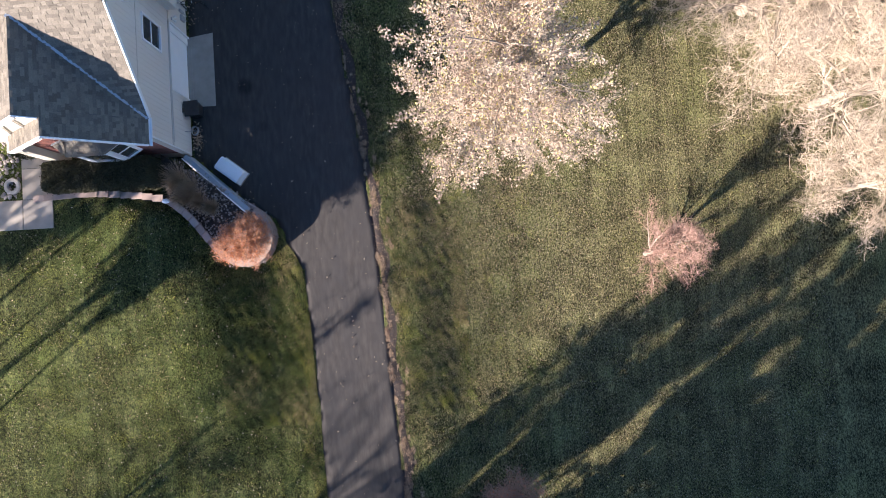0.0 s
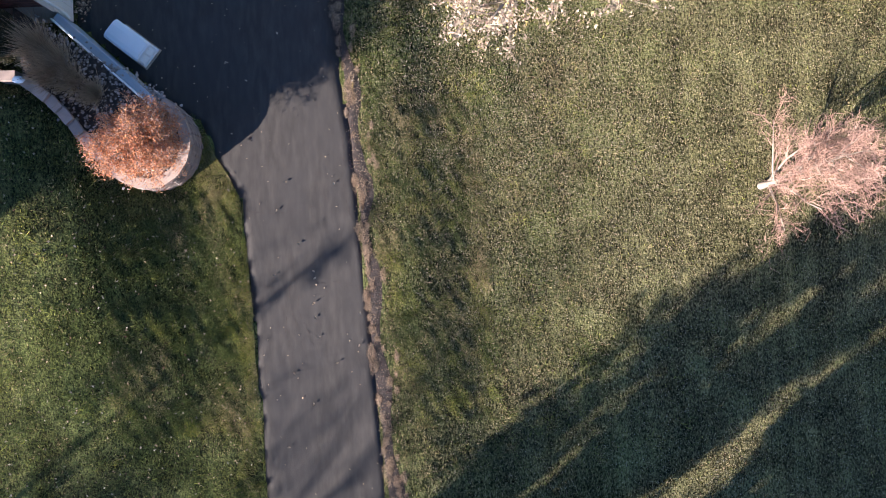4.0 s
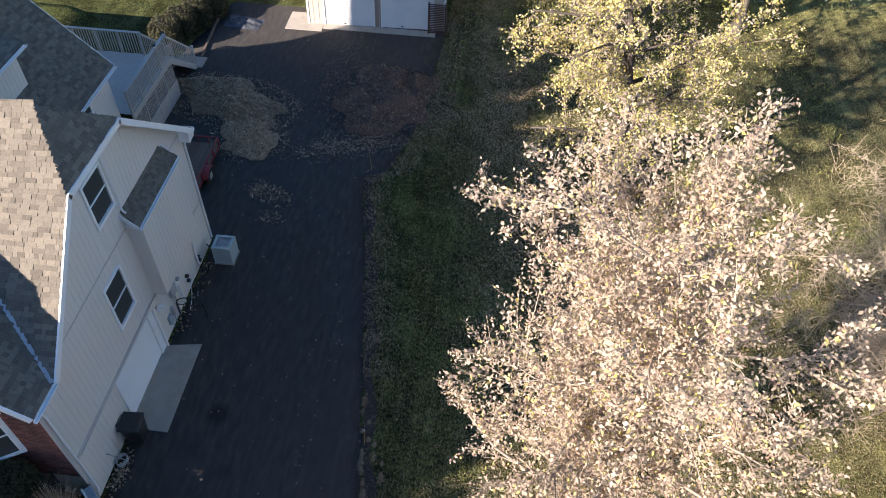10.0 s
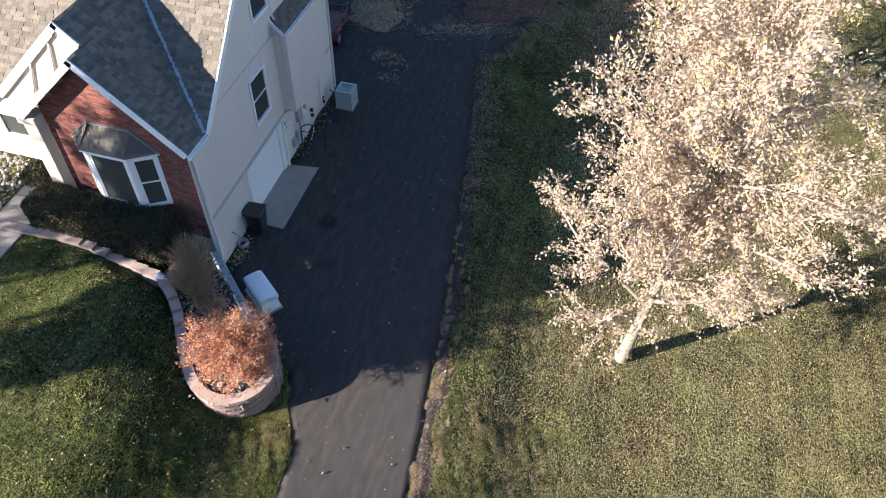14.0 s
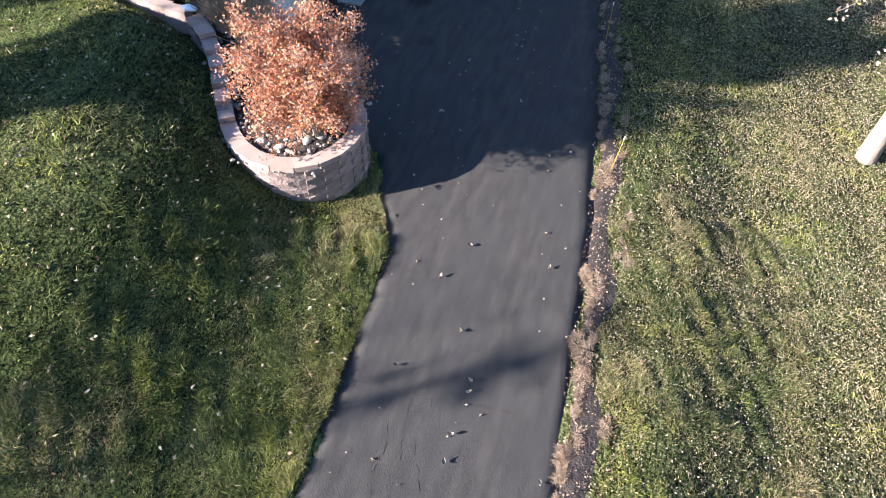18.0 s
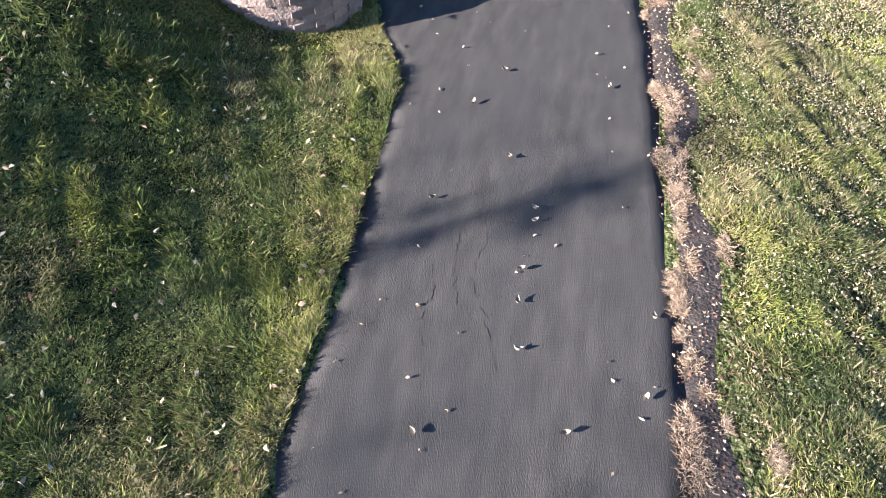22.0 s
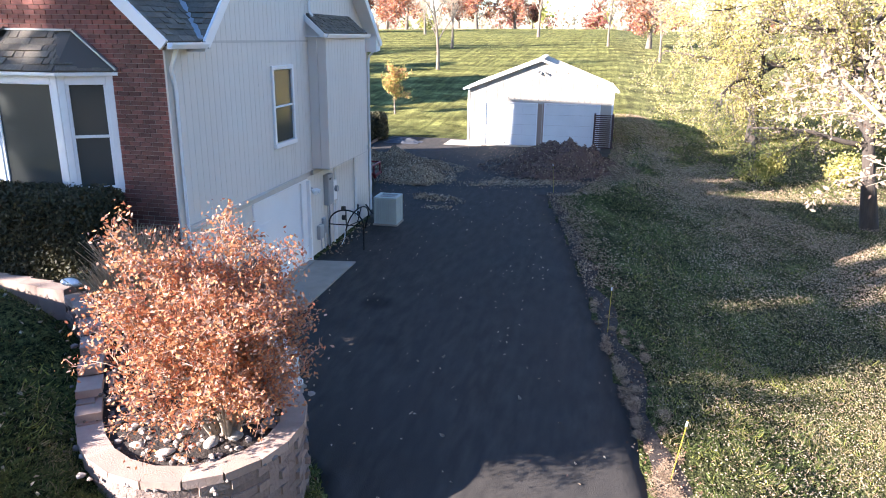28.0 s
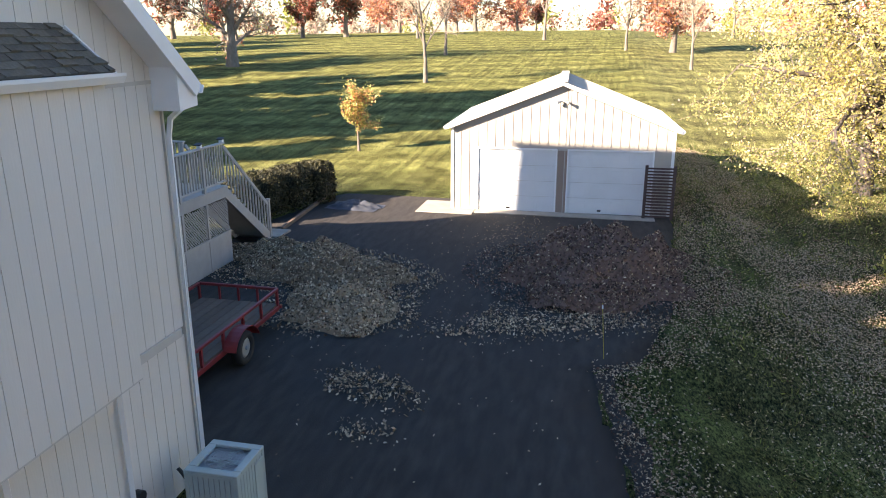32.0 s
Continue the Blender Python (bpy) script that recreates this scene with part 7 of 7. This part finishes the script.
def turf(name, rs, n, x0, x1, y0, y1, side, length, width, dry_at, parent=None, skip=None, bright=0.0):
    x, y = scatter(rs, n, x0, x1, y0, y1, side)
    if skip is not None:
        keep = ~skip(x, y)
        x, y = x[keep], y[keep]
    m = len(x)
    dry = fbm(x, y, 1.1, 5) * 0.5 + fbm(x, y, 4.0, 6) * 0.5 + dry_at(x, y)
    roll = rs.uniform(0, 1, m)
    cut = np.clip(dry - 0.36, 0.05, 0.9)
    bright_share = np.clip(1.5 * fbm(x, y, 3.2, 16) - 0.62 + bright, 0.04, 0.85)
    idx = np.where(roll < cut, 1, np.where(roll < cut + (1 - cut) * bright_share, 2, 0)).astype(np.int32)
    z = gz(x, y)
    la = 9.0 * fbm(x, y, 2.4, 31)
    d = np.stack([rs.normal(size=m) * 0.65 + 0.55 * np.cos(la), rs.normal(size=m) * 0.65 + 0.55 * np.sin(la), np.full(m, 0.75)], 1)
    d /= np.linalg.norm(d, axis=1)[:, None]
    e = np.cross(d, rs.normal(size=(m, 3)))
    e /= np.linalg.norm(e, axis=1)[:, None]
    clump = np.clip(0.2 + 1.6 * fbm(x, y, 8.0, 21) * (0.4 + 1.1 * fbm(x, y, 2.6, 22)), 0.5, 1.9)
    ln = (length * rs.uniform(0.5, 1.25, m) * clump)[:, None]
    b = np.stack([x, y, z - 0.01], 1)
    w = width * rs.uniform(0.7, 1.3, m)[:, None]
    q = np.stack([b - e * w, b + e * w, b + d * ln + e * w * 0.35, b + d * ln - e * w * 0.35], 1)
    return tagged(quads(name, q, None, parent, [M_BLADE_A, M_BLADE_B, M_BLADE_C], idx), "short autumn lawn grass, green with straw blades", "grass", kind="stuff")


rs = np.random.RandomState(101)
left_dry = lambda x, y: 0.22 * np.exp(-((west_of(y) - x) / 1.3) ** 2) - 0.04
right_dry = lambda x, y: 0.20 + 0.16 * np.clip((x - 9) / 8, 0, 1)
verge = lambda x, y: (x < east_of(y) + 0.50 + 0.18 * np.sin(y * 2.1) + 0.12 * np.sin(y * 5.3)) & (y < 16)
# fewer bright blades here, standing in for broken shade on the west lawn
turf("lawn_grass", rs, 280000, 1.2, 5.4, -12.5, -3.6, -1, 0.066, 0.0034, left_dry, bright=-0.24)
turf("lawn_grass", rs, 120000, -7, 5.4, -15, -2.0, -1, 0.070, 0.0060, left_dry, bright=-0.24)
# more bright blades beside the asphalt imitate its sunlit strip
turf("lawn_grass", rs, 120000, 3.4, 5.5, -16, -3.5, -1, 0.095, 0.0035, lambda x, y: 0.16 + 0 * x, skip=lambda x, y: west_of(y) - x > 0.30 + 0.55 * fbm(x, y, 1.6, 77), bright=0.55)
turf("lawn_grass", rs, 190000, 8.4, 12.2, -12.5, -2.5, 1, 0.066, 0.0034, right_dry, skip=verge)
turf("lawn_grass", rs, 110000, 8.2, 15.5, -14, 3, 1, 0.070, 0.0060, right_dry, skip=verge)
turf("lawn_grass", rs, 110000, 8.0, 29, -21, 22, 1, 0.085, 0.010, right_dry, skip=verge)
turf("lawn_grass", rs, 40000, -16, 5.4, -21, -2.0, -1, 0.10, 0.012, left_dry)
turf("lawn_grass", rs, 40000, -16, 29, 22, 43, 1, 0.14, 0.02, left_dry)


def litter(name, label, x, y, z, rs, mats, weights, size=0.045, lift=0.02, tilt=0.45, jitter=0.4):
    n = len(x)
    c = np.stack([x, y, z + lift + np.abs(rs.normal(size=n)) * lift], 1)
    c, z = np.concatenate([c, c + rs.normal(size=(n, 3)) * (size * 0.35, size * 0.35, 0.002)]), np.concatenate([z, z])
    n *= 2
    q = flakes(rs, c, size * 0.85, 0.5, tilt=tilt, jitter=jitter)
    # curl: raise two corners
    q[:, 1, 2] += rs.uniform(0, 0.5, n) * size
    q[:, 3, 2] += rs.uniform(0, 0.5, n) * size
    q[:, :, 2] = np.maximum(q[:, :, 2], z[:, None] + 0.003)
    idx = np.tile(rs.choice(len(mats), n // 2, p=weights), 2)
    return tagged(quads(name, q, None, None, mats, idx), label, "leaves", kind="stuff")


# pale leaves on the east lawn, thick under the tree
x, y = scatter(rs, 240000, 8.3, 29, -21, 14, 1)
near = 0.05 + 0.16 * np.clip((x - 9.8) / 2.5, 0, 1) + 0.9 * np.exp(-(((x - 13.2) / 5.0) ** 2 + ((y + 1.0) / 6.5) ** 2)) + 0.15 * fbm(x, y, 1.5, 8)
k = rs.uniform(0, 1, len(x)) < near
litter("fallen_leaves", "pale dry leaves strewn over the east lawn", x[k], y[k], gz(x[k], y[k]), rs, [M_LEAF_PALE, M_LEAF_BROWN, M_LEAF_RUST], (0.70, 0.25, 0.05), 0.0175)
x, y = scatter(rs, 2600, -14, 5.4, -20, -2, -1)
litter("fallen_leaves", "few pale leaves on the front lawn", x, y, gz(x, y), rs, [M_LEAF_PALE, M_LEAF_BROWN, M_LEAF_RUST], (0.45, 0.40, 0.15), 0.040)
# brown leaf carpet between the drive and the trees
x, y = scatter(rs, 420000, 5.0, 24, 5, 41, 1)
mid = np.interp(y, [6, 11, 17, 25, 36, 41], [15.2, 13.8, 12.7, 11.6, 10.3, 9.2])
wide = np.interp(y, [6, 11, 17, 25, 36, 41], [3.6, 3.0, 2.5, 2.0, 1.3, 0.9])
band = np.exp(-np.abs((x - mid) / wide) ** 3.0) * np.clip((y - 6) / 4, 0, 1) + 0.8 * np.exp(-((x - 8.9) / 1.1) ** 2 - ((y - 20.3) / 2.4) ** 2) + 0.45 * np.exp(-((x - 17.5) / 2.2) ** 2 - ((y - 20.0) / 7.0) ** 2)
strip = np.exp(-((x - east_of(y) - 0.4) / 0.6) ** 2)
k = rs.uniform(0, 1, len(x)) < np.clip(0.95 * band * np.clip(1.5 * fbm(x, y, 1.1, 9) * (0.5 + fbm(x, y, 4.0, 19)) - 0.08, 0, 1.0) + 0.85 * strip * (0.4 + 0.7 * fbm(x, y, 3.0, 29)) + 0.025, 0, 1)
brim = k & (strip > 0.35)
k &= ~brim
litter("leaf_carpet", "brown and tan leaves carpeting the grass", x[k], y[k], gz(x[k], y[k]), rs, [M_LEAF_PALE, M_LEAF_CARPET, M_LEAF_RUST], (0.20, 0.70, 0.10), 0.026, lift=0.045)
litter("leaf_carpet", "dark brown leaves banked along the asphalt edge", x[brim], y[brim], gz(x[brim], y[brim]), rs, [M_LEAF_CARPET, M_LEAF_BROWN, M_LEAF_RUST], (0.42, 0.36, 0.22), 0.025, lift=0.035)

# bare soil verge with tufts of dry grass along the east edge of the asphalt
verts, faces = [], []
ys = np.arange(-24, 15.6, 0.3)
for i, y in enumerate(ys):
    e = along(EAST, y) - 0.03
    w_ = 0.50 + 0.14 * math.sin(y * 2.1) + 0.1 * noise.noise((y, 0, 4))
    for k in range(5):
        xx = e + w_ * k / 4
        verts.append((xx, y, max(ground_z(xx, y), 0.0) + (0.012 if k in (1, 2, 3) else -0.03) + 0.02 * noise.noise((xx * 4, y * 4, 0))))
for j in range(len(ys) - 1):
    for k in range(4):
        a = j * 5 + k
        faces.append((a, a + 1, a + 6, a + 5))
tagged(smooth(sheet("verge", verts, faces, M_SOIL)), "bare brown soil verge beside the asphalt", "soil", kind="structure")
# each tuft is a low dome of fine blades that fan outward
tb, td = [], []
y = -22.0
while y < 4:
    y += rs.uniform(0.05, 0.40)
    off, r = (rs.uniform(0.0, 0.34) ** 1.2, rs.uniform(0.05, 0.20)) if rs.uniform() < 0.66 + 0.3 * math.sin(y * 1.9) else (rs.uniform(0.30, 0.75), rs.uniform(0.04, 0.13))
    k = int(5200 * r)
    lx, ly = rs.normal() * 0.4 - 0.2, rs.normal() * 0.4
    a, u = rs.uniform(0, 6.2832, k), np.sqrt(rs.uniform(0, 1, k))
    sq = rs.uniform(0.8, 2.4)
    xx, yy = u * np.cos(a) * r * 0.7, u * np.sin(a) * r * sq * (1 + 0.3 * np.sin(3 * a + y))
    px, py = east_of(np.full(k, y)) + off + xx - 0.02, y + yy
    tb.append(np.stack([px, py, np.maximum(gz(px, py), 0.0) + 0.09 * (1 - u ** 2) * r / 0.2 * rs.uniform(0.3, 1.2, k)], 1))
    td.append(np.stack([np.cos(a) * u * 0.6 + rs.normal(size=k) * 0.75 + lx, np.sin(a) * u * 0.6 + rs.normal(size=k) * 0.75 + ly, np.full(k, 0.45)], 1))
b, d = np.concatenate(tb), np.concatenate(td)
m = len(b)
d /= np.linalg.norm(d, axis=1)[:, None]
e = np.cross(d, rs.normal(size=(m, 3)))
e /= np.linalg.norm(e, axis=1)[:, None]
ln = 0.062 * rs.uniform(0.3, 1.4, m)[:, None]
q = np.stack([b - e * 0.0024, b + e * 0.0024, b + d * ln + e * 0.001, b + d * ln - e * 0.001], 1)
tagged(quads("verge_tufts", q, M_TUFT), "tufts of dry pinkish straw grass on the verge", "grass", kind="stuff")
y = rs.uniform(-22, 15, 3600)
x = east_of(y) + rs.uniform(-0.1, 0.7, 3600)
litter("fallen_leaves", "pale leaves and crumbs on the soil verge", x, y, np.maximum(gz(x, y), 0.02), rs, [M_LEAF_BROWN, M_LEAF_RUST], (0.55, 0.45), 0.021)


# ---- leaf piles on the asphalt ----
def pile(name, label, cx, cy, rx, ry, h, rot, seed, n, mats, weights, lumps=1.2):
    r2 = np.random.RandomState(seed)
    bm = bmesh.new()
    bmesh.ops.create_grid(bm, x_segments=64, y_segments=64, size=1)
    ca_, sa_ = math.cos(radians(rot)), math.sin(radians(rot))

    def shape(u, v):
        a = math.atan2(v, u)
        edge = 1 + 0.20 * math.sin(2 * a + seed) + 0.12 * math.sin(5 * a + seed * 2) + 0.06 * math.sin(9 * a)
        r = math.hypot(u, v) / edge
        hh = max(0.0, 1 - r ** 2) ** 0.8
        return h * hh * (0.62 + 0.55 * noise.noise((u * lumps * 2, v * lumps * 2, seed)) + 0.34 * noise.noise((u * 5, v * 5, seed)) + 0.16 * noise.noise((u * 13, v * 13, seed)))

    for v in bm.verts:
        u, w = v.co.x * 1.25, v.co.y * 1.25
        z = shape(u, w)
        v.co = Vector((cx + ca_ * u * rx - sa_ * w * ry, cy + sa_ * u * rx + ca_ * w * ry, 0.012 + max(z, 0) if z > 0.005 else -0.06))
    bmesh.ops.delete(bm, geom=[f for f in bm.faces if all(v.co.z < 0 for v in f.verts)], context="FACES")
    t = thing(name, label, "leaf pile", (0, 0, 0))
    if h > 0.05:
        smooth(part("mound", bm, mats[int(np.argmax(weights))], t))
    else:
        bm.free()
    u, w = r2.uniform(-1.3, 1.3, n), r2.uniform(-1.3, 1.3, n)
    zz = np.array([shape(a, b) for a, b in zip(u, w)])
    rr = np.hypot(u, w)
    keep = (zz > 0.004) | ((rr < 1.35) & (r2.uniform(0, 1, n) < 0.16))
    u, w, zz = u[keep], w[keep], zz[keep]
    x, y = cx + ca_ * u * rx - sa_ * w * ry, cy + sa_ * u * rx + ca_ * w * ry
    c = np.stack([x, y, zz + 0.025 + np.abs(r2.normal(size=len(x))) * 0.02], 1)
    q = flakes(r2, c, 0.032, 0.55, tilt=0.8, jitter=0.6)
    q[:, :, 2] = np.maximum(q[:, :, 2], 0.006)
    tagged(quads("leaf_layer", q, None, t, mats, r2.choice(len(mats), len(x), p=weights)), kind="stuff")
    return t


M_PILE_TAN = mat("raked_leaf_tan", (0.56, 0.43, 0.29), 0.85, rand=0.6, island=True)
M_PILE_BROWN = mat("raked_leaf_brown", (0.36, 0.25, 0.16), 0.85, rand=0.8, island=True)
M_PILE_RUST = mat("raked_leaf_rust", (0.165, 0.098, 0.073), 0.85, rand=0.75, island=True)
MIX = [M_PILE_TAN, M_PILE_BROWN, M_PILE_RUST]
pile("leaf_pile", "heap of raked tan leaves on the asphalt", -2.0, 19.8, 2.8, 1.6, 0.80, -14, 3, 34000, MIX, (0.34, 0.56, 0.10))
pile("leaf_pile", "low heap of tan leaves on the asphalt", -0.3, 17.1, 1.45, 1.25, 0.55, 10, 4, 16000, MIX, (0.40, 0.55, 0.05))
pile("leaf_pile", "large dark rust-brown leaf heap before the barn", 5.5, 20.9, 2.7, 2.35, 1.45, -6, 5, 50000, MIX[::-1], (0.84, 0.10, 0.06))
pile("leaf_pile", "thin swept patch of tan leaves on the asphalt", 1.55, 13.6, 1.0, 0.5, 0.035, -30, 6, 1500, MIX, (0.45, 0.50, 0.05))
pile("leaf_pile", "small dusty patch of crushed leaves", 1.9, 12.2, 0.42, 0.40, 0.02, 0, 7, 350, MIX, (0.5, 0.5, 0.0))
pile("leaf_pile", "thin drift of tan leaves across the asphalt", 4.2, 17.1, 2.3, 0.75, 0.014, 20, 8, 3600, MIX, (0.45, 0.50, 0.05))
pile("leaf_pile", "brown leaf drift beside the deck skirt", -3.6, 20.4, 0.9, 1.0, 0.35, 20, 9, 2600, MIX, (0.25, 0.65, 0.10))
x = np.concatenate([rs.normal(2.2, 2.6, 450), rs.normal(3.0, 0.7, 700), rs.uniform(3.0, 7.6, 800)])
y = np.concatenate([rs.normal(18.6, 2.4, 450), rs.normal(23.4, 1.9, 700), rs.normal(17.7, 0.35, 800)])
k = (x < east_of(y)) & (x > -4.2) & (y < 27.5) & (y > 11.5)
litter("scattered_leaves", "scattered leaves on the rear asphalt", x[k], y[k], np.zeros(k.sum()) + 0.008, rs, MIX, (0.35, 0.55, 0.10), 0.028, 0.006)
n = 420
x, y = rs.uniform(0.3, 8.8, n), rs.uniform(-16, 14, n)
k = (x < east_of(y) - 0.05) & (x > west_of(y) + 0.1)
litter("scattered_leaves", "few dry leaves lying on the drive", x[k], y[k], np.zeros(k.sum()) + 0.008, rs, MIX, (0.8, 0.18, 0.02), 0.026, 0.008, tilt=0.9)
x = np.concatenate([rs.normal(0.25, 0.12, 260), rs.normal(0.25, 0.12, 90)])
y = np.concatenate([rs.normal(0.75, 0.30, 260), rs.uniform(6.0, 9.5, 90)])
litter("scattered_leaves", "brown leaves gathered along the wall foot", np.abs(x) + 0.03, y, np.zeros(len(x)) + 0.01, rs, MIX, (0.3, 0.6, 0.1), 0.045, 0.02)

# curled leaves standing on the drive
M_CURLED = mat("curled_leaf", (0.34, 0.275, 0.20), 0.8, second=(0.24, 0.18, 0.13), scale=40, rand=0.3)
for k, (x, y) in enumerate(((6.19, -5.06), (5.94, -5.91), (6.55, -6.94), (6.93, -8.69), (7.64, -5.19), (5.15, -1.97), (5.76, -7.84), (8.29, -9.08), (7.04, -9.74), (8.25, -10.01), (6.30, -10.75), (7.56, -10.48), (6.85, -11.7), (6.96, -7.78), (6.98, -7.98), (6.94, -9.14), (6.03, -12.9), (4.6, 0.6), (6.1, -0.6))):
    bm = bmesh.new()
    bmesh.ops.create_grid(bm, x_segments=5, y_segments=3, size=1)
    for v in bm.verts:
        u, w = v.co.x, v.co.y * (1 - 0.75 * abs(v.co.x) ** 1.6)
        v.co = Vector((u * 0.046, w * 0.026, 0.012 + 0.055 * u * u + 0.05 * abs(w)))
    lf = smooth(obj("fallen_leaf", bm, M_CURLED))
    lf.matrix_basis = pose(x, y, 0.0, rndw.uniform(-25, 35), rndw.uniform(-20, 20), k * 67)
    lf.matrix_basis = Matrix.Translation((0, 0, 0.012)) @ lf.matrix_basis
    tagged(lf, "curled pale dry leaf lying on the asphalt", "leaf", "leaves on the drive")

# cracks in the asphalt
M_CRACK = mat("crack_fill", (0.060, 0.046, 0.038), 0.95, second=(0.012, 0.011, 0.010), scale=14)
cracks = thing("asphalt_cracks", "thin brown cracks across the sealed asphalt", "crack", kind="structure")
CRACKS = ([(5.2, -8.1), (6.1, -8.25), (6.35, -7.98), (7.05, -8.1), (7.95, -8.15), (8.4, -8.4)], [(6.15, -7.4), (6.3, -7.85), (6.2, -8.4), (6.25, -8.9), (6.4, -9.4)],
          [(6.55, -9.1), (6.7, -9.5), (6.85, -10.0)], [(7.75, -2.8), (7.95, -3.9), (7.93, -5.2), (8.1, -6.2), (8.3, -7.2), (8.38, -7.7)], [(5.0, -5.9), (6.0, -6.0), (7.2, -5.8)],
          [(6.35, -7.3), (6.38, -7.9), (6.5, -8.3), (6.45, -8.8), (6.55, -9.2)], [(6.2, -8.4), (6.45, -8.5), (6.7, -8.45)], [(6.0, -8.8), (6.1, -9.2), (6.05, -9.6), (6.2, -10.0)], [(7.9, -8.2), (8.05, -8.6), (8.35, -8.9)])
for pts in CRACKS:
    line = curve_points(pts, 0.03)
    verts, faces = [], []
    for i, p in enumerate(line):
        j = Vector((noise.noise((p.x * 14, p.y * 14, 1)) + 0.5 * noise.noise((p.x * 40, p.y * 40, 1)), noise.noise((p.x * 14, p.y * 14, 7)))) * 0.05
        d = (line[min(i + 1, len(line) - 1)] - line[max(i - 1, 0)]).normalized()
        w_ = 0.0068 * max(0.15, 0.45 + 2.0 * noise.noise((p.x * 8, p.y * 8, 3)))
        for s in (-1, 1):
            v = p + j + Vector((-d.y, d.x)) * s * w_
            verts.append((v.x, v.y, 0.006 + 0.003 * noise.noise((v.x * 0.5, v.y * 0.5, 0.0))))
    faces = [(2 * i, 2 * i + 1, 2 * i + 3, 2 * i + 2) for i in range(len(line) - 1)]
    sheet("crack", verts, faces, M_CRACK, cracks)
